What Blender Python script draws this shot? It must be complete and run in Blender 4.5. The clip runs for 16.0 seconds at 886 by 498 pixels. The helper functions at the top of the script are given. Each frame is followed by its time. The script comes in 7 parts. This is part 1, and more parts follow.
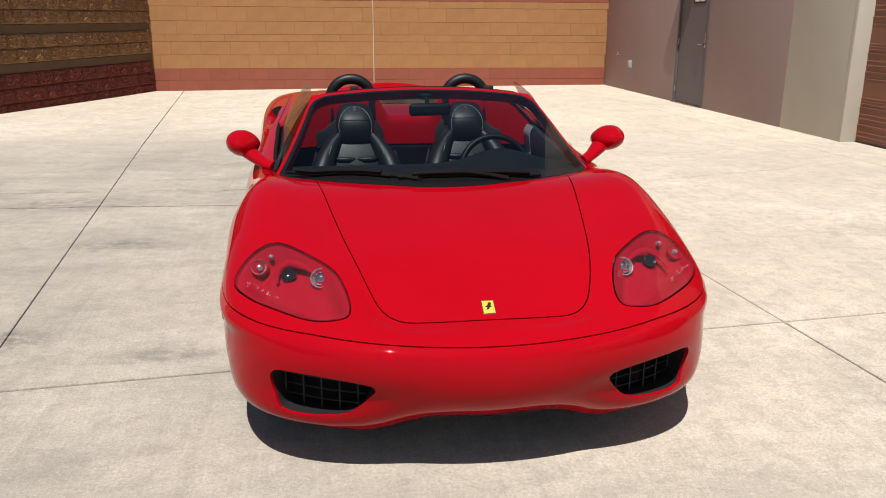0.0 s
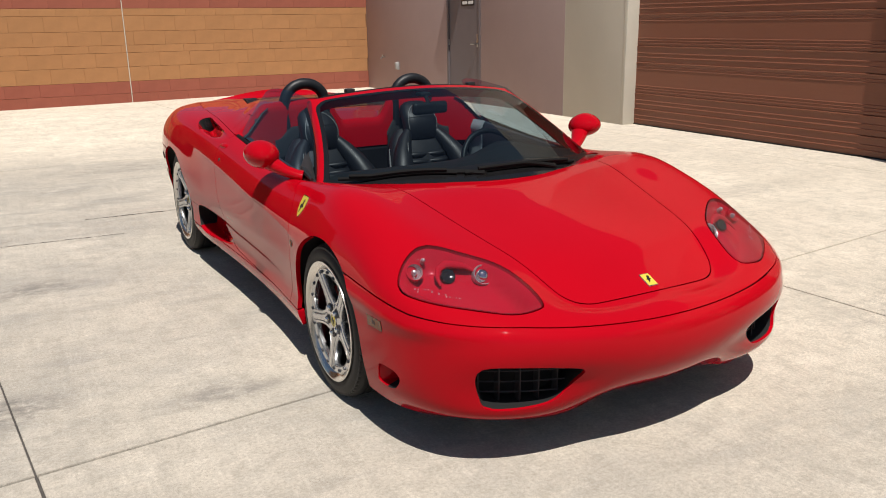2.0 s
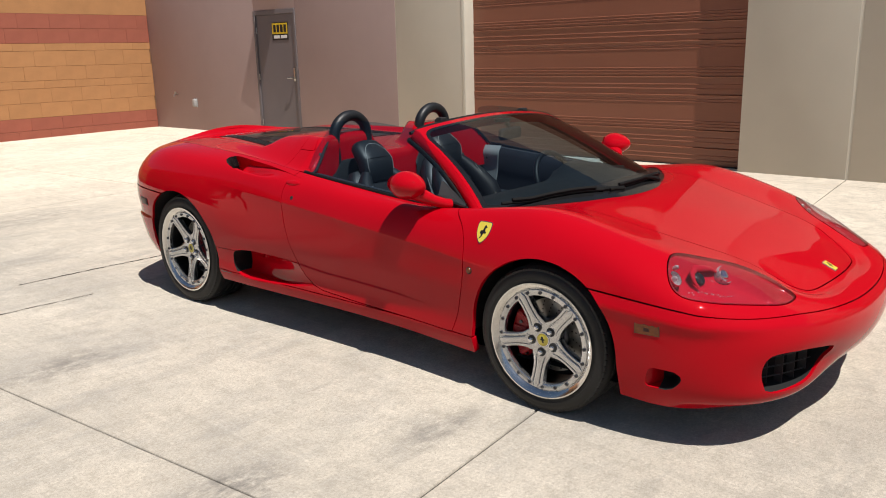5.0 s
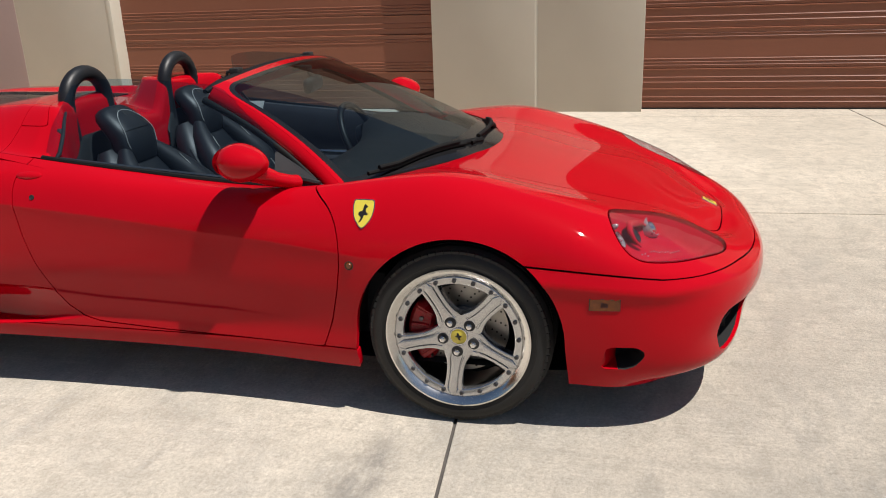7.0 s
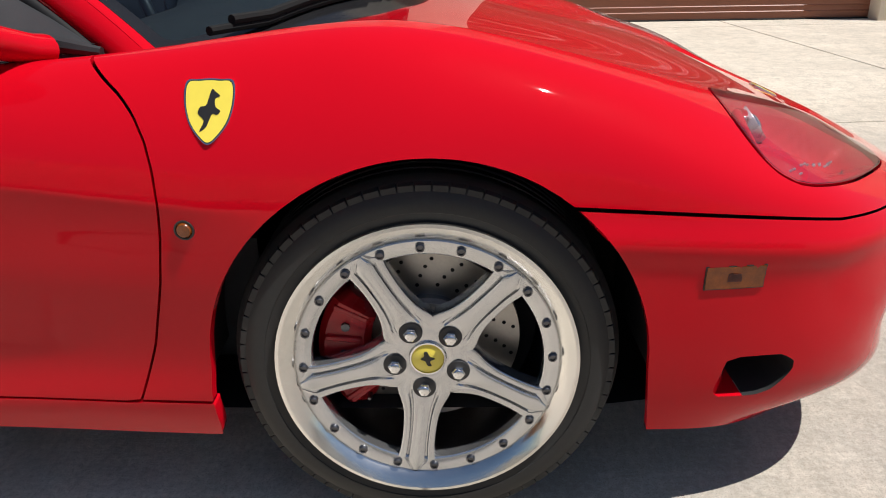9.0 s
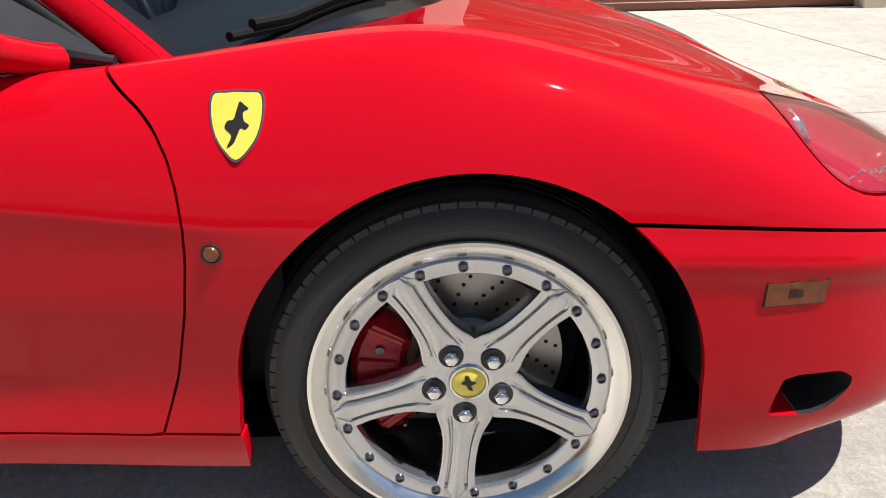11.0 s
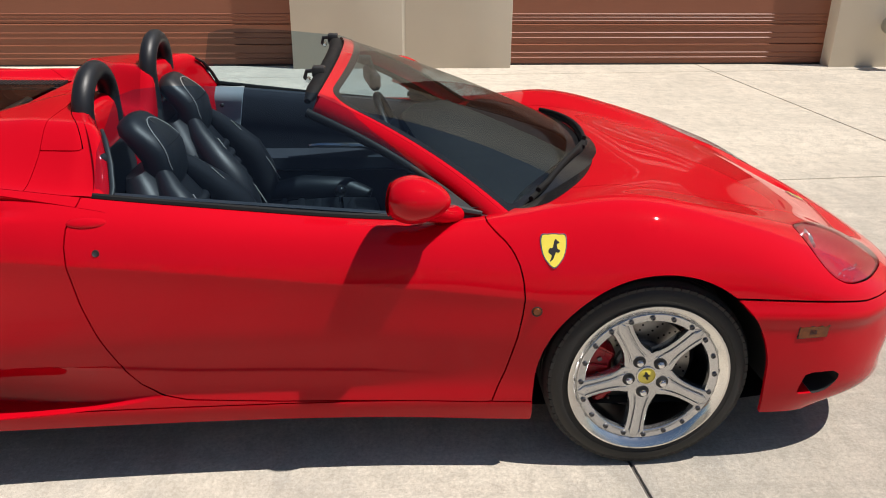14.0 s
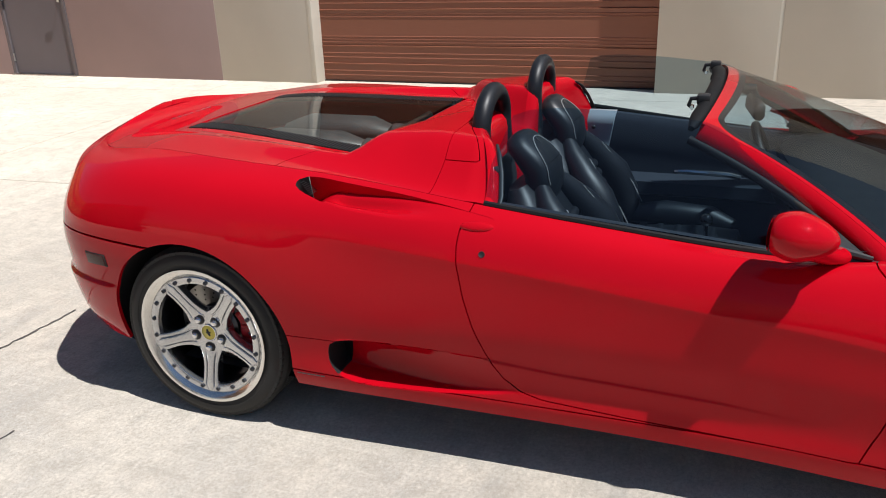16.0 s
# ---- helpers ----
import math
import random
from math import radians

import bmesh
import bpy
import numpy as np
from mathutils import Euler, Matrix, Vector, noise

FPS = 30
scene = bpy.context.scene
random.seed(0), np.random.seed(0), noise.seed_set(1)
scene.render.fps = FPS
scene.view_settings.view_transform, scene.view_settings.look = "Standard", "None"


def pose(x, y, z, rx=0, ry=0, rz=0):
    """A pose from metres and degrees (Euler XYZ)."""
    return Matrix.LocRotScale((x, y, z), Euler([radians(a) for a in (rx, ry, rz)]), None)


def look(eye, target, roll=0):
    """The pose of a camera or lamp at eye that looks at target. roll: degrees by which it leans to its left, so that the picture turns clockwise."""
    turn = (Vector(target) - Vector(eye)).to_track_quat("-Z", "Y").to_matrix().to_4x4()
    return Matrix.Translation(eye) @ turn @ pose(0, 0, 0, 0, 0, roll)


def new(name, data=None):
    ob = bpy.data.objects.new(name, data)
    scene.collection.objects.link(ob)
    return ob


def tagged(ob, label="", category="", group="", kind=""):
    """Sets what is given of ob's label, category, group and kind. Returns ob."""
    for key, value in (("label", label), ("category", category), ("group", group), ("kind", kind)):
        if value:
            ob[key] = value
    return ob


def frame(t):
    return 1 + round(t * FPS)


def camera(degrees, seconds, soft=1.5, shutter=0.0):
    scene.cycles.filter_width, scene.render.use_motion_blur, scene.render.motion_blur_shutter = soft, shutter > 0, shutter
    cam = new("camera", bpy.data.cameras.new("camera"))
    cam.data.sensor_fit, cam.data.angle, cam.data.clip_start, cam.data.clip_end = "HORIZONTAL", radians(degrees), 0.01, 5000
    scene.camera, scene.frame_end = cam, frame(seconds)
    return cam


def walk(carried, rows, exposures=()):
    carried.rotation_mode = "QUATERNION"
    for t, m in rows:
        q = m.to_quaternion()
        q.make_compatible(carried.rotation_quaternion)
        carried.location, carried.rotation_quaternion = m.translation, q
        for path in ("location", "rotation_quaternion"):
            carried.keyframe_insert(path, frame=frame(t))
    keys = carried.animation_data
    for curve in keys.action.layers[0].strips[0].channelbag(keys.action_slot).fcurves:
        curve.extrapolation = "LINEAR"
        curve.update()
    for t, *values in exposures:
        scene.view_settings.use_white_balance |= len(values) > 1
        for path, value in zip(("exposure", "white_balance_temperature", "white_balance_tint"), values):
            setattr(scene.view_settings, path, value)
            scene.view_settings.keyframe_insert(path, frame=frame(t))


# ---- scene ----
cam = camera(58.2, 16.0, soft=1.0)
PATH = [
    (0, (-0.526, -4.61, 1.509), (-0.241, -2.711, 0.948), 0.4),
    (0.5, (-0.831, -4.529, 1.481), (-0.362, -2.669, 0.917), 0.5),
    (1, (-1.21, -4.427, 1.495), (-0.584, -2.614, 0.927), 0.3),
    (1.5, (-1.628, -4.37, 1.49), (-0.836, -2.619, 0.936), 0.1),
    (2, (-1.974, -4.163, 1.473), (-1.036, -2.484, 0.925), -0.8),
    (2.5, (-2.36, -3.971, 1.478), (-1.289, -2.367, 0.949), -1.3),
    (3, (-2.688, -3.724, 1.485), (-1.484, -2.212, 0.971), -1.0),
    (3.5, (-2.939, -3.438, 1.485), (-1.635, -2.008, 0.979), -0.6),
    (6, (-3.623, -2.607, 1.463), (-1.983, -1.582, 0.951), -2.6),
    (6.5, (-3.443, -2.21, 1.443), (-1.686, -1.458, 0.854), -2.2),
    (7, (-3.256, -1.852, 1.43), (-1.414, -1.389, 0.801), -2.1),
    (7.5, (-2.98, -1.589, 1.374), (-1.116, -1.33, 0.695), -1.5),
    (8, (-2.633, -1.422, 1.277), (-0.791, -1.307, 0.508), -0.7),
    (8.2, (-2.46, -1.358, 1.215), (-0.629, -1.311, 0.413), -0.3),
    (10.5, (-1.864, -1.312, 0.779), (-0.007, -1.301, 0.038), -1.8),
    (11, (-1.94, -1.244, 0.995), (-0.103, -1.28, 0.205), -1.3),
    (11.5, (-2.105, -1.151, 1.224), (-0.308, -1.287, 0.359), -0.4),
    (12, (-2.374, -1.031, 1.344), (-0.561, -1.228, 0.522), -0.6),
    (12.5, (-2.693, -0.906, 1.469), (-0.874, -1.116, 0.664), 0.0),
    (13, (-2.863, -0.786, 1.553), (-1.036, -0.977, 0.763), -0.0),
    (13.5, (-2.87, -0.618, 1.58), (-1.042, -0.831, 0.796), 0.3),
    (14, (-2.91, -0.542, 1.602), (-1.073, -0.667, 0.822), 0.5),
    (14.5, (-2.936, -0.495, 1.6), (-1.086, -0.394, 0.847), -0.3),
    (15, (-2.958, -0.473, 1.619), (-1.133, -0.117, 0.881), -1.4),
    (15.5, (-2.978, -0.45, 1.619), (-1.198, 0.115, 0.903), -1.8),
    (16, (-2.999, -0.445, 1.628), (-1.261, 0.233, 0.908), -2.1),
]
EXPOSURE = [(0, -0.17, 6500, 10), (1.5, -0.16, 6500, 10), (2.5, -0.09, 6500, 10), (3.5, -0.03, 6500, 10), (6.5, 0.1, 6500, 10), (8, 0.16, 6450, 10), (10.5, 0.74, 6080, 10), (11, 0.64, 6080, 10), (11.5, 0.56, 6300, 10), (12, 0.2, 6650, 10), (12.5, -0.09, 6650, 10), (13, 0.2, 6650, 10), (13.5, 0.26, 6650, 10), (14, 0.33, 6500, 10), (14.5, 0.48, 6350, 10), (15, 0.54, 6100, 10), (15.5, 0.37, 6075, 10), (16, 0.17, 6050, 10)]
walk(cam, [(t, look(eye, target, roll)) for t, eye, target, roll in PATH], EXPOSURE)

# ---- world and sun ----
TO_SUN = Vector((-0.14, -0.455, 1.0)).normalized()
world = bpy.data.worlds.new("sky")
scene.world = world
world.use_nodes = True
wn = world.node_tree
sky = wn.nodes.new("ShaderNodeTexSky")
sky.sky_type, sky.sun_disc = "NISHITA", False
sky.sun_elevation, sky.sun_rotation = math.asin(TO_SUN.z), math.atan2(TO_SUN.x, TO_SUN.y)
sky.air_density, sky.dust_density = 1.0, 0.6
wn.links.new(sky.outputs["Color"], wn.nodes["Background"].inputs["Color"])
wn.nodes["Background"].inputs["Strength"].default_value = 0.052
sun_data = bpy.data.lights.new("sun", "SUN")
sun_data.energy, sun_data.angle, sun_data.color = 4.85, radians(0.55), (1.0, 0.945, 0.885)
sun = new("sun", sun_data)
sun.matrix_world = look(TO_SUN * 40, (0, 0, 0))


# ---- materials ----
def node_mat(name):
    m = bpy.data.materials.new(name)
    m.use_nodes = True
    return m, m.node_tree, m.node_tree.nodes["Principled BSDF"]


def mix_rgb(nt, fac, a, b, mode="MIX"):
    n = nt.nodes.new("ShaderNodeMix")
    n.data_type, n.blend_type = "RGBA", mode
    for sock, val in ((n.inputs[0], fac), (n.inputs[6], a), (n.inputs[7], b)):
        if isinstance(val, bpy.types.NodeSocket):
            nt.links.new(val, sock)
        else:
            sock.default_value = val if isinstance(val, (int, float)) else (*val, 1)
    return n.outputs[2]


def noise_tex(nt, scale, detail=4, rough=0.6, stretch=None, turn=0.0, world_space=False):
    tc = nt.nodes.new("ShaderNodeNewGeometry") if world_space else nt.nodes.new("ShaderNodeTexCoord")
    src = tc.outputs["Position"] if world_space else tc.outputs["Object"]
    n = nt.nodes.new("ShaderNodeTexNoise")
    n.inputs["Scale"].default_value, n.inputs["Detail"].default_value, n.inputs["Roughness"].default_value = scale, detail, rough
    mp = nt.nodes.new("ShaderNodeMapping")
    if stretch:
        mp.inputs["Scale"].default_value = stretch
    mp.inputs["Rotation"].default_value = (0, 0, turn)
    nt.links.new(src, mp.inputs["Vector"])
    nt.links.new(mp.outputs["Vector"], n.inputs["Vector"])
    return n.outputs["Fac"]


def ramp(nt, fac, lo, hi, a=0.0, b=1.0):
    n = nt.nodes.new("ShaderNodeMapRange")
    n.inputs[1].default_value, n.inputs[2].default_value, n.inputs[3].default_value, n.inputs[4].default_value = lo, hi, a, b
    nt.links.new(fac, n.inputs[0])
    return n.outputs[0]


def bump(nt, bsdf, height, strength, dist=0.01):
    n = nt.nodes.new("ShaderNodeBump")
    n.inputs["Strength"].default_value, n.inputs["Distance"].default_value = strength, dist
    nt.links.new(height, n.inputs["Height"])
    nt.links.new(n.outputs["Normal"], bsdf.inputs["Normal"])


def surface(name, color, rough=0.5, metal=0.0, var=0.15, scale=3.0, grain=60.0, relief=0.1, dist=0.004, coat=0.0,
            spec=0.5, per_piece=0.0, stretch=None):
    """A worn surface: colour varies at a broad and a fine scale, and fine relief."""
    m, nt, b = node_mat(name)
    broad = noise_tex(nt, scale, 5, 0.6, stretch)
    fine = noise_tex(nt, grain, 3, 0.6, stretch)
    dark = [c * (1 - var) for c in color]
    light = [min(1, c * (1 + var)) for c in color]
    col = mix_rgb(nt, ramp(nt, broad, 0.3, 0.7), dark, light)
    col = mix_rgb(nt, ramp(nt, fine, 0.35, 0.65, 0, 0.35), col, [c * (1 - 1.4 * var) for c in color])
    if per_piece:
        info = nt.nodes.new("ShaderNodeObjectInfo")
        col = mix_rgb(nt, ramp(nt, info.outputs["Random"], 0, 1, 0, per_piece), col, [c * 0.55 for c in color])
    nt.links.new(col, b.inputs["Base Color"])
    nt.links.new(ramp(nt, broad, 0.25, 0.75, max(0.02, rough - 0.06), min(1, rough + 0.06)), b.inputs["Roughness"])
    b.inputs["Metallic"].default_value = metal
    b.inputs["Specular IOR Level"].default_value = spec
    b.inputs["Coat Weight"].default_value = coat
    b.inputs["Coat Roughness"].default_value = 0.03
    if relief:
        bump(nt, b, fine, relief, dist)
    return m


def concrete_material():
    m, nt, b = node_mat("concrete")
    place_of = nt.nodes.new("ShaderNodeNewGeometry")
    axes = nt.nodes.new("ShaderNodeSeparateXYZ")
    nt.links.new(place_of.outputs["Position"], axes.inputs[0])

    def calc(op, a, c):
        n = nt.nodes.new("ShaderNodeMath")
        n.operation = op
        for sock, val in zip(n.inputs, (a, c)):
            if isinstance(val, bpy.types.NodeSocket):
                nt.links.new(val, sock)
            else:
                sock.default_value = val
        return n.outputs[0]

    big = noise_tex(nt, 0.35, 6, 0.62, None, 0.3, True)
    mid = noise_tex(nt, 2.3, 9, 0.72, None, 0.0, True)
    grime = noise_tex(nt, 0.95, 11, 0.74, (1.0, 1.25, 1.0), 0.5, True)
    smear = noise_tex(nt, 1.7, 9, 0.72, (0.55, 1.7, 1.0), 0.35, True)
    clump = noise_tex(nt, 11, 8, 0.78, None, 0.2, True)
    broom = noise_tex(nt, 1.0, 9, 0.78, (30.0, 2.2, 1.0), 0.09, True)
    rake = noise_tex(nt, 1.0, 4, 0.65, (17.0, 0.35, 1.0), 0.11, True)
    fine = noise_tex(nt, 75, 5, 0.75, None, 0.0, True)
    speck = noise_tex(nt, 330, 2, 0.6, None, 0.0, True)
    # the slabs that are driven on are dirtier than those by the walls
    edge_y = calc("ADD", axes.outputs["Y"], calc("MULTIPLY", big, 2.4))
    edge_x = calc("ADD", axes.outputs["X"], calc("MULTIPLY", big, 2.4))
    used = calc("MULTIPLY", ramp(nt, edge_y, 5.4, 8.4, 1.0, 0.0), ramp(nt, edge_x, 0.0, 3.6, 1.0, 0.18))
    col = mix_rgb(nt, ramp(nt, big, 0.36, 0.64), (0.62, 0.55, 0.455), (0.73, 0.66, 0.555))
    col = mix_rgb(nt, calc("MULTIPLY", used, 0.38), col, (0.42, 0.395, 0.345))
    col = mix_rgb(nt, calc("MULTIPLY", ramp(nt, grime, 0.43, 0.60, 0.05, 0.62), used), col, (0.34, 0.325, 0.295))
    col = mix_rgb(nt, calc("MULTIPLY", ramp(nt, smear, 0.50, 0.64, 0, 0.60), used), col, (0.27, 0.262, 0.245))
    col = mix_rgb(nt, ramp(nt, mid, 0.44, 0.60, 0, 0.36), col, (0.45, 0.41, 0.345))
    col = mix_rgb(nt, ramp(nt, mid, 0.30, 0.44, 0.40, 0), col, (0.80, 0.735, 0.63))
    col = mix_rgb(nt, ramp(nt, clump, 0.48, 0.60, 0, 0.42), col, (0.33, 0.30, 0.25))
    col = mix_rgb(nt, ramp(nt, broom, 0.50, 0.66, 0, 0.22), col, (0.33, 0.30, 0.25))
    col = mix_rgb(nt, ramp(nt, broom, 0.34, 0.46, 0.20, 0), col, (0.80, 0.74, 0.64))
    col = mix_rgb(nt, ramp(nt, rake, 0.56, 0.70, 0, 0.24), col, (0.35, 0.325, 0.28))
    col = mix_rgb(nt, ramp(nt, fine, 0.46, 0.66, 0, 0.50), col, (0.28, 0.25, 0.205))
    col = mix_rgb(nt, ramp(nt, fine, 0.30, 0.44, 0.35, 0), col, (0.80, 0.75, 0.66))
    col = mix_rgb(nt, ramp(nt, speck, 0.56, 0.68, 0, 0.66), col, (0.20, 0.178, 0.15))
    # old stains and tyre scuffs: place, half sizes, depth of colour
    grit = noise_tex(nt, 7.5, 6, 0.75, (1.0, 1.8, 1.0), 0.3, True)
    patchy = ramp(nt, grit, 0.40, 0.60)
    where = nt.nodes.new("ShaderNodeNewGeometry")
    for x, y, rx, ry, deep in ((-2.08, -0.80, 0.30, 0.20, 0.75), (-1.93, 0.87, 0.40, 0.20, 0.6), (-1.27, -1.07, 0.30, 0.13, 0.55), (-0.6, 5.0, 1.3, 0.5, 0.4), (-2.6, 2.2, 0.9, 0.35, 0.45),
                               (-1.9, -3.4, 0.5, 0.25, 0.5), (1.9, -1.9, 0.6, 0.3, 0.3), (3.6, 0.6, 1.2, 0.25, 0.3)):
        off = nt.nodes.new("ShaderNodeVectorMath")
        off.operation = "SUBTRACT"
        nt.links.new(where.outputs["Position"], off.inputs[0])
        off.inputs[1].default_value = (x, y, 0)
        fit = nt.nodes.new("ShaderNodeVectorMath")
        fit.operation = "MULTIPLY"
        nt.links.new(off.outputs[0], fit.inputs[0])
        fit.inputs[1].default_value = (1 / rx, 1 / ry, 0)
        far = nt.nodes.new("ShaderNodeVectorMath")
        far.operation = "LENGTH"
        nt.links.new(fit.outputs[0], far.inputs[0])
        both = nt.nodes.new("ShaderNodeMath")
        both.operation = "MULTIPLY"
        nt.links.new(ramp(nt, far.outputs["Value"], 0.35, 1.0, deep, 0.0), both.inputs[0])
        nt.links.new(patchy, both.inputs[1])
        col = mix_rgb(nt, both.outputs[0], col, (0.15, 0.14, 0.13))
    # lifts the cleaner slabs; partly painted for their brighter look away from the sun
    pale_lift = nt.nodes.new("ShaderNodeMix")
    pale_lift.data_type, pale_lift.blend_type = "RGBA", "MULTIPLY"
    nt.links.new(ramp(nt, used, 0, 1, 1.0, 0.1), pale_lift.inputs[0])
    nt.links.new(col, pale_lift.inputs[6])
    pale_lift.inputs[7].default_value = (1.20, 1.185, 1.15, 1)
    col = pale_lift.outputs[2]
    nt.links.new(col, b.inputs["Base Color"])
    nt.links.new(ramp(nt, mid, 0.3, 0.7, 0.78, 0.92), b.inputs["Roughness"])
    b.inputs["Diffuse Roughness"].default_value = 1.0
    b.inputs["Specular IOR Level"].default_value = 0.3
    add = nt.nodes.new("ShaderNodeMath")
    add.operation = "ADD"
    nt.links.new(broom, add.inputs[0])
    nt.links.new(fine, add.inputs[1])
    bump(nt, b, add.outputs[0], 0.5, 0.004)
    return m


def paint_material(name, color, rough=0.3, flake=0.0):
    """Solid car paint under clear lacquer, with faint unevenness."""
    m, nt, b = node_mat(name)
    broad = noise_tex(nt, 1.3, 4, 0.5)
    peel = noise_tex(nt, 240, 2, 0.5)
    nt.links.new(mix_rgb(nt, ramp(nt, broad, 0.3, 0.7), [c * 0.95 for c in color], [min(1, c * 1.05) for c in color]), b.inputs["Base Color"])
    b.inputs["Roughness"].default_value = rough
    b.inputs["Specular IOR Level"].default_value = 0.0
    b.inputs["Coat Weight"].default_value = 1.0
    b.inputs["Coat Roughness"].default_value = 0.02
    b.inputs["Coat IOR"].default_value = 1.31
    bump(nt, b, peel, 0.012, 0.001)
    return m


def pane_material(name, tint, haze=0.0):
    """A thin sheet of tinted glass: it lets light straight through and mirrors by the glass's own Fresnel."""
    m, nt, b = node_mat(name)
    out = nt.nodes["Material Output"]
    clear = nt.nodes.new("ShaderNodeBsdfTransparent")
    clear.inputs["Color"].default_value = (*tint, 1)
    gloss = nt.nodes.new("ShaderNodeBsdfGlossy")
    gloss.inputs["Roughness"].default_value = 0.01
    face = nt.nodes.new("ShaderNodeLayerWeight")
    face.inputs["Blend"].default_value = 0.5
    five = nt.nodes.new("ShaderNodeMath")
    five.operation = "POWER"
    nt.links.new(face.outputs["Facing"], five.inputs[0])
    five.inputs[1].default_value = 4.6
    mx = nt.nodes.new("ShaderNodeMixShader")
    nt.links.new(ramp(nt, five.outputs[0], 0, 1, 0.05, 0.95), mx.inputs[0])
    nt.links.new(clear.outputs[0], mx.inputs[1])
    nt.links.new(gloss.outputs[0], mx.inputs[2])
    last = mx.outputs[0]
    if haze:
        dull = nt.nodes.new("ShaderNodeBsdfDiffuse")
        dull.inputs["Color"].default_value = (0.8, 0.8, 0.8, 1)
        scuffs = nt.nodes.new("ShaderNodeMixShader")
        nt.links.new(ramp(nt, noise_tex(nt, 14, 5, 0.65), 0.3, 0.7, haze * 0.5, haze * 1.5), scuffs.inputs[0])
        nt.links.new(last, scuffs.inputs[1])
        nt.links.new(dull.outputs[0], scuffs.inputs[2])
        last = scuffs.outputs[0]
    nt.links.new(last, out.inputs["Surface"])
    return m


CONCRETE = concrete_material()
JOINT = surface("joint_filler", (0.10, 0.09, 0.08), 0.9, var=0.3, scale=9, grain=120)
BLOCK_TAN = surface("tan_block", (0.49, 0.25, 0.11), 0.9, var=0.12, scale=2.2, grain=90, relief=0.5, per_piece=0.13, spec=0.25)
BLOCK_RED = surface("red_block", (0.38, 0.125, 0.083), 0.9, var=0.12, scale=2.2, grain=90, relief=0.5, per_piece=0.13, spec=0.25)
MORTAR = surface("mortar", (0.27, 0.145, 0.075), 0.95, var=0.15, scale=6, grain=150, relief=0.3, spec=0.2)
SPLIT_BROWN = surface("split_block_brown", (0.34, 0.195, 0.10), 0.95, var=0.3, scale=7, grain=70, relief=0.9, dist=0.012, per_piece=0.4, spec=0.2)
SPLIT_RED = surface("split_block_red", (0.23, 0.068, 0.055), 0.95, var=0.3, scale=7, grain=70, relief=0.9, dist=0.012, per_piece=0.4, spec=0.2)
SMOOTH_BROWN = surface("smooth_block_brown", (0.15, 0.10, 0.065), 0.9, var=0.15, scale=4, grain=90, relief=0.3, spec=0.2)
STUCCO_MAUVE = surface("mauve_wall_paint", (0.42, 0.312, 0.294), 0.85, var=0.06, scale=0.8, grain=130, relief=0.25, spec=0.3)
STUCCO_GREY = surface("grey_wall_paint", (0.62, 0.57, 0.48), 0.85, var=0.05, scale=0.8, grain=130, relief=0.25, spec=0.3)
STUCCO_PALE = surface("pale_trim_paint", (0.68, 0.64, 0.54), 0.8, var=0.06, scale=2, grain=130, relief=0.2, spec=0.3)
DOOR_PAINT = surface("grey_door_paint", (0.155, 0.135, 0.14), 0.55, var=0.08, scale=1.5, grain=140, relief=0.06)
ROLL_BROWN = surface("brown_door_metal", (0.25, 0.092, 0.052), 0.42, var=0.10, scale=1.2, grain=70, relief=0.05, stretch=(1, 0.15, 1))
STEEL = surface("brushed_steel", (0.55, 0.55, 0.53), 0.32, 1.0, var=0.1, scale=8, grain=200, relief=0.03)
PLASTIC_GREY = surface("grey_plastic", (0.40, 0.40, 0.39), 0.5, var=0.06)
SIGN_YELLOW = surface("sign_yellow", (0.72, 0.50, 0.02), 0.5, var=0.06, relief=0.0)
SIGN_BLACK = surface("sign_black", (0.012, 0.012, 0.012), 0.45, var=0.1, relief=0.0)
SIGN_WHITE = surface("sign_white", (0.75, 0.75, 0.73), 0.5, var=0.04, relief=0.0)


# ---- mesh helpers ----
def mesh_object(name, verts, faces, material, parent=None, smooth=False, label=""):
    me = bpy.data.meshes.new(name)
    me.from_pydata([tuple(v) for v in verts], [], [tuple(f) for f in faces])
    me.update()
    if smooth:
        me.polygons.foreach_set("use_smooth", [True] * len(me.polygons))
    me.materials.append(material)
    ob = new(name, me)
    if parent is not None:
        ob.parent = parent
    if label:
        ob["label"] = label
    return ob


def part(name, bm, material, parent=None, label="", smooth=True, sharp=40):
    """One bmesh as one mesh object under a thing or a part."""
    me = bpy.data.meshes.new(name)
    bmesh.ops.recalc_face_normals(bm, faces=bm.faces)
    for f in bm.faces:
        f.smooth = smooth
    if smooth:
        lim = radians(sharp)
        for e in bm.edges:
            if len(e.link_faces) == 2 and e.calc_face_angle(0) > lim:
                e.smooth = False
    bm.to_mesh(me)
    bm.free()
    me.materials.append(material)
    ob = new(name, me)
    if parent is not None:
        ob.parent = parent
    if label:
        ob["label"] = label
    return ob


def box_bm(lo, hi, bevel=0.0, segs=2, bm=None):
    b = bmesh.new()
    r = bmesh.ops.create_cube(b, size=1)
    c, d = [(p + q) / 2 for p, q in zip(lo, hi)], [q - p for p, q in zip(lo, hi)]
    for v in b.verts:
        v.co = Vector([v.co[i] * d[i] + c[i] for i in range(3)])
    if bevel:
        bmesh.ops.bevel(b, geom=list(b.edges), offset=bevel, segments=segs, profile=0.5, affect="EDGES")
    if bm is None:
        return b
    join(bm, b)
    return bm


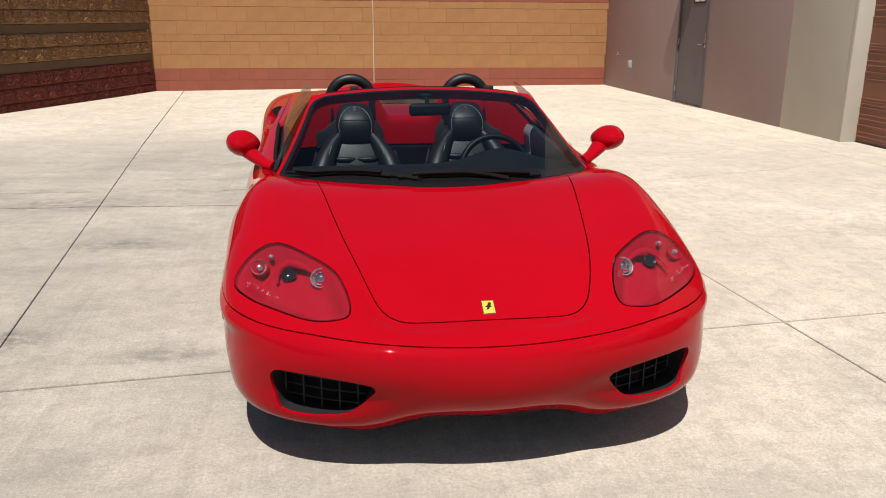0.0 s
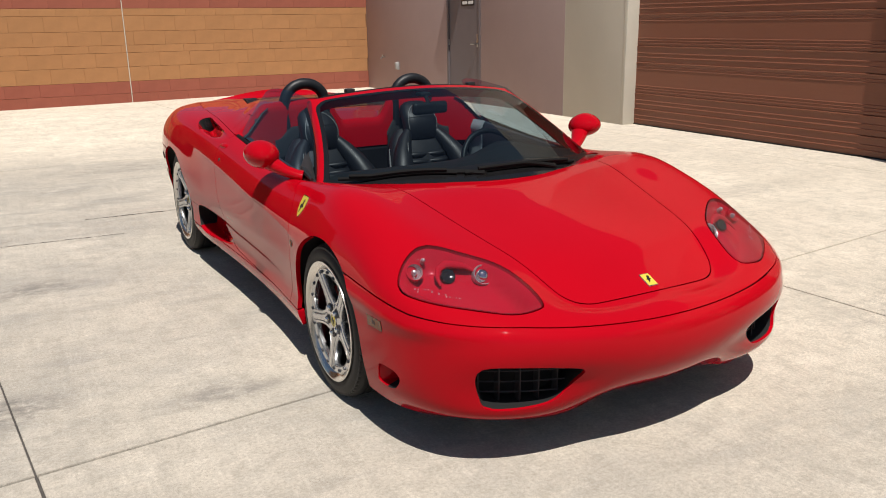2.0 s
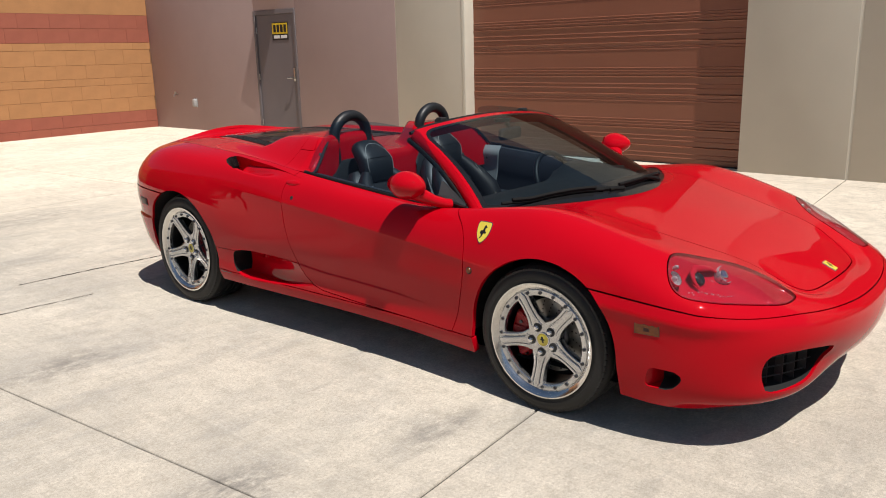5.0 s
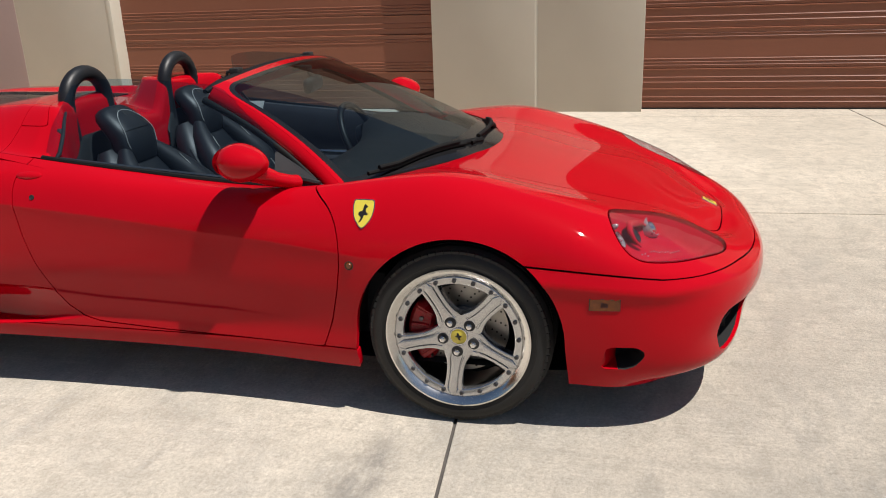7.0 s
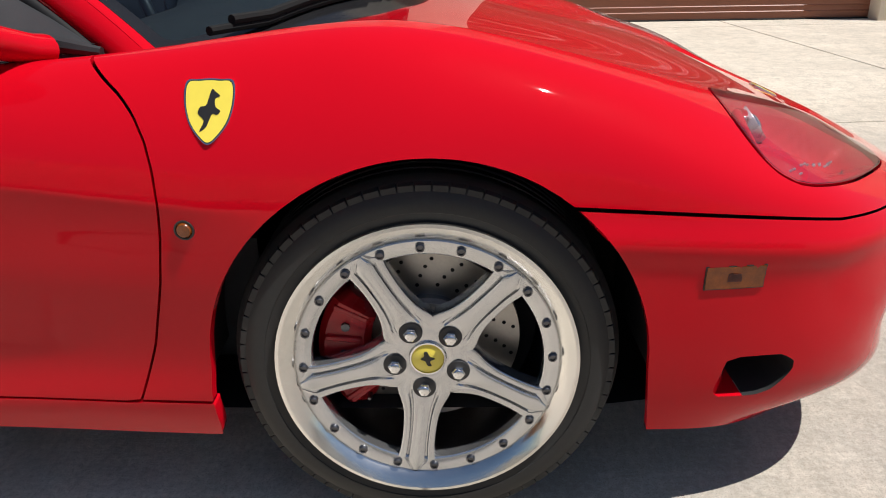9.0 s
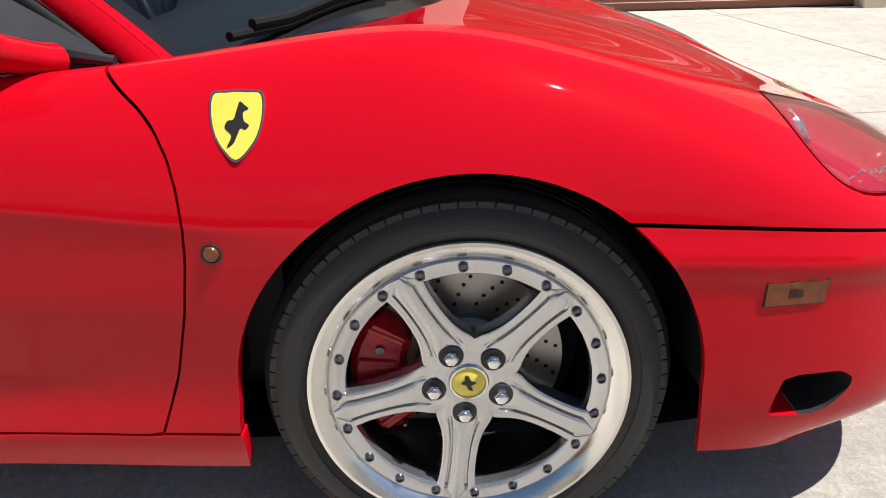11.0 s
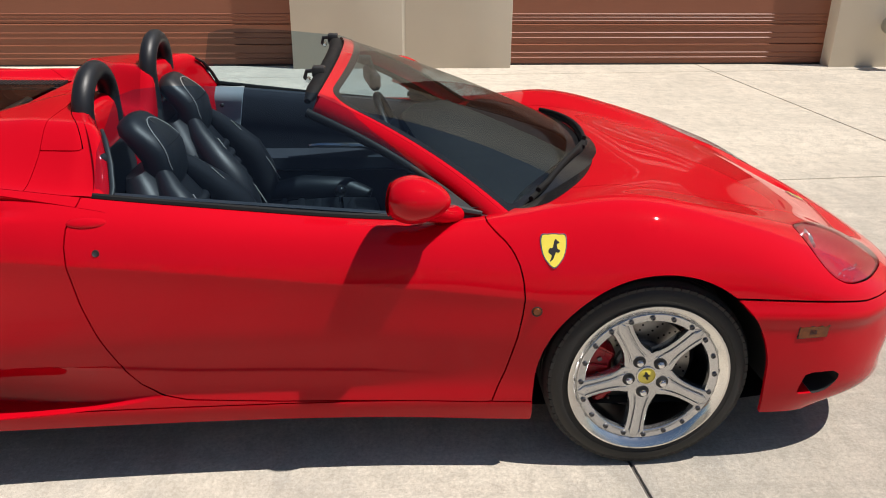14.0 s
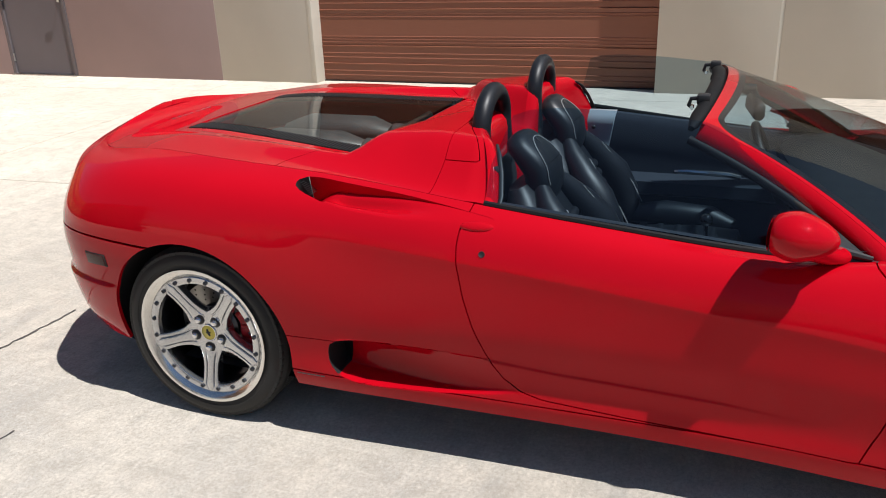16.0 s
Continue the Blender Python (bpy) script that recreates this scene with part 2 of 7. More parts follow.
def join(bm, other):
    me = bpy.data.meshes.new("tmp")
    other.to_mesh(me)
    other.free()
    bm.from_mesh(me)
    bpy.data.meshes.remove(me)


def thing(name, label, category, group="", at=(0, 0, 0), kind=""):
    ob = tagged(new(name), label, category, group, kind)
    ob.location = at
    return ob


def tube_bm(path, radius, n=10, closed=False, caps=True, flat=1.0):
    """A round bar along a path; radius may vary along it."""
    P = [Vector(p) for p in path]
    m = len(P)
    R = radius if isinstance(radius, (list, tuple)) else [radius] * m
    bm = bmesh.new()
    rings = []
    up = None
    for i, p in enumerate(P):
        a = P[(i - 1) % m] if closed or i else P[0]
        c = P[(i + 1) % m] if closed or i < m - 1 else P[-1]
        t = (c - a).normalized()
        if up is None:
            up = Vector((0, 0, 1)) if abs(t.z) < 0.9 else Vector((0, 1, 0))
        side = t.cross(up).normalized()
        up = side.cross(t).normalized()
        rings.append([bm.verts.new(p + R[i] * (math.cos(2 * math.pi * k / n) * side + flat * math.sin(2 * math.pi * k / n) * up)) for k in range(n)])
    for i in range(m if closed else m - 1):
        a, c = rings[i], rings[(i + 1) % m]
        for k in range(n):
            bm.faces.new((a[k], a[(k + 1) % n], c[(k + 1) % n], c[k]))
    if caps and not closed:
        bm.faces.new(rings[0])
        bm.faces.new(rings[-1])
    return bm


def lathe_bm(profile, n=48, closed=False, lo=0.0, hi=2 * math.pi):
    """Turns a profile of (radius, x) about the x axis."""
    bm = bmesh.new()
    full = abs(hi - lo - 2 * math.pi) < 1e-6
    cols = n if full else n + 1
    rings = []
    for k in range(cols):
        a = lo + (hi - lo) * k / n
        rings.append([bm.verts.new((x, r * math.cos(a), r * math.sin(a))) for r, x in profile])
    m = len(profile)
    for k in range(n):
        a, c = rings[k], rings[(k + 1) % cols]
        for j in range(m if closed else m - 1):
            q = (a[j], a[(j + 1) % m], c[(j + 1) % m], c[j])
            bm.faces.new(q)
    bmesh.ops.remove_doubles(bm, verts=bm.verts, dist=1e-5)
    return bm


# ---- the yard ----


def yard_fall(x, y):
    """The yard drains towards its far corner."""
    return -0.10 * min(1.0, max(0.0, (y - 5.6) / 8.2)) * min(1.0, max(0.0, (5.0 - x) / 9.0))


def crack_bm(points, width, seed):
    """A wandering open crack, as a thin ribbon of filler."""
    rng = random.Random(seed)
    bm = bmesh.new()
    prev = None
    for (x0, y0), (x1, y1) in zip(points, points[1:]):
        n = max(4, int(math.hypot(x1 - x0, y1 - y0) / 0.035))
        for k in range(n):
            f = k / n
            x, y = x0 + (x1 - x0) * f, y0 + (y1 - y0) * f + rng.uniform(-0.006, 0.006)
            w = width * rng.uniform(0.25, 1.0)
            z = yard_fall(x, y) + 0.0035
            pair = (bm.verts.new((x, y - w / 2, z)), bm.verts.new((x, y + w / 2, z)))
            if prev:
                bm.faces.new((prev[0], pair[0], pair[1], prev[1]))
            prev = pair
    return bm


def build_ground():
    g = bmesh.new()
    vs = [g.verts.new(p) for p in ((-900, -900, -0.11), (900, -900, -0.11), (900, 900, -0.11), (-900, 900, -0.11))]
    g.faces.new(vs)
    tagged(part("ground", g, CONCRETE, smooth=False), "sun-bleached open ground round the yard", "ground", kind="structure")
    xs, ys = (-26, -5, 5, 12), ((-24, 0.010), (5.4, 0.010), (5.7, 0.05), (13.8, 0.05), (18, 0.05))
    base = mesh_object("slab_bed", [(x, y, yard_fall(x, y) - low) for y, low in ys for x in xs], [(4 * i + k, 4 * i + k + 1, 4 * i + k + 5, 4 * i + k + 4) for i in range(len(ys) - 1) for k in range(3)], JOINT)
    tagged(base, "dark filler in the joints of the slabs", "joint", kind="structure")
    pavement = thing("pavement", "pale broom-finished concrete slabs with stains and tool joints", "pavement", kind="structure")
    # joints along the yard: x = a + b y; joints across it: y = c + d x
    along = [(-17.0, -0.10), (-13.6, -0.10), (-9.8, -0.10), (-5.98, -0.10), (-2.16, -0.10), (1.735, -0.062), (5.55, -0.05), (9.4, -0.05)]
    across = [(-18.2, 0.085), (-14.8, 0.085), (-11.4, 0.085), (-8.0, 0.085), (-4.6, 0.085), (-1.205, 0.085), (5.6, 0.05), (9.0, 0.05), (12.4, 0.05), (16.0, 0.05)]
    gap = 0.0055
    def meet(l, c):
        x = (l[0] + l[1] * c[0]) / (1 - l[1] * c[1])
        return Vector((x, c[0] + c[1] * x, 0))
    for l0, l1 in zip(along, along[1:]):
        for c0, c1 in zip(across, across[1:]):
            q = [meet(l0, c0), meet(l1, c0), meet(l1, c1), meet(l0, c1)]
            mid = sum(q, Vector()) / 4
            b = bmesh.new()
            f = b.faces.new([b.verts.new(p + (mid - p).normalized() * gap * 1.4) for p in q])
            r = bmesh.ops.extrude_face_region(b, geom=[f])
            for v in r["geom"]:
                if isinstance(v, bmesh.types.BMVert):
                    v.co.z = -0.07
            top = [e for e in b.edges if all(abs(v.co.z) < 1e-6 for v in e.verts)]
            bmesh.ops.bevel(b, geom=top, offset=0.005, segments=2, profile=0.5, affect="EDGES")
            for v in b.verts:
                v.co.z += yard_fall(v.co.x, v.co.y)
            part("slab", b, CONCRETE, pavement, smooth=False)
    for k, (points, width) in enumerate((([(-1.45, 2.59), (-0.9, 2.575), (-0.30, 2.535)], 0.016), ([(-3.3, 2.07), (-2.4, 2.05), (-1.75, 2.0), (-1.2, 1.965)], 0.011), ([(-3.6, 2.68), (-2.9, 2.65), (-2.3, 2.63)], 0.007),
                                         ([(2.3, 2.50), (3.1, 2.72), (4.4, 3.06)], 0.007))):
        part("crack", crack_bm(points, width, k), JOINT, pavement, "dark hairline crack in the concrete", smooth=False)


WALL_X = 6.0


def build_building():
    """The long wall with its two overhead doors and the personnel door."""
    def wall(name, y0, y1, z0, z1, mat, x0=WALL_X, x1=WALL_X + 0.45, label="", bev=0.008):
        ob = part(name, box_bm((x0, y0, z0), (x1, y1, z1), bev, 2), mat)
        return tagged(ob, label, "wall", kind="structure")
    H = 6.5
    wall("wall_mauve_1", 9.82, 14.0, -0.2, H, STUCCO_MAUVE, label="mauve painted tilt-up concrete wall beside the brick")
    wall("wall_mauve_2", 6.125, 8.60, -0.05, H, STUCCO_MAUVE, label="mauve painted tilt-up concrete wall beside the door")
    wall("wall_mauve_3", 8.60, 9.82, 2.30, H, STUCCO_MAUVE, label="mauve painted wall over the steel door")
    wall("wall_grey_1", 4.765, 6.115, -0.05, H, STUCCO_GREY, label="warm grey painted concrete wall panel")
    wall("wall_grey_2", -0.685, 0.515, -0.05, H, STUCCO_GREY, label="warm grey painted concrete wall panel")
    wall("wall_grey_3", -1.885, -0.715, -0.05, H, STUCCO_GREY, label="warm grey painted concrete wall panel")
    wall("wall_grey_4", -6.68, -5.56, -0.05, H, STUCCO_GREY, label="warm grey painted concrete wall panel with a pipe")
    wall("wall_grey_5", -13.0, -6.71, -0.05, H, STUCCO_GREY, label="warm grey painted concrete wall panel")
    wall("wall_grey_6", 0.515, 4.765, 3.7, H, STUCCO_GREY, label="warm grey painted wall over the roller door")
    wall("wall_grey_7", -5.56, -1.885, 3.7, H, STUCCO_GREY, label="warm grey painted wall over the roller door")
    for y0, y1 in ((-0.715, -0.685), (-6.71, -6.68), (6.115, 6.125)):
        wall("trim_joint", y0, y1, -0.05, H, STUCCO_PALE, WALL_X + 0.006, WALL_X + 0.4, "pale sealed joint between wall panels", 0)
    for y0, y1, side in ((4.695, 4.765, 1),):
        wall("trim_jamb", y0, y1, -0.05, 3.7, STUCCO_PALE, WALL_X - 0.006, WALL_X + 0.4, "pale painted jamb beside the roller door")
    for y0, y1 in ((0.515, 4.695), (-5.56, -1.885)):
        door = thing("roller_door", "brown ribbed steel sectional overhead door, closed", "garage door", "overhead doors", (WALL_X + 0.2, y0, 0), "structure")
        edges = [0.014, 0.235, 0.455]
        while edges[-1] < 3.6:
            edges += [edges[-1] + 0.435, edges[-1] + 0.66]
        for z0, z1 in zip(edges, edges[1:]):
            part("panel", section_bm(y1 - y0, z0, z1), ROLL_BROWN, door, smooth=False)
        part("bottom_seal", box_bm((-0.005, 0, -0.004), (0.03, y1 - y0, 0.014), 0.003), SIGN_BLACK, door)
    build_door()


def section_bm(width, z0, z1):
    """One section of the overhead door, pressed from sheet, with fine ribs and a proud top ledge."""
    h = z1 - z0
    prof = [(0.014, z0), (0.009, z0 + 0.004)]
    def rib(z):
        prof.extend(((0.0065, z - 0.006), (0.0012, z - 0.001), (0.0012, z), (0.0066, z + 0.007)))
    if h > 0.3:
        marks = (0.08, 0.16, 0.24, 0.78, 0.86)
    else:
        marks = (0.30, 0.55)
    for c in marks:
        rib(z0 + c * h)
    prof.extend(((0.003, z1 - 0.020), (-0.004, z1 - 0.012), (-0.004, z1 - 0.008), (0.016, z1), (0.045, z1), (0.045, z0)))
    bm = bmesh.new()
    a = [bm.verts.new((x, 0, z)) for x, z in prof]
    b = [bm.verts.new((x, width, z)) for x, z in prof]
    n = len(prof)
    for i in range(n):
        bm.faces.new((a[i], a[(i + 1) % n], b[(i + 1) % n], b[i]))
    bm.faces.new(a)
    bm.faces.new(b)
    return bm


def build_door():
    door = thing("door_1", "dark grey painted steel door with a lever handle, closed", "door", at=(WALL_X, 8.60, 0), kind="structure")
    f = bmesh.new()
    for lo, hi in (((-0.012, 0, 0), (0.16, 0.055, 2.30)), ((-0.012, 1.165, 0), (0.16, 1.22, 2.30)), ((-0.012, 0.055, 2.22), (0.16, 1.165, 2.30))):
        box_bm(lo, hi, 0.004, 1, f)
    part("frame", f, DOOR_PAINT, door, "grey steel door frame")
    part("leaf", box_bm((0.02, 0.058, 0.02), (0.065, 1.162, 2.217), 0.004, 1), DOOR_PAINT, door)
    part("threshold", box_bm((-0.05, 0.0, 0.0), (0.16, 1.22, 0.018), 0.005, 2), STEEL, door, "dull metal threshold")
    h = box_bm((0.005, 0.10, 1.02), (0.022, 0.145, 1.26), 0.004, 2)
    join(h, tube_bm([(0.02, 0.122, 1.08), (-0.05, 0.122, 1.08), (-0.055, 0.135, 1.08), (-0.055, 0.25, 1.075)], 0.011, 8))
    part("door_handle", h, STEEL, door, "satin steel lever handle on a tall plate")
    for z in (0.25, 1.1, 1.95):
        part("hinge", lathe_z(0.011, z - 0.055, z + 0.055, (0.008, 1.162)), STEEL, door)
    # sign on the leaf
    sign = thing("door_sign", "small yellow and black company sign on the door", "sign", at=(WALL_X + 0.018, 8.84, 1.76))
    part("board", box_bm((-0.006, 0, 0), (0.0, 0.46, 0.31), 0.001, 1), SIGN_BLACK, sign)
    part("yellow_field", box_bm((-0.009, 0.01, 0.11), (-0.005, 0.45, 0.30), 0.0, 1), SIGN_YELLOW, sign)
    for k in range(4):
        part("bar", box_bm((-0.012, 0.04 + 0.10 * k, 0.14), (-0.008, 0.04 + 0.10 * k + 0.07, 0.27), 0.0, 1), SIGN_BLACK, sign)
    for k in range(2):
        part("small_bar", box_bm((-0.009, 0.03 + 0.21 * k + 0.0, 0.03), (-0.005, 0.03 + 0.21 * k + 0.17, 0.085), 0.0, 1), SIGN_WHITE, sign)
    lamp = thing("wall_lamp", "dark box lamp on the wall over the steel door", "lamp", at=(WALL_X, 9.02, 2.55))
    part("housing", box_bm((-0.315, 0, 0), (0.0, 0.48, 0.16), 0.012, 2), DOOR_PAINT, lamp)
    part("diffuser", box_bm((-0.25, 0.04, -0.012), (-0.04, 0.44, 0.004), 0.003, 2), PLASTIC_GREY, lamp, "grey lens under the lamp")
    # outlet and hose bib
    out = thing("outlet_box", "grey weatherproof outlet box on the wall", "outlet", at=(WALL_X, 12.02, 0.56))
    part("cover", box_bm((-0.07, -0.05, -0.075), (0.0, 0.05, 0.075), 0.02, 3), PLASTIC_GREY, out)
    part("box", box_bm((-0.025, -0.058, -0.085), (0.0, 0.058, 0.085), 0.004, 1), PLASTIC_GREY, out)
    bib = thing("hose_bib", "small brass hose tap on the mauve wall", "tap", at=(WALL_X, 12.70, 0.73))
    part("body", tube_bm([(0, 0, 0), (-0.07, 0, 0), (-0.09, 0, -0.015), (-0.095, 0, -0.05)], 0.014, 8), STEEL, bib)
    part("handwheel", tube_bm([(-0.05, 0, 0.01), (-0.055, 0, 0.05)], [0.008, 0.028], 8), STEEL, bib)
    pipe = thing("vent_pipe", "galvanised pipe end out of the grey wall", "pipe", at=(WALL_X, -6.18, 0.47))
    part("pipe", place(lathe_bm([(0.10, 0.0), (0.10, -0.22), (0.145, -0.225), (0.145, -0.31), (0.132, -0.31), (0.13, -0.23), (0.085, -0.20), (0.085, 0.0)], 32), Matrix()), STEEL, pipe)
    part("bore", place(lathe_bm([(0.0, -0.10), (0.086, -0.10)], 32), Matrix()), SIGN_BLACK, pipe)


def place(bm, m):
    bmesh.ops.transform(bm, matrix=m, verts=bm.verts)
    return bm


def lathe_z(r, z0, z1, at):
    b = lathe_bm([(0, 0), (r, 0), (r, z1 - z0), (0, z1 - z0)], 10)
    return place(b, Matrix.Translation((at[0], at[1], z0)) @ Matrix.Rotation(-math.pi / 2, 4, "Y"))


def build_brick():
    """Ground-face block wall with red bands across the end of the yard, and the split-faced wing."""
    Y = 13.62
    back = part("wall_north", box_bm((-4.15, Y + 0.012, -0.1), (WALL_X + 0.4, Y + 0.35, 3.3), 0.0), MORTAR, smooth=False)
    tagged(back, "tan concrete block wall with red bands, in running bond", "wall", kind="structure")
    bl, bh, gap = 0.41, 0.2045, 0.006
    shapes = {}
    def block(w, h, mat):
        key = (round(w, 3), round(h, 3), mat.name)
        if key not in shapes:
            me = bpy.data.meshes.new("block")
            b = box_bm((0, 0, 0), (w - 0.0012, 0.05, h - 0.005), 0.003, 1)
            b.to_mesh(me)
            b.free()
            me.materials.append(mat)
            shapes[key] = me
        return shapes[key]
    rng = random.Random(4)
    x_end = WALL_X - 0.004
    top = 3.3
    # courses of whole and half height: two red, six tan, two red
    courses = [(0.27, 1), (0.245, 1), (0.29, 0), (0.28, 0), (0.15, 0), (0.275, 0), (0.30, 0), (0.145, 0), (0.285, 1), (0.285, 1)]
    z = -0.125
    for row, (h, red) in enumerate(courses):
        x = -4.13 - (0.31, 0.05, 0.44, 0.20)[row % 4]
        while x < x_end - 0.02:
            x0, x1 = max(x, -4.13), min(x + 0.62, x_end)
            for lo, hi in (((x0, min(x1, 0.61)), (max(x0, 0.63), x1)) if x0 < 0.61 < x1 else ((x0, x1),)):
                if hi - lo > 0.03:
                    ob = new("block", block(hi - lo, h, BLOCK_RED if red else BLOCK_TAN))
                    ob.parent = back
                    ob.location = (lo, Y - rng.uniform(0.001, 0.004), z)
            x += 0.62
        z += h
    upper = part("wall_north_upper", box_bm((-4.15, Y - 0.002, z), (x_end, Y + 0.012, top), 0.0), BLOCK_TAN, smooth=False)
    tagged(upper, "tan painted block wall above the red band", "wall", kind="structure")
    cj = part("trim_control_joint", box_bm((0.611, Y - 0.006, -0.1), (0.627, Y + 0.012, top), 0.0), STUCCO_PALE, smooth=False)
    tagged(cj, "pale sealant in the control joint", "joint", kind="structure")
    # split-faced wing, set at an angle
    a, b = Vector((-4.13, 13.6, 0)), Vector((-6.45, 7.0, 0))
    d = (b - a).normalized()
    nrm = Vector((d.y, -d.x, 0)) if Vector((d.y, -d.x, 0)).y < 0 else Vector((-d.y, d.x, 0))
    length = (b - a).length
    m = Matrix(((d.x, -nrm.x, 0, a.x), (d.y, -nrm.y, 0, a.y), (0, 0, 1, 0), (0, 0, 0, 1)))
    wing = part("wall_wing", place(box_bm((0, 0.03, -0.3), (length, 0.35, 3.3)), m), SMOOTH_BROWN, smooth=False)
    tagged(wing, "split-faced brown and dark red block wall", "wall", kind="structure")
    rough = {}
    def rough_block(mat, k):
        key = (mat.name, k)
        if key not in rough:
            me = bpy.data.meshes.new("split_block")
            rb = bmesh.new()
            nx, nz = 20, 10
            grid = [[None] * (nz + 1) for _ in range(nx + 1)]
            for i in range(nx + 1):
                for j in range(nz + 1):
                    edge = i in (0, nx) or j in (0, nz)
                    depth = 0.0 if edge else 0.010 + 0.050 * abs(noise.fractal(Vector((i * 0.47 + 17 * k, j * 0.47, 3.1 * k)), 0.7, 2.1, 4))
                    grid[i][j] = rb.verts.new(((bl - gap) * i / nx, -depth, (bh - gap) * j / nz))
            for i in range(nx):
                for j in range(nz):
                    rb.faces.new((grid[i][j], grid[i + 1][j], grid[i + 1][j + 1], grid[i][j + 1]))
            side = bmesh.ops.extrude_edge_only(rb, edges=[e for e in rb.edges if e.is_boundary])
            for v in side["geom"]:
                if isinstance(v, bmesh.types.BMVert):
                    v.co.y = 0.035
            rb.to_mesh(me)
            rb.free()
            me.materials.append(mat)
            rough[key] = me
        return rough[key]
    z = -0.16
    # three rough red courses, then bands of two rough courses between smooth ones
    heights = [0.2433] * 3 + ([0.15] + [0.236] * 2) * 4
    for row, h in enumerate(heights):
        if h < 0.2:
            part("smooth_course", place(box_bm((0, -0.004, z), (length, 0.03, z + h - 0.006), 0.004, 1), m), SMOOTH_BROWN, wing)
        else:
            for k in range(int(length / bl) + 1):
                ob = new("split_block", rough_block(SPLIT_RED if row < 3 else SPLIT_BROWN, rng.randrange(8)))
                ob.parent = wing
                ob.matrix_basis = m @ Matrix.Translation((k * bl - (bl / 2 if row % 2 else 0), 0, z)) @ Matrix.Diagonal((1, 1, h / bh, 1))
        z += h


def build_far_walls():
    """Plain unseen wall closing the yard behind the camera; dark strip added for reflections."""
    w = part("wall_south_west", box_bm((-17.4, -24, -0.05), (-17.0, 10.5, 5.2), 0.01), STUCCO_PALE, smooth=False)
    tagged(w, "plain pale painted wall across the yard", "wall", kind="structure")
    w = part("mirrored_dark_strip", box_bm((-16.99, -24, -0.05), (-16.9, 10.5, 1.15), 0.01), DOOR_PAINT, smooth=False)
    tagged(w, "dark strip added low on the unseen wall, to be mirrored in the car", "baseboard", kind="structure")


build_ground()
build_building()
build_brick()
build_far_walls()


# ---- the car: materials ----
RED = paint_material("red_car_paint", (0.47, 0.0019, 0.0092))
RED_INNER = paint_material("red_lamp_bucket", (0.40, 0.006, 0.02), 0.3)
BLACK_TRIM = surface("black_trim", (0.018, 0.018, 0.019), 0.5, var=0.2, scale=6, grain=160, relief=0.06, dist=0.001)
BLACK_GLOSS = surface("black_gloss", (0.012, 0.012, 0.013), 0.15, var=0.2, scale=6, grain=160, relief=0.0)
DARK = surface("dark_recess", (0.010, 0.010, 0.010), 0.9, var=0.2, scale=6, grain=60)
CARPET = surface("black_carpet", (0.014, 0.014, 0.016), 1.0, var=0.3, scale=10, grain=300, relief=0.4, spec=0.1)
LEATHER = surface("black_leather", (0.0095, 0.0112, 0.0145), 0.46, spec=0.45, var=0.15, scale=8, grain=320, relief=0.16, dist=0.002)
DOOR_LEATHER = surface("blue_black_door_leather", (0.026, 0.032, 0.042), 0.5, spec=0.45, var=0.15, scale=8, grain=320, relief=0.14, dist=0.002)
LEATHER_SOFT = surface("dark_dash_leather", (0.019, 0.0205, 0.0225), 0.6, var=0.15, scale=8, grain=380, relief=0.16, dist=0.002)
# pale colour that carries the light on the driver's side trim panel
TRIM_LIT = surface("lit_trim", (0.40, 0.46, 0.49), 0.34, spec=0.5, var=0.08, scale=6, grain=200, relief=0.05, dist=0.001)
STITCH = surface("grey_stitching", (0.30, 0.30, 0.29), 0.8, relief=0)
SAIL_GREY = surface("dark_grey_plastic", (0.045, 0.046, 0.048), 0.5, var=0.1, scale=10, grain=260, relief=0.06, dist=0.001)
SEAL_BLACK = surface("black_seal_rubber", (0.006, 0.006, 0.0065), 0.6, var=0.2, scale=12, grain=200, relief=0.05, dist=0.001, spec=0.25)
RUBBER = surface("tyre_rubber", (0.017, 0.0168, 0.0165), 0.62, var=0.25, scale=9, grain=110, relief=0.12, dist=0.002)
ALLOY = surface("silver_alloy", (0.60, 0.61, 0.62), 0.21, 0.92, var=0.06, scale=5, grain=170, relief=0.01, dist=0.001)
RIM_LIP = surface("polished_rim_lip", (0.80, 0.79, 0.76), 0.20, 1.0, var=0.06, scale=6, grain=120, relief=0.02)
CHROME = surface("chrome", (0.82, 0.82, 0.82), 0.06, 1.0, var=0.04, relief=0)
BOLT = surface("dark_bolt", (0.14, 0.14, 0.15), 0.35, 1.0, var=0.2, scale=40, relief=0)
DISC = surface("brake_disc_iron", (0.42, 0.40, 0.37), 0.36, 0.9, var=0.12, scale=12, grain=200, relief=0.05, dist=0.001)
CALIPER = surface("red_caliper", (0.40, 0.008, 0.013), 0.3, var=0.2, scale=14, grain=120, relief=0.1)
CAP_YELLOW = surface("yellow_enamel", (0.76, 0.62, 0.075), 0.3, var=0.05, relief=0, coat=0.6)
AMBER = surface("amber_lens", (0.19, 0.045, 0.004), 0.22, var=0.3, scale=60, grain=300, relief=0.3, dist=0.002, coat=0.25)
DARK_RED_LENS = surface("dark_red_lens", (0.05, 0.010, 0.008), 0.4, var=0.2, scale=60, grain=300, relief=0.3, dist=0.002, coat=0.1, spec=0.3)
WINDSHIELD = pane_material("windshield_glass", (0.54, 0.63, 0.66))
SIDE_GLASS = pane_material("side_glass", (0.54, 0.69, 0.79))
ENGINE_GLASS = pane_material("engine_glass", (0.52, 0.55, 0.53))
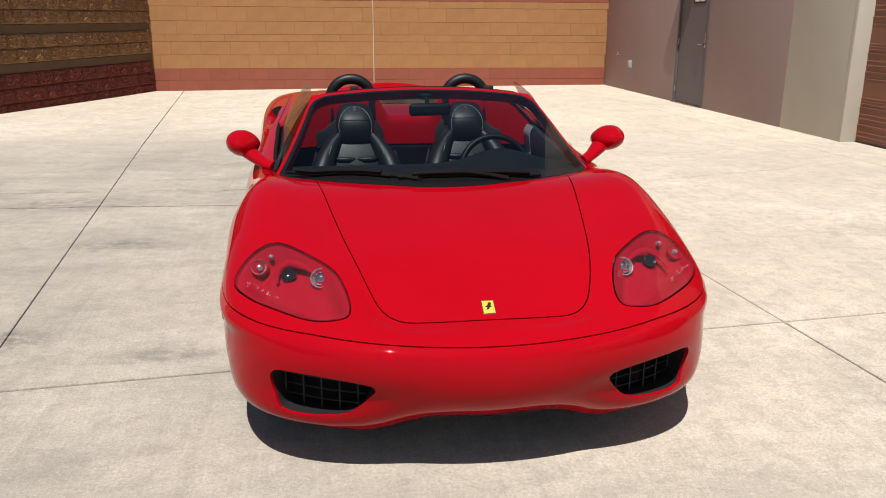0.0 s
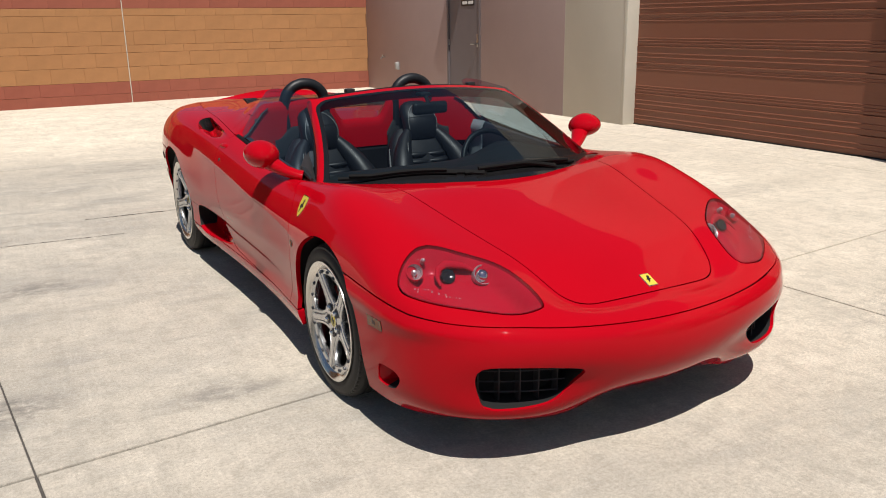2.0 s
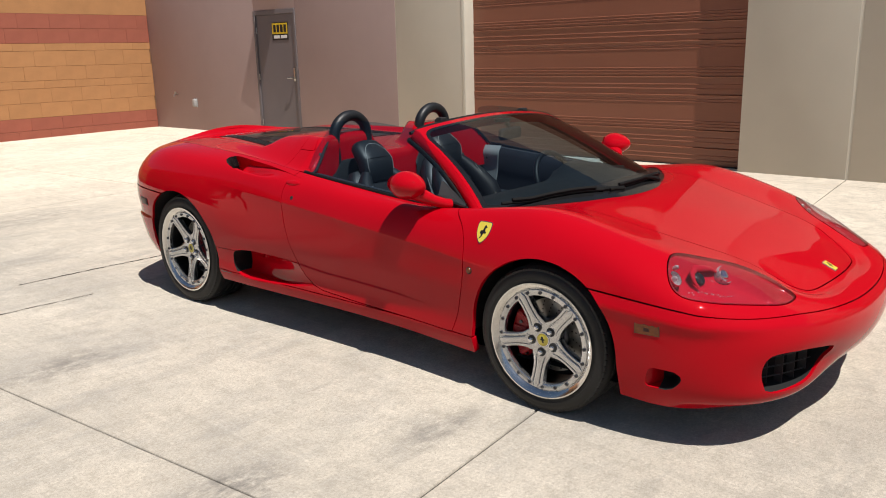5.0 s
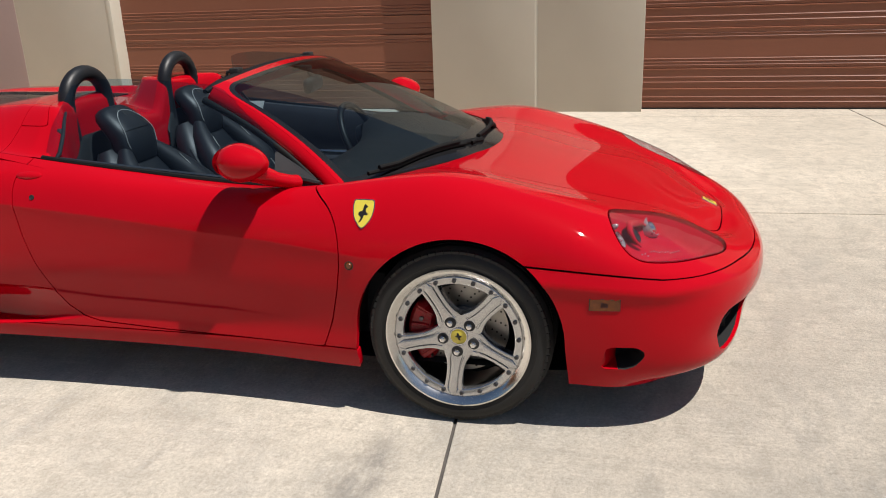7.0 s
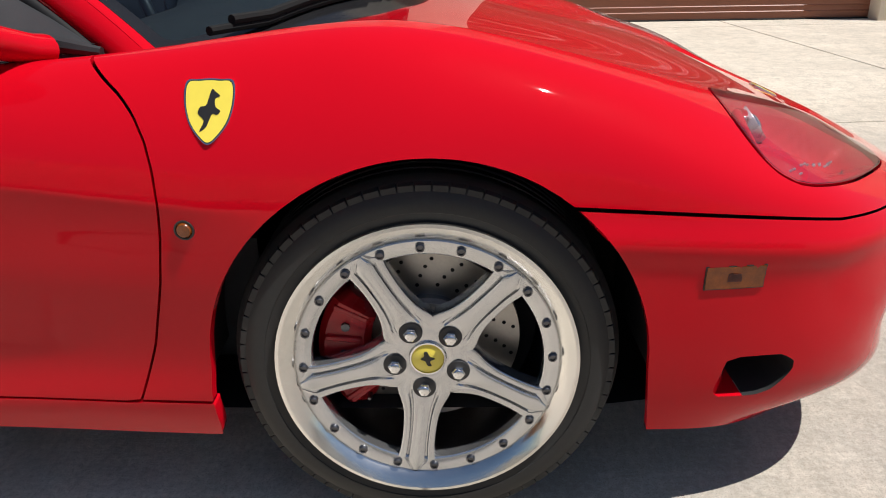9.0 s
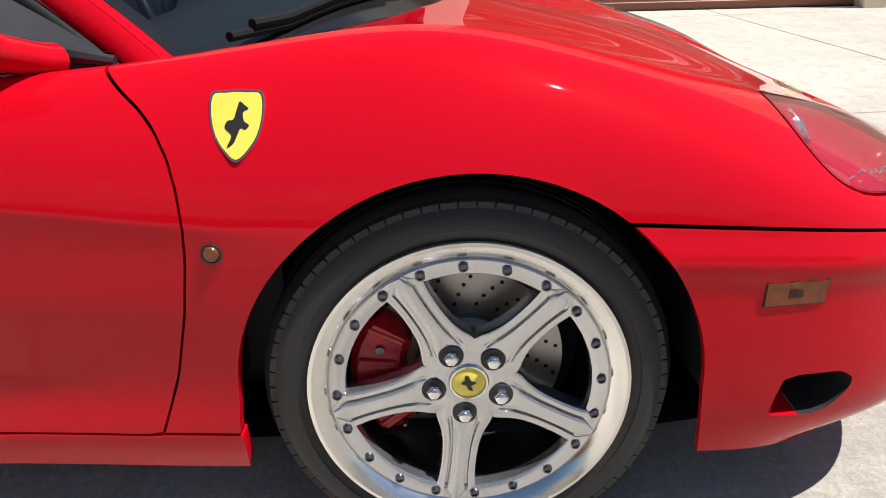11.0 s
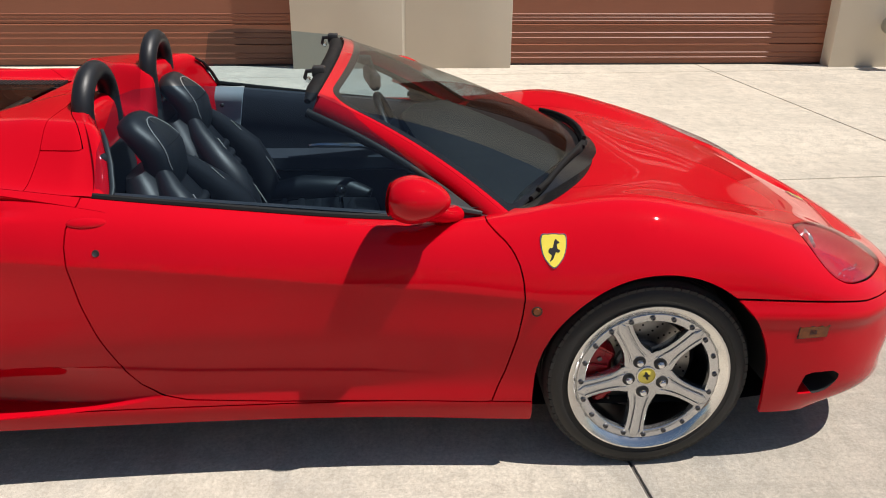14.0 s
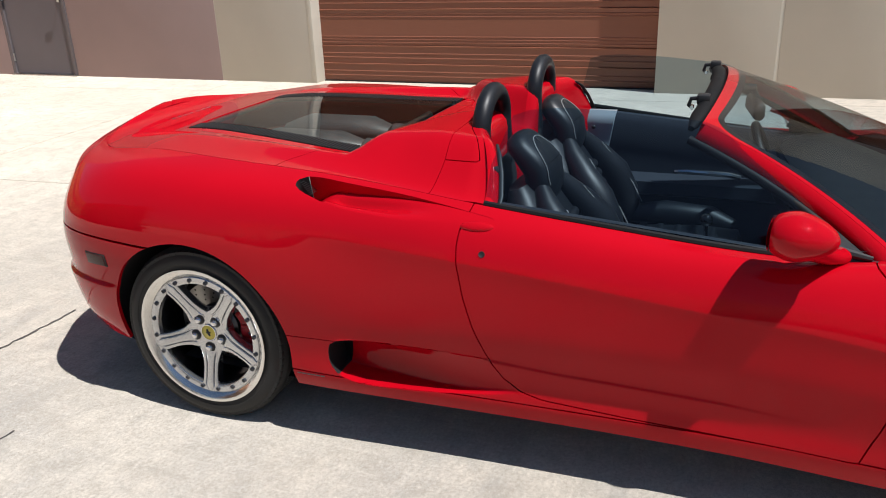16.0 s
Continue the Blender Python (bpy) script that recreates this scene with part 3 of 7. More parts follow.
LENS = pane_material("headlight_lens", (0.90, 0.87, 0.92), 0.008)
GRILLE_GREY = surface("grey_grille_wire", (0.045, 0.045, 0.048), 0.5, 0.3, var=0.2, scale=30, relief=0)
LAMP_CHROME = surface("lamp_chrome", (0.55, 0.50, 0.51), 0.28, 0.55, var=0.2, scale=40, grain=200, relief=0.1, dist=0.002)
MIRROR = surface("mirror_glass", (0.85, 0.86, 0.87), 0.02, 1.0, var=0.02, relief=0)
ENGINE_GREY = surface("engine_casting", (0.24, 0.245, 0.24), 0.45, 0.6, var=0.15, scale=14, grain=120, relief=0.1)


# ---- the car: body surface from styling lines ----
# each line runs from the middle of the nose round the flank to the middle of the tail: half width, length, height
LINES = []
LINES.append([(0, -2.215, 0.212), (0.25, -2.20, 0.207), (0.46, -2.16, 0.156), (0.735, -2.005, 0.158), (0.848, -1.848, 0.157), (0.9, -1.66, 0.179),
              (0.908, -1.3, 0.182), (0.899, -0.94, 0.180), (0.890, -0.6, 0.193), (0.895, -0.1, 0.205), (0.908, 0.3, 0.208), (0.927, 0.75, 0.212),
              (0.918, 1.3, 0.225), (0.893, 1.625, 0.252), (0.80, 1.89, 0.262), (0.566, 2.06, 0.265), (0, 2.112, 0.265)])
LINES.append([(0, -2.273, 0.262), (0.28, -2.252, 0.257), (0.54, -2.210, 0.222), (0.780, -2.082, 0.218), (0.880, -1.888, 0.225), (0.911, -1.66, 0.24),
              (0.928, -1.3, 0.245), (0.919, -0.94, 0.245), (0.902, -0.6, 0.25), (0.906, -0.1, 0.255), (0.919, 0.3, 0.258), (0.944, 0.75, 0.265),
              (0.938, 1.3, 0.29), (0.913, 1.629, 0.32), (0.828, 1.912, 0.335), (0.576, 2.075, 0.335), (0, 2.125, 0.335)])
LINES.append([(0, -2.313, 0.326), (0.3, -2.28, 0.324), (0.56, -2.195, 0.31), (0.798, -2.082, 0.31), (0.892, -1.900, 0.315), (0.921, -1.66, 0.32),
              (0.938, -1.3, 0.325), (0.914, -0.94, 0.32), (0.893, -0.6, 0.315), (0.896, -0.1, 0.32), (0.908, 0.3, 0.325), (0.938, 0.75, 0.335),
              (0.948, 1.3, 0.36), (0.926, 1.629, 0.4), (0.843, 1.918, 0.43), (0.582, 2.078, 0.43), (0, 2.127, 0.44)])
LINES.append([(0, -2.328, 0.4), (0.31, -2.306, 0.4), (0.575, -2.240, 0.412), (0.793, -2.094, 0.42), (0.895, -1.892, 0.43), (0.926, -1.66, 0.45),
              (0.948, -1.3, 0.46), (0.922, -0.94, 0.44), (0.906, -0.6, 0.43), (0.912, -0.1, 0.43), (0.924, 0.3, 0.44), (0.95, 0.75, 0.455),
              (0.968, 1.3, 0.49), (0.948, 1.629, 0.52), (0.857, 1.919, 0.55), (0.588, 2.082, 0.55), (0, 2.132, 0.55)])
LINES.append([(0, -2.313, 0.475), (0.31, -2.295, 0.485), (0.58, -2.222, 0.500), (0.792, -2.066, 0.522), (0.895, -1.877, 0.555), (0.922, -1.6, 0.58),
              (0.943, -1.3, 0.6), (0.931, -0.94, 0.585), (0.935, -0.6, 0.575), (0.949, -0.1, 0.57), (0.958, 0.3, 0.575), (0.968, 0.75, 0.59),
              (0.98, 1.3, 0.62), (0.965, 1.629, 0.64), (0.867, 1.916, 0.66), (0.591, 2.075, 0.66), (0, 2.127, 0.66)])
LINES.append([(0, -2.25, 0.525), (0.315, -2.22, 0.53), (0.567, -2.14, 0.56), (0.765, -1.995, 0.585), (0.857, -1.815, 0.63), (0.885, -1.56, 0.7),
              (0.897, -1.28, 0.732), (0.886, -0.97, 0.724), (0.91, -0.6, 0.715), (0.927, -0.1, 0.71), (0.936, 0.3, 0.715), (0.948, 0.75, 0.74),
              (0.963, 1.3, 0.79), (0.945, 1.629, 0.798), (0.852, 1.892, 0.782), (0.581, 2.057, 0.79), (0, 2.108, 0.79)])
LINES.append([(0, -2.21, 0.536), (0.325, -2.172, 0.531), (0.505, -2.055, 0.615), (0.66, -1.915, 0.668), (0.745, -1.745, 0.722), (0.785, -1.53, 0.783),
              (0.805, -1.27, 0.832), (0.808, -0.97, 0.811), (0.85, -0.6, 0.79), (0.875, -0.1, 0.805), (0.883, 0.3, 0.83), (0.893, 0.75, 0.872),
              (0.898, 1.3, 0.905), (0.865, 1.601, 0.912), (0.772, 1.845, 0.895), (0.59, 2.03, 0.888), (0, 2.10, 0.925)])
LINES.append([(0, -2.178, 0.549), (0.335, -2.145, 0.538), (0.42, -1.96, 0.640), (0.455, -1.78, 0.69), (0.485, -1.6, 0.73), (0.535, -1.42, 0.772),
              (0.585, -1.2, 0.812), (0.696, -0.87, 0.79), (0.775, -0.6, 0.788), (0.799, -0.1, 0.834), (0.803, 0.3, 0.878), (0.778, 0.75, 0.925),
              (0.748, 1.3, 0.955), (0.705, 1.582, 0.957), (0.66, 1.8, 0.936), (0.5, 1.965, 0.932), (0, 2.045, 0.985)])
# middle of the front lid, from its nose to the foot of the windshield
MIDDLE = [(0, -2.16, .562), (0, -2.085, .595), (0, -1.95, .650), (0, -1.8, .70), (0, -1.65, .74), (0, -1.50, .77), (0, -1.38, .797), (0, -1.28, .817)]


def natural_spline(T, P, t):
    """Values at t of the smooth curve through the points P at the knots T."""
    n = len(T)
    h = np.diff(T)
    A = np.zeros((n, n))
    r = np.zeros((n, P.shape[1]))
    A[0, 0] = A[-1, -1] = 1
    for i in range(1, n - 1):
        A[i, i - 1], A[i, i], A[i, i + 1] = h[i - 1], 2 * (h[i - 1] + h[i]), h[i]
        r[i] = 6 * ((P[i + 1] - P[i]) / h[i] - (P[i] - P[i - 1]) / h[i - 1])
    M = np.linalg.solve(A, r)
    k = np.clip(np.searchsorted(T, t, side="right") - 1, 0, n - 2)
    a, b, hk = (T[k + 1] - t)[:, None], (t - T[k])[:, None], h[k][:, None]
    return M[k] * a ** 3 / (6 * hk) + M[k + 1] * b ** 3 / (6 * hk) + (P[k] / hk - M[k] * hk / 6) * a + (P[k + 1] / hk - M[k + 1] * hk / 6) * b


def cross_spline(K, sub):
    """Rows of control points K (rows, m, 3), joined by smooth cubic pieces; sub steps a piece."""
    rows, m, _ = K.shape
    d = np.maximum(np.linalg.norm(np.diff(K, axis=1), axis=2), 1e-4) ** 0.7
    slope = np.diff(K, axis=1) / d[:, :, None]
    tan = np.zeros_like(K)
    w0, w1 = d[:, 1:, None], d[:, :-1, None]
    tan[:, 1:-1] = (slope[:, :-1] * w0 + slope[:, 1:] * w1) / (w0 + w1)
    tan[:, 0], tan[:, -1] = slope[:, 0], slope[:, -1]
    out, vv = [], []
    for j in range(m - 1):
        for q in range(sub):
            f = q / sub
            h00, h10, h01, h11 = 2 * f ** 3 - 3 * f ** 2 + 1, f ** 3 - 2 * f ** 2 + f, -2 * f ** 3 + 3 * f ** 2, f ** 3 - f ** 2
            dj = d[:, j, None]
            out.append(h00 * K[:, j] + h10 * dj * tan[:, j] + h01 * K[:, j + 1] + h11 * dj * tan[:, j + 1])
            vv.append(j + f)
    out.append(K[:, -1])
    vv.append(m - 1)
    return np.stack(out, axis=1), np.array(vv)


class Skin:
    """A sheet of polygons with exact normals; s and v tell the place along and across the styling lines."""
    def __init__(self, V, N, A, polys):
        self.V, self.N, self.A, self.polys = V, N, A, polys

    def sub(self, keep):
        return Skin(self.V, self.N, self.A, [p for p in self.polys if keep(p)])


def grid_skin(P, S, W, even=0):
    """A skin from a grid of points P (rows, cols, 3), its normals evened out a number of times."""
    du = np.gradient(P, axis=0)
    dv = np.gradient(P, axis=1)
    N = np.cross(du, dv)
    N /= np.maximum(np.linalg.norm(N, axis=2, keepdims=True), 1e-9)
    for _ in range(even):
        for ax in (0, 1):
            pad = np.concatenate([np.take(N, [0], ax), N, np.take(N, [-1], ax)], axis=ax)
            k = N.shape[ax]
            N = 0.25 * np.take(pad, range(k), ax) + 0.5 * N + 0.25 * np.take(pad, range(2, k + 2), ax)
    N /= np.maximum(np.linalg.norm(N, axis=2, keepdims=True), 1e-9)
    r, c, _ = P.shape
    A = np.stack([np.repeat(S[:, None], c, 1), np.repeat(W[None, :], r, 0)], axis=2).reshape(-1, 2)
    idx = np.arange(r * c).reshape(r, c)
    polys = [(idx[i, j], idx[i + 1, j], idx[i + 1, j + 1], idx[i, j + 1]) for i in range(r - 1) for j in range(c - 1)]
    return Skin(P.reshape(-1, 3), N.reshape(-1, 3), A, polys)


def mirrored(sk):
    f = np.array((-1, 1, 1))
    return Skin(sk.V * f, sk.N * f, sk.A.copy(), [p[::-1] for p in sk.polys])


def weld(*skins):
    V = np.concatenate([s.V for s in skins])
    N = np.concatenate([s.N for s in skins])
    A = np.concatenate([s.A for s in skins])
    keys, remap, first = {}, np.zeros(len(V), int), []
    for i, k in enumerate(map(tuple, np.round(V / 2e-5).astype(int))):
        if k not in keys:
            keys[k] = len(first)
            first.append(i)
        remap[i] = keys[k]
    NS = np.zeros((len(first), 3))
    np.add.at(NS, remap, N)
    NS /= np.maximum(np.linalg.norm(NS, axis=1, keepdims=True), 1e-9)
    polys, off = [], 0
    for s in skins:
        for p in s.polys:
            q = [remap[i + off] for i in p]
            q = [a for a, b in zip(q, q[1:] + q[:1]) if a != b]
            if len(q) > 2:
                polys.append(tuple(q))
        off += len(s.V)
    return Skin(V[first], NS, A[first], polys)


def cut(sk, f):
    """Cuts a skin along f = 0; gives the part with f < 0 and the part with f > 0."""
    V, N, A = list(sk.V), list(sk.N), list(sk.A)
    neg, pos, seen = [], [], {}
    f = np.asarray(f, float)
    f = np.where(np.abs(f) < 1e-7, 1e-7, f)
    def mid(a, b):
        k = (a, b) if a < b else (b, a)
        if k not in seen:
            a, b = k
            q = f[a] / (f[a] - f[b])
            n = sk.N[a] * (1 - q) + sk.N[b] * q
            V.append(sk.V[a] * (1 - q) + sk.V[b] * q)
            N.append(n / max(np.linalg.norm(n), 1e-9))
            A.append(sk.A[a] * (1 - q) + sk.A[b] * q)
            seen[k] = len(V) - 1
        return seen[k]
    sign = f > 0
    for p in sk.polys:
        c = sum(1 for i in p if sign[i])
        if c == 0:
            neg.append(p)
        elif c == len(p):
            pos.append(p)
        else:
            a, b = [], []
            for i, j in zip(p, p[1:] + p[:1]):
                (b if sign[i] else a).append(i)
                if sign[i] != sign[j]:
                    k = mid(i, j)
                    a.append(k)
                    b.append(k)
            if len(a) > 2:
                neg.append(tuple(a))
            if len(b) > 2:
                pos.append(tuple(b))
    V, N, A = np.array(V), np.array(N), np.array(A)
    return Skin(V, N, A, neg), Skin(V, N, A, pos)


def split(sk, fn, gap=0.0026):
    """Cuts a panel out along a shut line of some width: the inside, the outside."""
    a, rest = cut(sk, fn(sk) + gap)
    _, b = cut(rest, fn(rest) - gap)
    return a, b


def poly_sdf(px, py, outline):
    """Signed distance to a closed outline, negative inside."""
    O = np.asarray(outline, float)
    d = np.full(len(px), 1e9)
    inside = np.zeros(len(px), bool)
    for (x0, y0), (x1, y1) in zip(O, np.roll(O, -1, axis=0)):
        ex, ey = x1 - x0, y1 - y0
        t = np.clip(((px - x0) * ex + (py - y0) * ey) / max(ex * ex + ey * ey, 1e-12), 0, 1)
        d = np.minimum(d, (px - x0 - t * ex) ** 2 + (py - y0 - t * ey) ** 2)
        hit = (y0 > py) != (y1 > py)
        inside ^= hit & (px < (x1 - x0) * (py - y0) / (y1 - y0 + 1e-12) + x0)
    d = np.sqrt(d)
    return np.where(inside, -d, d)


def rounded(points, n=10):
    """A closed smooth outline through points."""
    P = np.asarray(points, float)
    out = []
    m = len(P)
    for i in range(m):
        p0, p1, p2, p3 = P[i - 1], P[i], P[(i + 1) % m], P[(i + 2) % m]
        for q in range(n):
            f = q / n
            out.append(0.5 * (2 * p1 + (p2 - p0) * f + (2 * p0 - 5 * p1 + 4 * p2 - p3) * f ** 2 + (3 * p1 - p0 - 3 * p2 + p3) * f ** 3))
    return out


def filleted(points, radius, n=6):
    """A closed outline with straight sides and rounded corners."""
    P = [Vector((*p, 0)) for p in points]
    out = []
    for i, p in enumerate(P):
        r = radius[i] if isinstance(radius, (list, tuple)) else radius
        a, b = (P[i - 1] - p), (P[(i + 1) % len(P)] - p)
        ra, rb = min(r, a.length * 0.49), min(r, b.length * 0.49)
        s, e = p + a.normalized() * ra, p + b.normalized() * rb
        for q in range(n + 1):
            f = q / n
            c = s * (1 - f) ** 2 + p * 2 * f * (1 - f) + e * f ** 2
            out.append((c.x, c.y))
    return out


def skin_part(name, sk, material, parent, label="", depth=0.012, lift=0.0, skip=None):
    """A panel: the skin with a turned-in edge of the given depth all round."""
    used = sorted({i for p in sk.polys for i in p})
    if not used:
        return None
    ren = {o: i for i, o in enumerate(used)}
    V = [sk.V[i] + lift * sk.N[i] for i in used]
    N = [sk.N[i] for i in used]
    F = [tuple(ren[i] for i in p) for p in sk.polys]
    if depth:
        cnt = {}
        for p in F:
            for a, b in zip(p, p[1:] + p[:1]):
                cnt[(a, b)] = 1
        edges = [(a, b) for a, b in cnt if (b, a) not in cnt]
        if skip is not None:
            off = skip(np.array(V))
            edges = [(a, b) for a, b in edges if not (off[a] and off[b])]
        fl, fn = {}, {}
        for a, b in edges:
            e = Vector(V[b]) - Vector(V[a])
            n = e.cross(Vector(N[a]))
            for k in (a, b):
                fn[k] = fn.get(k, Vector()) + n
        for k in fn:
            n = fn[k].normalized()
            fl[k] = (len(V), len(V) + 1)
            V.extend((V[k], V[k] - depth * np.array(N[k])))
            N.extend((np.array(n), np.array(n)))
        for a, b in edges:
            F.append((fl[b][0], fl[a][0], fl[a][1], fl[b][1]))
    ob = mesh_object(name, V, F, material, parent, True, label)
    nn = np.array(N, float)
    bad = np.linalg.norm(nn, axis=1) < 0.5
    nn[bad] = (0, 0, 1)
    ob.data.normals_split_custom_set_from_vertices([tuple(x) for x in nn])
    return ob


def sunk(sk, depth, open_at=None):
    """A piece of skin pushed inwards by depth(V), with walls up to its old rim."""
    d = depth(sk.V)
    V2 = sk.V - sk.N * d[:, None]
    used = sorted({i for p in sk.polys for i in p})
    ren = {o: i for i, o in enumerate(used)}
    V = [V2[i] for i in used]
    F = [tuple(ren[i] for i in p) for p in sk.polys]
    cnt = {(a, b) for p in F for a, b in zip(p, p[1:] + p[:1])}
    edges = [(a, b) for a, b in cnt if (b, a) not in cnt]
    if open_at is not None:
        off = open_at(np.array([sk.V[i] for i in used]))
        edges = [(a, b) for a, b in edges if not (off[a] and off[b])]
    foot, top = {}, {}
    for e in edges:
        for k in e:
            if k not in top:
                foot[k], top[k] = len(V), len(V) + 1
                V.extend((V[k], sk.V[used[k]]))
    for a, b in edges:
        F.append((foot[b], foot[a], top[a], top[b]))
    return V, F


def body_skin():
    L = np.array(LINES, float)
    # the bumper reaches a little further than the lamps above it
    L[0:6, 0:4, 1] -= np.array((0.016, 0.012, 0.004, 0.0)) * np.array((0.6, 1, 1, 1, 0.9, 0.4))[:, None]
    ext = np.concatenate([L[:, 3:0:-1] * (-1, 1, 1), L, L[:, -2:-5:-1] * (-1, 1, 1)], axis=1)
    chord = np.linalg.norm(np.diff(ext[[2, 4, 6]], axis=1), axis=2).mean(axis=0)
    T = np.concatenate([[0], np.cumsum(chord)])
    T -= T[3]
    n_st = L.shape[1]
    knots = T[3:3 + n_st]
    t = np.concatenate([np.linspace(knots[i], knots[i + 1], max(4, int(round((knots[i + 1] - knots[i]) / 0.024))), endpoint=False) for i in range(n_st - 1)] + [[knots[-1]]])
    S = np.interp(t, knots, np.arange(n_st))
    C = np.stack([natural_spline(T, e, t) for e in ext], axis=1)
    C[:, :, 0] *= -1
    M = np.array(MIDDLE, float)
    front = S <= 7.0 + 1e-9
    mid = natural_spline(knots[:8], M, t[front])
    # front: one sheet from flank to flank
    Kf = C[front]
    H1 = Kf[:, 7] * 0.62 + mid * 0.38
    H1[:, 2] += 0.006 * np.clip(S[front], 0, 1)
    flip = np.array((-1, 1, 1))
    full = np.concatenate([Kf, H1[:, None], mid[:, None], (H1 * flip)[:, None], (Kf[:, ::-1] * flip)], axis=1)
    Pf, vf = cross_spline(full, 8)
    # the lid is drawn smooth between its edges
    soft = Pf.copy()
    for _ in range(30):
        soft[1:-1] = 0.25 * soft[:-2] + 0.5 * soft[1:-1] + 0.25 * soft[2:]
        soft[:, 1:-1] = 0.25 * soft[:, :-2] + 0.5 * soft[:, 1:-1] + 0.25 * soft[:, 2:]
    much = (np.clip((2.7 - np.abs(vf - 9)) / 0.9, 0, 1)[None, :] * np.clip((S[front] - 1.2) / 1.0, 0, 1)[:, None])[:, :, None]
    Pf = Pf * (1 - much) + soft * much
    # flanks behind
    Kr = C[~front | (np.abs(S - 7) < 1e-9)]
    turn_in = np.clip((S[~front | (np.abs(S - 7) < 1e-9)] - 13.5) / 2.0, 0, 1)[:, None]
    inner = Kr[:, 7] + np.array((0.09, 0, 0.012)) * (1 - turn_in) + np.array((0.0, -0.09, 0.004)) * turn_in
    Pr, vr = cross_spline(np.concatenate([Kr, inner[:, None]], axis=1), 8)
    keep = vr <= 7
    Pr, vr = Pr[:, keep], vr[keep]
    Sr = S[~front | (np.abs(S - 7) < 1e-9)]
    # the two sheets meet along one row
    k = Pr.shape[1]
    Pr[0] = Pf[-1, :k]
    fs, rs = grid_skin(Pf, S[front], vf, 10), grid_skin(Pr, Sr, vr, 5)
    ls = mirrored(rs)
    return weld(fs, rs, ls), C, S


body, LINE_PTS, LINE_S = body_skin()
# turn all normals outwards
probe = np.argmin(np.linalg.norm(body.V - np.array((-0.935, 0.0, 0.5)), axis=1))
if body.N[probe][0] > 0:
    body.N = -body.N
    body.polys = [p[::-1] for p in body.polys]

car = thing("sports_car", "glossy red open two-seat sports car with silver five-spoke wheels", "car")


def side_y(sk):
    return sk.V[:, 1], sk.V[:, 2], np.abs(sk.V[:, 0])


def arch(yc, zc, r, wide, toe=0.0):
    def fn(sk):
        y, z, w = side_y(sk)
        up = np.hypot(y - yc, z - zc) - r
        low = np.abs(y - yc) - np.where(y > yc, r + wide * np.clip((zc - z) / 0.13, 0, 1) - toe * smooth01((0.285 - z) / 0.09), r + wide * np.clip((zc - z) / 0.13, 0, 1))
        f = np.where(z > zc, up, low)
        return np.where(w > 0.55, f, 1.0)
    return fn


def ruled(sk, *fields):
    """The same skin with extra edges along the zero lines of the fields."""
    for f in fields:
        a, b = cut(sk, f(sk.V))
        sk = Skin(b.V, b.N, b.A, a.polys + b.polys)
    return sk


smooth01 = lambda x: np.clip(x, 0, 1) ** 2 * (3 - 2 * np.clip(x, 0, 1))
# two creases run along the flank: a waist that falls towards the nose, and a low ledge ahead of the flank scoop
waist_z = lambda y: np.interp(y, (-1.1, -0.98, -0.81, -0.65, -0.36, -0.09, 0.20, 0.49, 0.75, 1.0), (0.582, 0.593, 0.614, 0.637, 0.666, 0.694, 0.720, 0.747, 0.771, 0.792))
ledge_z = lambda y: np.interp(y, (-0.75, -0.65, -0.45, -0.25, 0.0, 0.24, 0.51, 0.72, 0.95), (0.348, 0.358, 0.376, 0.385, 0.394, 0.414, 0.4245, 0.423, 0.419))
TABLE_Y, TABLE_Z = np.arange(-1.2, 1.2, 0.03), np.arange(0.33, 0.86, 0.008)


def flank_table():
    """Half width of the flank over length and height."""
    rows = []
    for c in LINE_PTS:
        if -1.3 < c[3, 1] < 1.3:
            P, v = cross_spline(c[None], 8)
            P = P[0][(v >= 1.9) & (v <= 6.3)]
            z = np.maximum.accumulate(P[:, 2])
            rows.append((c[3, 1], np.interp(TABLE_Z, z, -P[:, 0])))
    ys, xs = np.array([r[0] for r in rows]), np.array([r[1] for r in rows])
    return np.array([np.interp(TABLE_Y, ys, xs[:, k]) for k in range(len(TABLE_Z))]).T


FLANK_X = flank_table()


def flank_x(y, z):
    i, j = (np.asarray(y) - TABLE_Y[0]) / 0.03, (np.asarray(z) - TABLE_Z[0]) / 0.008
    i, j = np.clip(i, 0, len(TABLE_Y) - 1.001), np.clip(j, 0, len(TABLE_Z) - 1.001)
    a, b = i.astype(int), j.astype(int)
    p, q = i - a, j - b
    return (FLANK_X[a, b] * (1 - p) + FLANK_X[a + 1, b] * p) * (1 - q) + (FLANK_X[a, b + 1] * (1 - p) + FLANK_X[a + 1, b + 1] * p) * q


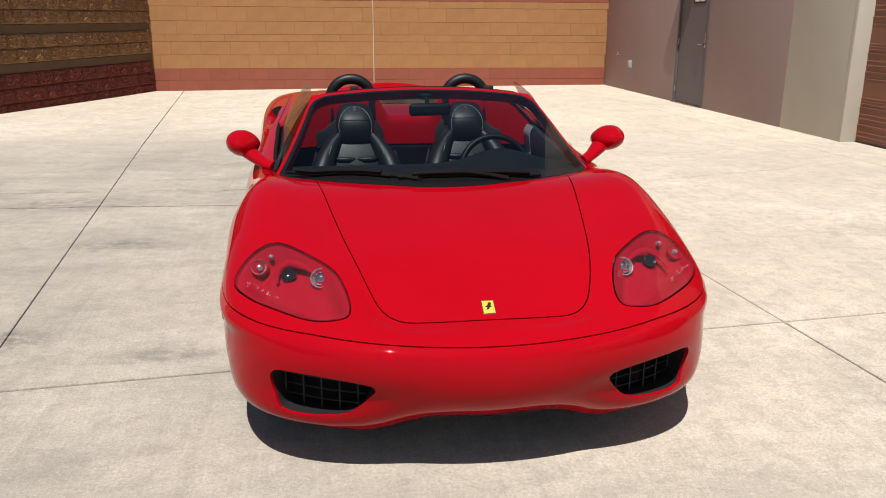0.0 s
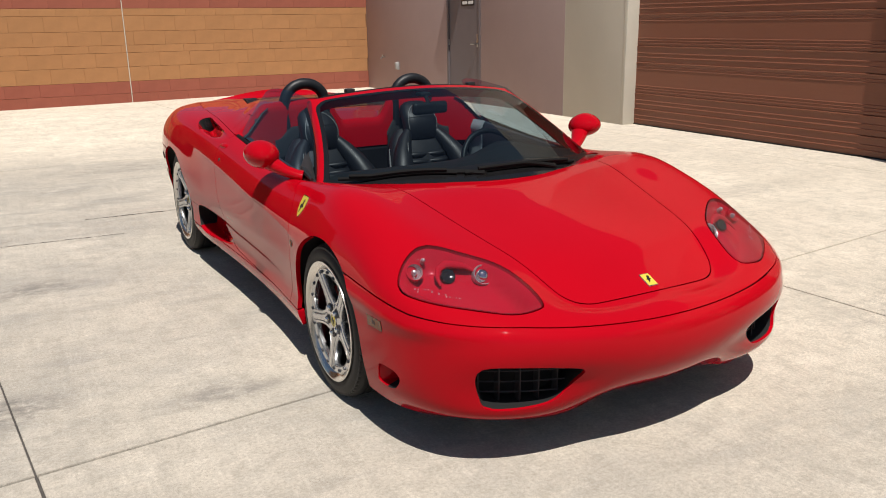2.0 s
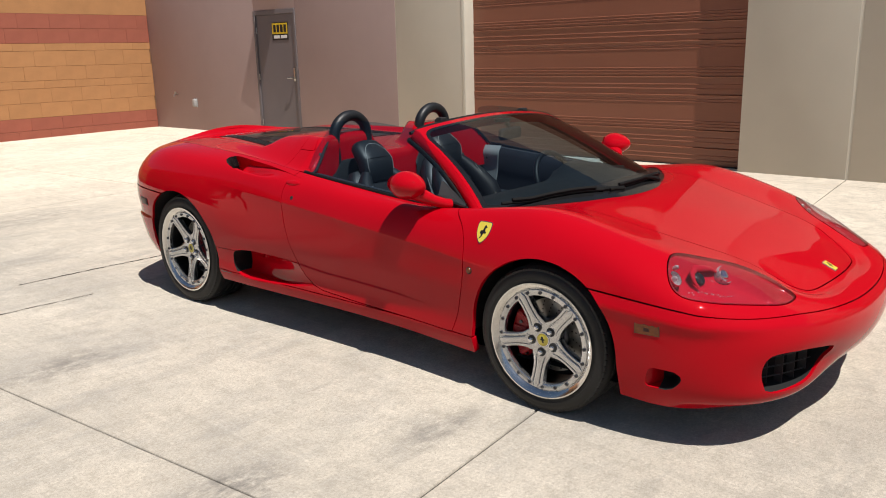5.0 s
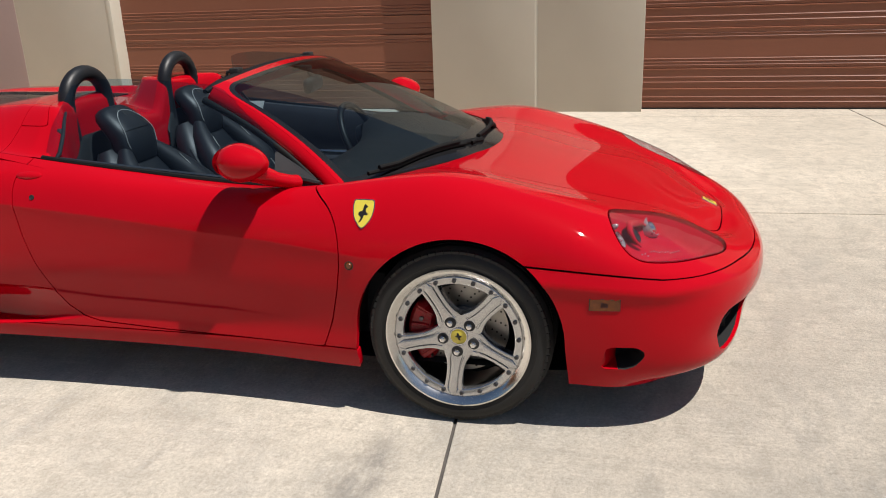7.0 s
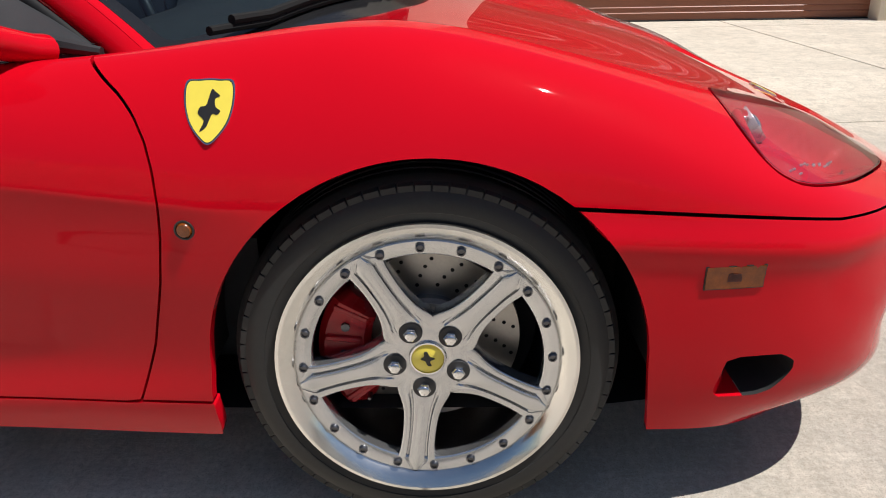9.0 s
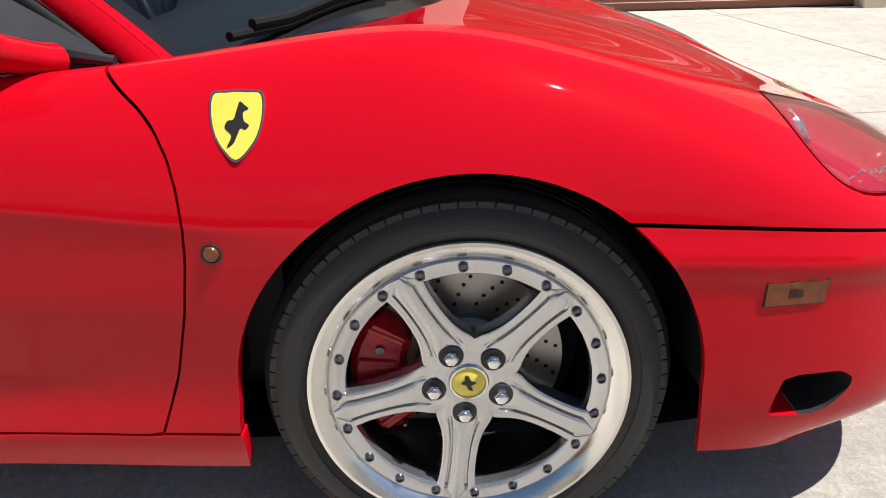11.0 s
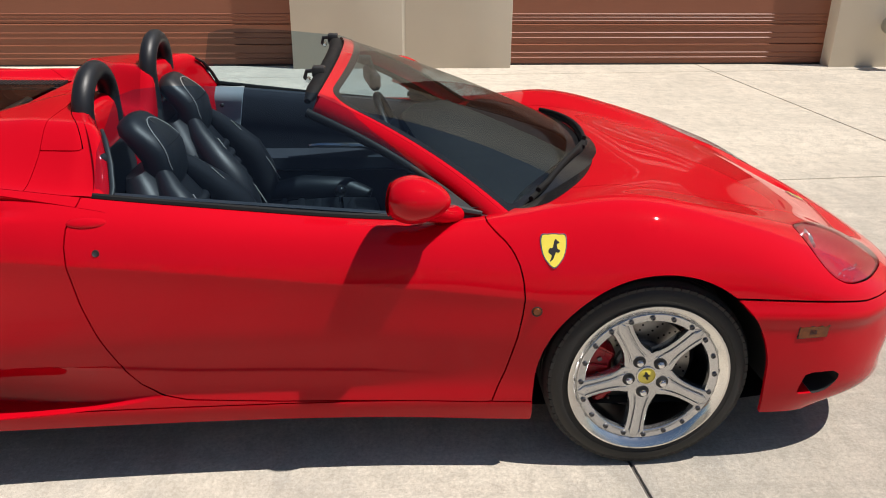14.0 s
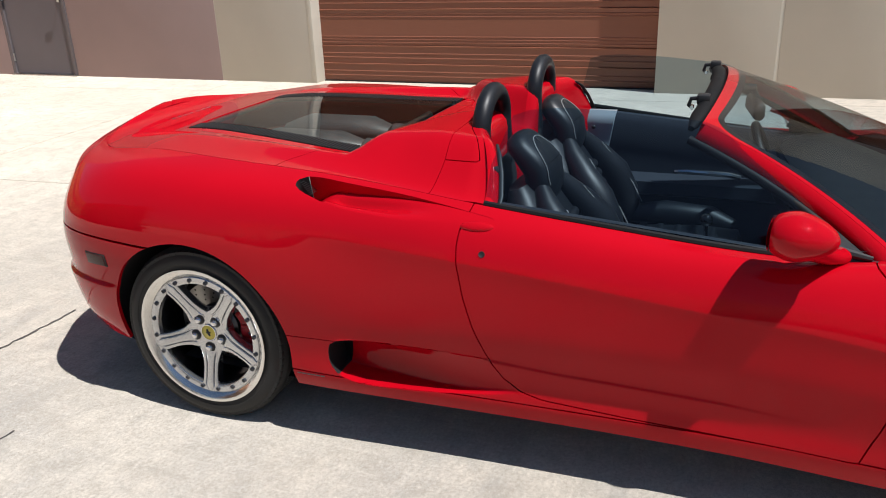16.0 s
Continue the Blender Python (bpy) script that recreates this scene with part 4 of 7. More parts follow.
def creased(y, z):
    """How far the creases move the flank outwards."""
    z0, zb = waist_z(y), 0.455
    span = z0 - zb
    x0, xb = flank_x(y, z0), flank_x(y, np.full_like(z0, zb))
    mb = (flank_x(y, np.full_like(z0, zb + 0.01)) - flank_x(y, np.full_like(z0, zb - 0.01))) / 0.02
    m0 = (x0 - xb) / span + 0.015 + 0.05 * smooth01((-0.3 - y) / 0.4)
    f = np.clip((z - zb) / span, 0, 1)
    h = (2 * f ** 3 - 3 * f ** 2 + 1) * xb + (f ** 3 - 2 * f ** 2 + f) * span * mb + (3 * f ** 2 - 2 * f ** 3) * x0 + (f ** 3 - f ** 2) * span * m0
    much = smooth01((y + 1.12) / 0.25) * (1 - smooth01((y - 0.55) / 0.5))
    waist = np.where((z > zb) & (z < z0), h - flank_x(y, z), 0) * much
    t = ledge_z(y) - z
    ledge = 0.0060 * smooth01(t / 0.011) * (1 - smooth01((t - 0.011) / 0.085)) * smooth01((y + 0.72) / 0.35) * (1 - smooth01((y - 0.62) / 0.2))
    return waist + ledge


near = lambda V: (np.abs(V[:, 0]) > 0.78) & (np.abs(V[:, 1]) < 1.12)
body = ruled(body, *[(lambda V, d=d: np.where(near(V), V[:, 2] - waist_z(V[:, 1]) - d, 1.0)) for d in (0.005, -0.005)],
             *[(lambda V, d=d: np.where(near(V) & (V[:, 1] > -0.74) & (V[:, 1] < 0.86), V[:, 2] - ledge_z(V[:, 1]) - d, 1.0)) for d in (0.002, -0.0055, -0.013)])
on = near(body.V)
Y, Z, SIDE = body.V[on, 1], body.V[on, 2], np.sign(body.V[on, 0])
E = 0.004
gy, gz = (creased(Y + E, Z) - creased(Y - E, Z)) / (2 * E), (creased(Y, Z + E) - creased(Y, Z - E)) / (2 * E)
n_on = body.N[on]
n_on[:, 1] -= gy * np.abs(n_on[:, 0])
n_on[:, 2] -= gz * np.abs(n_on[:, 0])
body.N[on] = n_on / np.linalg.norm(n_on, axis=1, keepdims=True)
moved = body.V[on]
moved[:, 0] += SIDE * creased(Y, Z)
body.V[on] = moved

FRONT_AXLE, REAR_AXLE = -1.30, 1.30
_, body = cut(body, arch(-1.303, 0.315, 0.352, 0.012, 0.010)(body))
_, body = cut(body, arch(1.298, 0.335, 0.372, 0.006)(body))

# front intakes, seen from ahead
INTAKE = rounded([(.724, .388), (.716, .285), (.688, .240), (.56, .238), (.47, .258), (.402, .330), (.394, .362), (.44, .380), (.60, .398)])


def only_side(f, sk, wmin=0.5):
    return np.where(np.abs(sk.V[:, 0]) > wmin, f, 1.0)


intake_plate, body = cut(body, np.where(body.V[:, 1] < -1.95, poly_sdf(np.abs(body.V[:, 0]), body.V[:, 2], INTAKE), 1.0))
SIDE_VENT = filleted([(-1.765, .246), (-1.785, .324), (-1.885, .322), (-1.912, .295), (-1.865, .240)], [.012, .012, .02, .03, .03])
vent_plate, body = cut(body, only_side(np.where(body.V[:, 1] < -1.4, poly_sdf(body.V[:, 1], body.V[:, 2], SIDE_VENT), 1.0), body, 0.7))
# headlights, in plan
LAMP = rounded([(.852, -1.835), (.790, -1.785), (.700, -1.774), (.602, -1.840), (.517, -1.930), (.470, -2.047), (.462, -2.132), (.497, -2.161), (.605, -2.140), (.762, -2.018), (.848, -1.905)])
lamp_plate, body = split(body, lambda sk: np.where((sk.V[:, 1] < -1.6) & (sk.V[:, 2] > 0.5), poly_sdf(np.abs(sk.V[:, 0]), sk.V[:, 1], LAMP), 1.0), 0.0022)
# shoulder and flank air scoops
SHOULDER = rounded([(.898, .912), (.866, .926), (.70, .912), (.50, .891), (.30, .862), (.22, .846), (.36, .838), (.55, .840), (.72, .861), (.84, .890)])
shoulder_plate, body = cut(body, only_side(np.where(body.V[:, 2] > 0.7, poly_sdf(body.V[:, 1], body.V[:, 2], SHOULDER), 1.0), body))
# door
DOOR = [(-.760, .99), (-.806, .800), (-.834, .774), (-.860, .752), (-.880, .726), (-.896, .692), (-.906, .65), (-.910, .60), (-.906, .55), (-.893, .47), (-.865, .36), (-.826, .254), (-.5, .262),
        (-.2, .272), (.06, .288), (.13, .305), (.185, .345), (.235, .425), (.272, .52), (.303, .62), (.322, .72), (.326, .78), (.322, .82), (.305, .87), (.295, .99)]
door_skin, body = split(body, lambda sk: only_side(poly_sdf(sk.V[:, 1], sk.V[:, 2], DOOR), sk, 0.45), 0.0021)
FLANK = rounded([(.783, .352), (.762, .404), (.66, .4235), (.50, .4245), (.30, .417), (.10, .405), (-.02, .388), (.0, .345), (.15, .296), (.33, .272), (.52, .260), (.66, .260), (.736, .278), (.774, .312)])
flank_a, body = cut(body, only_side(poly_sdf(body.V[:, 1], body.V[:, 2], FLANK), body, 0.7))
# black cowl at the windshield's foot, in plan
COWL_RIGHT = [(x, -1.277 + 0.560 * x ** 2.1) for x in (0.06, 0.14, 0.22, 0.30, 0.38, 0.46, 0.54, 0.61, 0.67, 0.715)] + [(0.738, -0.96), (0.738, -0.925), (0.715, -0.900), (0.64, -0.86), (0.60, -0.60)]
COWL = [(-x, y) for x, y in COWL_RIGHT[::-1]] + COWL_RIGHT
cowl_skin, body = split(body, lambda sk: np.where((sk.V[:, 1] < -0.62) & (sk.V[:, 2] > 0.7), poly_sdf(sk.V[:, 0], sk.V[:, 1], COWL), 1.0), 0.001)
# front lid, in plan
LID = filleted([(-.345, -2.152), (-.10, -2.19), (.10, -2.19), (.345, -2.152), (.428, -1.93), (.508, -1.52), (.592, -1.0), (-.592, -1.0), (-.508, -1.52), (-.428, -1.93)],
               [.10, .25, .25, .10, .25, .4, .01, .01, .4, .25], 8)
hood_skin, body = split(body, lambda sk: np.where(sk.V[:, 1] < -0.95, np.where(sk.V[:, 2] > 0.5, poly_sdf(sk.V[:, 0], sk.V[:, 1], LID), 1.0), 1.0), 0.0022)


def fold_v(sk):
    """Place across the lines, counted from the nearer flank."""
    v = sk.A[:, 1]
    return np.where((sk.A[:, 0] <= 7.001) & (v > 9), 18 - v, v)


bumper, body = split(body, lambda sk: np.where(sk.V[:, 1] < -1.3, fold_v(sk) - 4.0 - 0.35 * np.clip((-1.95 - sk.V[:, 1]) / 0.25, 0, 1), 1.0) * 0.1, 0.0026)
# the bumper swells to a soft shoulder just below its upper edge
swell = fold_v(bumper) - 4.0 - 0.35 * np.clip((-1.95 - bumper.V[:, 1]) / 0.25, 0, 1)
reach = 0.25 + 0.75 * np.clip((bumper.V[:, 1] + 2.22) / 0.25, 0, 1)
rise = 0.011 * np.exp(-((swell + 0.42) / 0.24) ** 2) * reach
steep = rise * -2 * (swell + 0.42) / 0.24 ** 2 / 0.11
upward = np.array((0, 0, 1.0)) - bumper.N * bumper.N[:, 2:3]
bumper.V = bumper.V + bumper.N * (0.7 * rise)[:, None]
bumper.N = bumper.N - upward * steep[:, None]
bumper.N /= np.maximum(np.linalg.norm(bumper.N, axis=1, keepdims=True), 1e-9)
tail, body = split(body, lambda sk: np.where(sk.V[:, 1] > 1.3, fold_v(sk) - 4.3, 1.0) * 0.1, 0.0026)
# the rear bumper steps out below its side markers
step_z = lambda V: 0.507 + 0.03 * (np.clip(V[:, 1], 1.6, 2.0) - 1.66)
step_out = lambda t, y: 0.013 * smooth01((t + 0.002) / 0.017) * (1 - 0.7 * smooth01((t - 0.02) / 0.18)) * smooth01((y - 1.60) / 0.09)
tail = ruled(tail, *[(lambda V, d=d: V[:, 2] - step_z(V) - d) for d in (0.004, -0.003, -0.010, -0.018)])
below = step_z(tail.V) - tail.V[:, 2]
lean_up = (step_out(below + 0.002, tail.V[:, 1]) - step_out(below - 0.002, tail.V[:, 1])) / 0.004
upward = np.array((0, 0, 1.0)) - tail.N * tail.N[:, 2:3]
tail.V = tail.V + tail.N * step_out(below, tail.V[:, 1])[:, None]
tail.N = tail.N + upward * lean_up[:, None]
tail.N /= np.maximum(np.linalg.norm(tail.N, axis=1, keepdims=True), 1e-9)
sill, body = split(body, lambda sk: np.where((sk.V[:, 1] > -1.2) & (sk.V[:, 1] < 1.2), fold_v(sk) - 1.15, 1.0) * 0.06, 0.0022)


def halves(sk, axis_neg=True):
    """The parts of a skin on the car's right and on its left."""
    r = sk.sub(lambda p: sum(sk.V[i][0] for i in p) < 0)
    l = sk.sub(lambda p: sum(sk.V[i][0] for i in p) >= 0)
    return r, l


def front_back(sk, y):
    a = sk.sub(lambda p: sum(sk.V[i][1] for i in p) / len(p) < y)
    b = sk.sub(lambda p: sum(sk.V[i][1] for i in p) / len(p) >= y)
    return a, b


wings, quarters = front_back(body, -0.3)
skin_part("nose_panel", wings, RED, car, "red nose and front wing panel", 0.02)
lower_quarter, quarters = split(quarters, lambda sk: np.maximum(np.maximum(sk.V[:, 2] - 0.408, 0.70 - sk.V[:, 1]), sk.V[:, 1] - 1.2), 0.0016)
for q in halves(lower_quarter):
    skin_part("sill_end", q, RED, car, "", 0.02, skip=lambda V: np.abs(poly_sdf(V[:, 1], V[:, 2], FLANK)) < 0.004)
for q in halves(quarters):
    skin_part("rear_quarter", q, RED, car, "", 0.02, skip=lambda V: (np.abs(poly_sdf(V[:, 1], V[:, 2], SHOULDER)) < 0.004) | (np.abs(poly_sdf(V[:, 1], V[:, 2], FLANK)) < 0.004))
skin_part("front_bumper", bumper, RED, car, "red front bumper with two dark intakes", 0.012, skip=lambda V: (np.abs(poly_sdf(V[:, 1], V[:, 2], SIDE_VENT)) < 0.004) & (np.abs(V[:, 0]) > 0.75))
skin_part("rear_bumper", tail, RED, car, "", 0.014)
for q in halves(sill):
    skin_part("sill", q, RED, car, "", 0.03)
skin_part("cowl", cowl_skin, BLACK_GLOSS, car, "black cowl at the foot of the windshield", 0.01, -0.003)
hood = skin_part("hood", hood_skin, RED, car, "smooth red front lid with a small yellow badge", 0.016)
doors = [skin_part("door", q, RED, car, "smooth red car door, closed", 0.016) for q in halves(door_skin)]


def scoop_part(name, skins, depth, parent, material, open_at=None):
    for q in skins:
        if q.polys:
            V, F = sunk(q, depth, open_at)
            mesh_object(name, V, F, material, parent, True)


def flank_depth(V):
    """Flush at the door, deepest at the rear mouth; sharp above, with a rolled lower lip."""
    soft = smooth01((V[:, 2] - flank_low(V[:, 1]) + 0.004) / 0.018)
    keep = smooth01((V[:, 1] - 0.735) / 0.05)
    return 0.0004 + 0.095 * smooth01((V[:, 1] - 0.10) / 0.60) * (keep + (1 - keep) * soft)


flank_low = lambda y: np.interp(y, (-0.02, 0.0, 0.07, 0.15, 0.33, 0.52, 0.66, 0.736, 0.774), (0.388, 0.345, 0.318, 0.296, 0.272, 0.260, 0.260, 0.278, 0.312))
shoulder_low = lambda y: np.interp(y, (0.22, 0.36, 0.55, 0.72, 0.84), (0.846, 0.838, 0.840, 0.861, 0.890))


def shoulder_depth(V):
    """Shallow ahead, deepest at the rear mouth, with a soft lower lip and a rolled upper edge."""
    low = shoulder_low(V[:, 1])
    high = np.interp(V[:, 1], (0.22, 0.30, 0.50, 0.70, 0.865, 0.895), (0.846, 0.862, 0.891, 0.912, 0.926, 0.912))
    keep = smooth01((V[:, 1] - 0.76) / 0.12)
    soft = smooth01((V[:, 2] - low) / 0.046)
    roll = smooth01((high - V[:, 2]) / 0.022)
    return 0.001 + 0.105 * smooth01((V[:, 1] - 0.26) / 0.60) ** 1.3 * (keep + (1 - keep) * soft * (0.45 + 0.55 * roll))


# behind a rounded edge each mouth is coloured black for the shade inside it
flank_edge = lambda V: V[:, 1] - 0.735 - 3.0 * (V[:, 2] - 0.350) ** 2
shoulder_edge = lambda V: V[:, 1] - 0.868 - 8.0 * (V[:, 2] - 0.905) ** 2
flank_a = ruled(flank_a, *[(lambda V, d=d: V[:, 2] - flank_low(V[:, 1]) - d) for d in (0.002, 0.005, 0.009, 0.014, 0.022)])
shoulder_plate = ruled(shoulder_plate, *[(lambda V, d=d: V[:, 2] - shoulder_low(V[:, 1]) - d) for d in (0.004, 0.01, 0.017, 0.025, 0.036, 0.046)])
flank_front, flank_mouth = cut(flank_a, flank_edge(flank_a.V))
shoulder_front, shoulder_mouth = cut(shoulder_plate, shoulder_edge(shoulder_plate.V))
scoop_part("side_scoop", halves(flank_front), flank_depth, car, RED, lambda V: np.abs(flank_edge(V)) < 0.002)
scoop_part("side_scoop_mouth", halves(flank_mouth), lambda V: flank_depth(V) + 0.03 * smooth01(flank_edge(V) / 0.03), car, DARK, lambda V: np.abs(flank_edge(V)) < 0.002)
scoop_part("shoulder_scoop", halves(shoulder_front), shoulder_depth, car, RED, lambda V: np.abs(shoulder_edge(V)) < 0.002)
scoop_part("shoulder_scoop_mouth", halves(shoulder_mouth), lambda V: shoulder_depth(V) + 0.03 * smooth01(shoulder_edge(V) / 0.03), car, DARK, lambda V: np.abs(shoulder_edge(V)) < 0.002)
for sx in (-1, 1):
    g = bmesh.new()
    for k in range(8):
        box_bm((sx * 0.80 - 0.035, 0.858 + 0.004 * k, 0.872 + 0.0055 * k), (sx * 0.80 + 0.012, 0.860 + 0.004 * k, 0.874 + 0.0055 * k), 0, 1, g)
    part("intake_mesh", g, BLACK_TRIM, car, "black mesh in the shoulder intake")


# front intakes: ducts and slatted grilles
for sx, q in zip((-1, 1), halves(intake_plate)):
    grille = new("intake_grille")
    grille.parent = car
    n_in = len({i for p in q.polys for i in p})
    V, F = sunk(q, lambda V: np.full(len(V), 0.10))
    np_floor = len(q.polys)
    mesh_object("duct", V, F[:np_floor], DARK, grille, True)
    mesh_object("throat", *(lambda P: (P[0], P[1][np_floor:]))(sunk(Skin(q.V - 0.012 * q.N, q.N, q.A, q.polys), lambda V: np.full(len(V), 0.085))), DARK, grille, True)
    depth_at = lambda x: float(np.interp(x, (0.40, 0.565, 0.73), (-2.222, -2.158, -2.056)))
    for k in range(5):
        x = 0.445 + 0.06 * k
        part("upright", box_bm((sx * x - 0.0022, depth_at(x), 0.240), (sx * x + 0.0022, depth_at(x) + 0.03, 0.39), 0, 1), GRILLE_GREY, grille)
    for z in (0.275, 0.312, 0.350):
        part("slat", tube_bm([(sx * x, depth_at(x) + 0.004, z) for x in (0.42, 0.48, 0.54, 0.6, 0.66, 0.722)], 0.0028, 6), GRILLE_GREY, grille)
for sx, q in zip((-1, 1), halves(vent_plate)):
    ramp_q, mouth_q = cut(q, -1.822 - q.V[:, 1])
    vent_depth = lambda V: 0.006 + 0.085 * smooth01((-1.772 - V[:, 1]) / 0.075)
    at_mouth = lambda V: np.abs(V[:, 1] + 1.822) < 0.002
    scoop_part("side_vent", [ramp_q], vent_depth, car, RED, at_mouth)
    # the vent's deep end gets its shade as dark colour too
    scoop_part("side_vent_mouth", [mouth_q], vent_depth, car, DARK, at_mouth)


# unseen dark strip added behind the front bumper's upper edge to block stray light
strip = []
for i in range(0, int(np.searchsorted(LINE_S, 4.75)), 2):
    strip.append([tuple(LINE_PTS[i, k] * (0.955, 1, 1) + (0, 0.038, dz)) for k, dz in ((3, 0.02), (4, -0.008), (5, -0.035))])
strip = [[(-x, y, z) for x, y, z in r] for r in strip[:0:-1]] + strip
mesh_object("gap_light_block", [p for r in strip for p in r], [(3 * i + k, 3 * i + k + 1, 3 * i + k + 4, 3 * i + k + 3) for i in range(len(strip) - 1) for k in range(2)], DARK, car, True)


# headlights
def build_headlight(sx, q):
    lamp = new("headlight")
    lamp.parent = car
    lamp["label"] = "clear teardrop headlight over a red bucket"
    skin_part("lens", q, LENS, lamp, "clear plastic lens", 0.0, 0.001).visible_shadow = False
    V, F = sunk(q, lambda V: 0.012 + 0.068 * smooth01(-poly_sdf(np.abs(V[:, 0]), V[:, 1], LAMP) / 0.055))
    mesh_object("bucket", V, F, RED_INNER, lamp, True, "dark red lamp bucket")
    _, rim = cut(q, poly_sdf(np.abs(q.V[:, 0]), q.V[:, 1], LAMP) + 0.0036)
    skin_part("seal", rim, BLACK_GLOSS, lamp, "thin black lens seal", 0.0, 0.0018)

    def under(x, y, d):
        """The place a given depth below the lens."""
        k = int(np.argmin((np.abs(q.V[:, 0]) - x) ** 2 + (q.V[:, 1] - y) ** 2))
        p = q.V[k] - q.N[k] * d
        return Vector((p[0] + sx * x - q.V[k][0], p[1] + y - q.V[k][1], p[2]))

    aim = Vector((sx * 0.12, -0.80, 0.58)).normalized()
    turn = Vector((1, 0, 0)).rotation_difference(aim).to_matrix().to_4x4()

    def turned(name, profile, at, mat, label="", n=28, parent=None):
        return part(name, place(lathe_bm(profile, n), Matrix.Translation(at) @ turn), mat, parent or lamp, label)

    # projector: dark ring, chrome bowl, glass eye
    c = under(0.558, -1.926, 0.046)
    turned("projector_housing", [(0.034, -0.05), (0.0385, -0.02), (0.0385, 0.0), (0.036, 0.005), (0.033, 0.003)], c, LAMP_CHROME, "silver projector ring")
    turned("reflector", [(0.033, 0.002), (0.030, -0.008), (0.026, -0.018), (0.0, -0.022)], c, LAMP_CHROME)
    turned("projector", [(0.025, -0.016), (0.025, -0.004), (0.021, 0.006), (0.012, 0.011), (0.0, 0.0125)], c, CHROME, "chrome projector lamp")
    # high beam in its hooded well
    h = under(0.676, -1.884, 0.062)
    turned("main_beam", [(0.026, -0.01), (0.026, 0.002), (0.021, 0.005), (0.011, 0.001), (0.0, -0.001)], h, BLACK_GLOSS, "dark high beam lamp")
    hood_pts = [under(0.728, -1.908, 0.064), under(0.724, -1.880, 0.054), under(0.704, -1.858, 0.044), under(0.670, -1.852, 0.037), under(0.638, -1.864, 0.033), under(0.608, -1.884, 0.033), under(0.585, -1.902, 0.038)]
    part("hood_lip", tube_bm([tuple(p) for p in hood_pts], [0.005, 0.009, 0.013, 0.015, 0.014, 0.010, 0.005], 12, flat=0.7), RED_INNER, lamp, "dark red hood over the lamp")
    # round side lamp at the outer end and a small bulb beside it
    o = under(0.790, -1.824, 0.038)
    turned("side_reflector", [(0.029, 0.006), (0.0275, 0.0), (0.022, -0.012), (0.014, -0.02), (0.0, -0.021)], o, LAMP_CHROME, "round chrome reflector")
    turned("side_ring", [(0.032, -0.03), (0.032, 0.006), (0.029, 0.007)], o, RED_INNER)
    turned("side_lamp", [(0.010, -0.02), (0.011, 0.0), (0.006, 0.010), (0.0, 0.012)], o, LAMP_CHROME, "", 14)
    turned("indicator", [(0.009, -0.02), (0.009, 0.0), (0.006, 0.006), (0.0, 0.011)], under(0.738, -1.806, 0.026), LAMP_CHROME, "", 14)
    for k in range(15):
        f = k / 14
        turned("light_bead", [(0.0022, -0.003), (0.0020, 0.0008), (0.0, 0.0022)], under(0.828 - 0.12 * f, -1.882 - 0.125 * f, 0.017), LAMP_CHROME, "", 8)


for sx, q in zip((-1, 1), halves(lamp_plate)):
    build_headlight(sx, q)

# under body and wheel houses
U = LINE_PTS[:, 0]
floor_pts = [(x + (0.05 if x < -0.1 else 0), y * 0.985, 0.20) for x, y, z in U[::6]]
fv = floor_pts + [(-x, y, z) for x, y, z in floor_pts[::-1]]
mesh_object("underbody", fv, [tuple(range(len(fv)))], DARK, car)
FLANK_PTS = np.concatenate([sk.V for sk in (wings, quarters, bumper, tail)])
FLANK_PTS = FLANK_PTS[FLANK_PTS[:, 0] < -0.7]


def inside(y, z):
    """Half width just within the body side."""
    k = np.argsort((FLANK_PTS[:, 1] - y) ** 2 + (FLANK_PTS[:, 2] - z) ** 2)[:4]
    return float(-FLANK_PTS[k, 0].mean()) - 0.009


for yc, r, zc, xe in ((FRONT_AXLE, 0.372, 0.318, 0.897), (REAR_AXLE, 0.385, 0.335, 0.925)):
    for sx in (-1, 1):
        b = lathe_bm([(0.0, 0.56), (r, 0.56), (r, 0.80), (r, xe)], 40, lo=radians(-6), hi=radians(186))
        for v in b.verts:
            if v.co.x > 0.81:
                v.co.x = inside(v.co.y + yc, v.co.z + zc)
        part("wheel_house", place(b, Matrix.Translation((0, yc, zc)) @ Matrix.Diagonal((sx, 1, 1, 1))), DARK, car)


# ---- wheels ----
def plate(outline, z0, z1, bev=0.0):
    bm = bmesh.new()
    f = bm.faces.new([bm.verts.new((x, y, z0)) for x, y in outline])
    r = bmesh.ops.extrude_face_region(bm, geom=[f])
    for v in r["geom"]:
        if isinstance(v, bmesh.types.BMVert):
            v.co.z = z1
    return bm


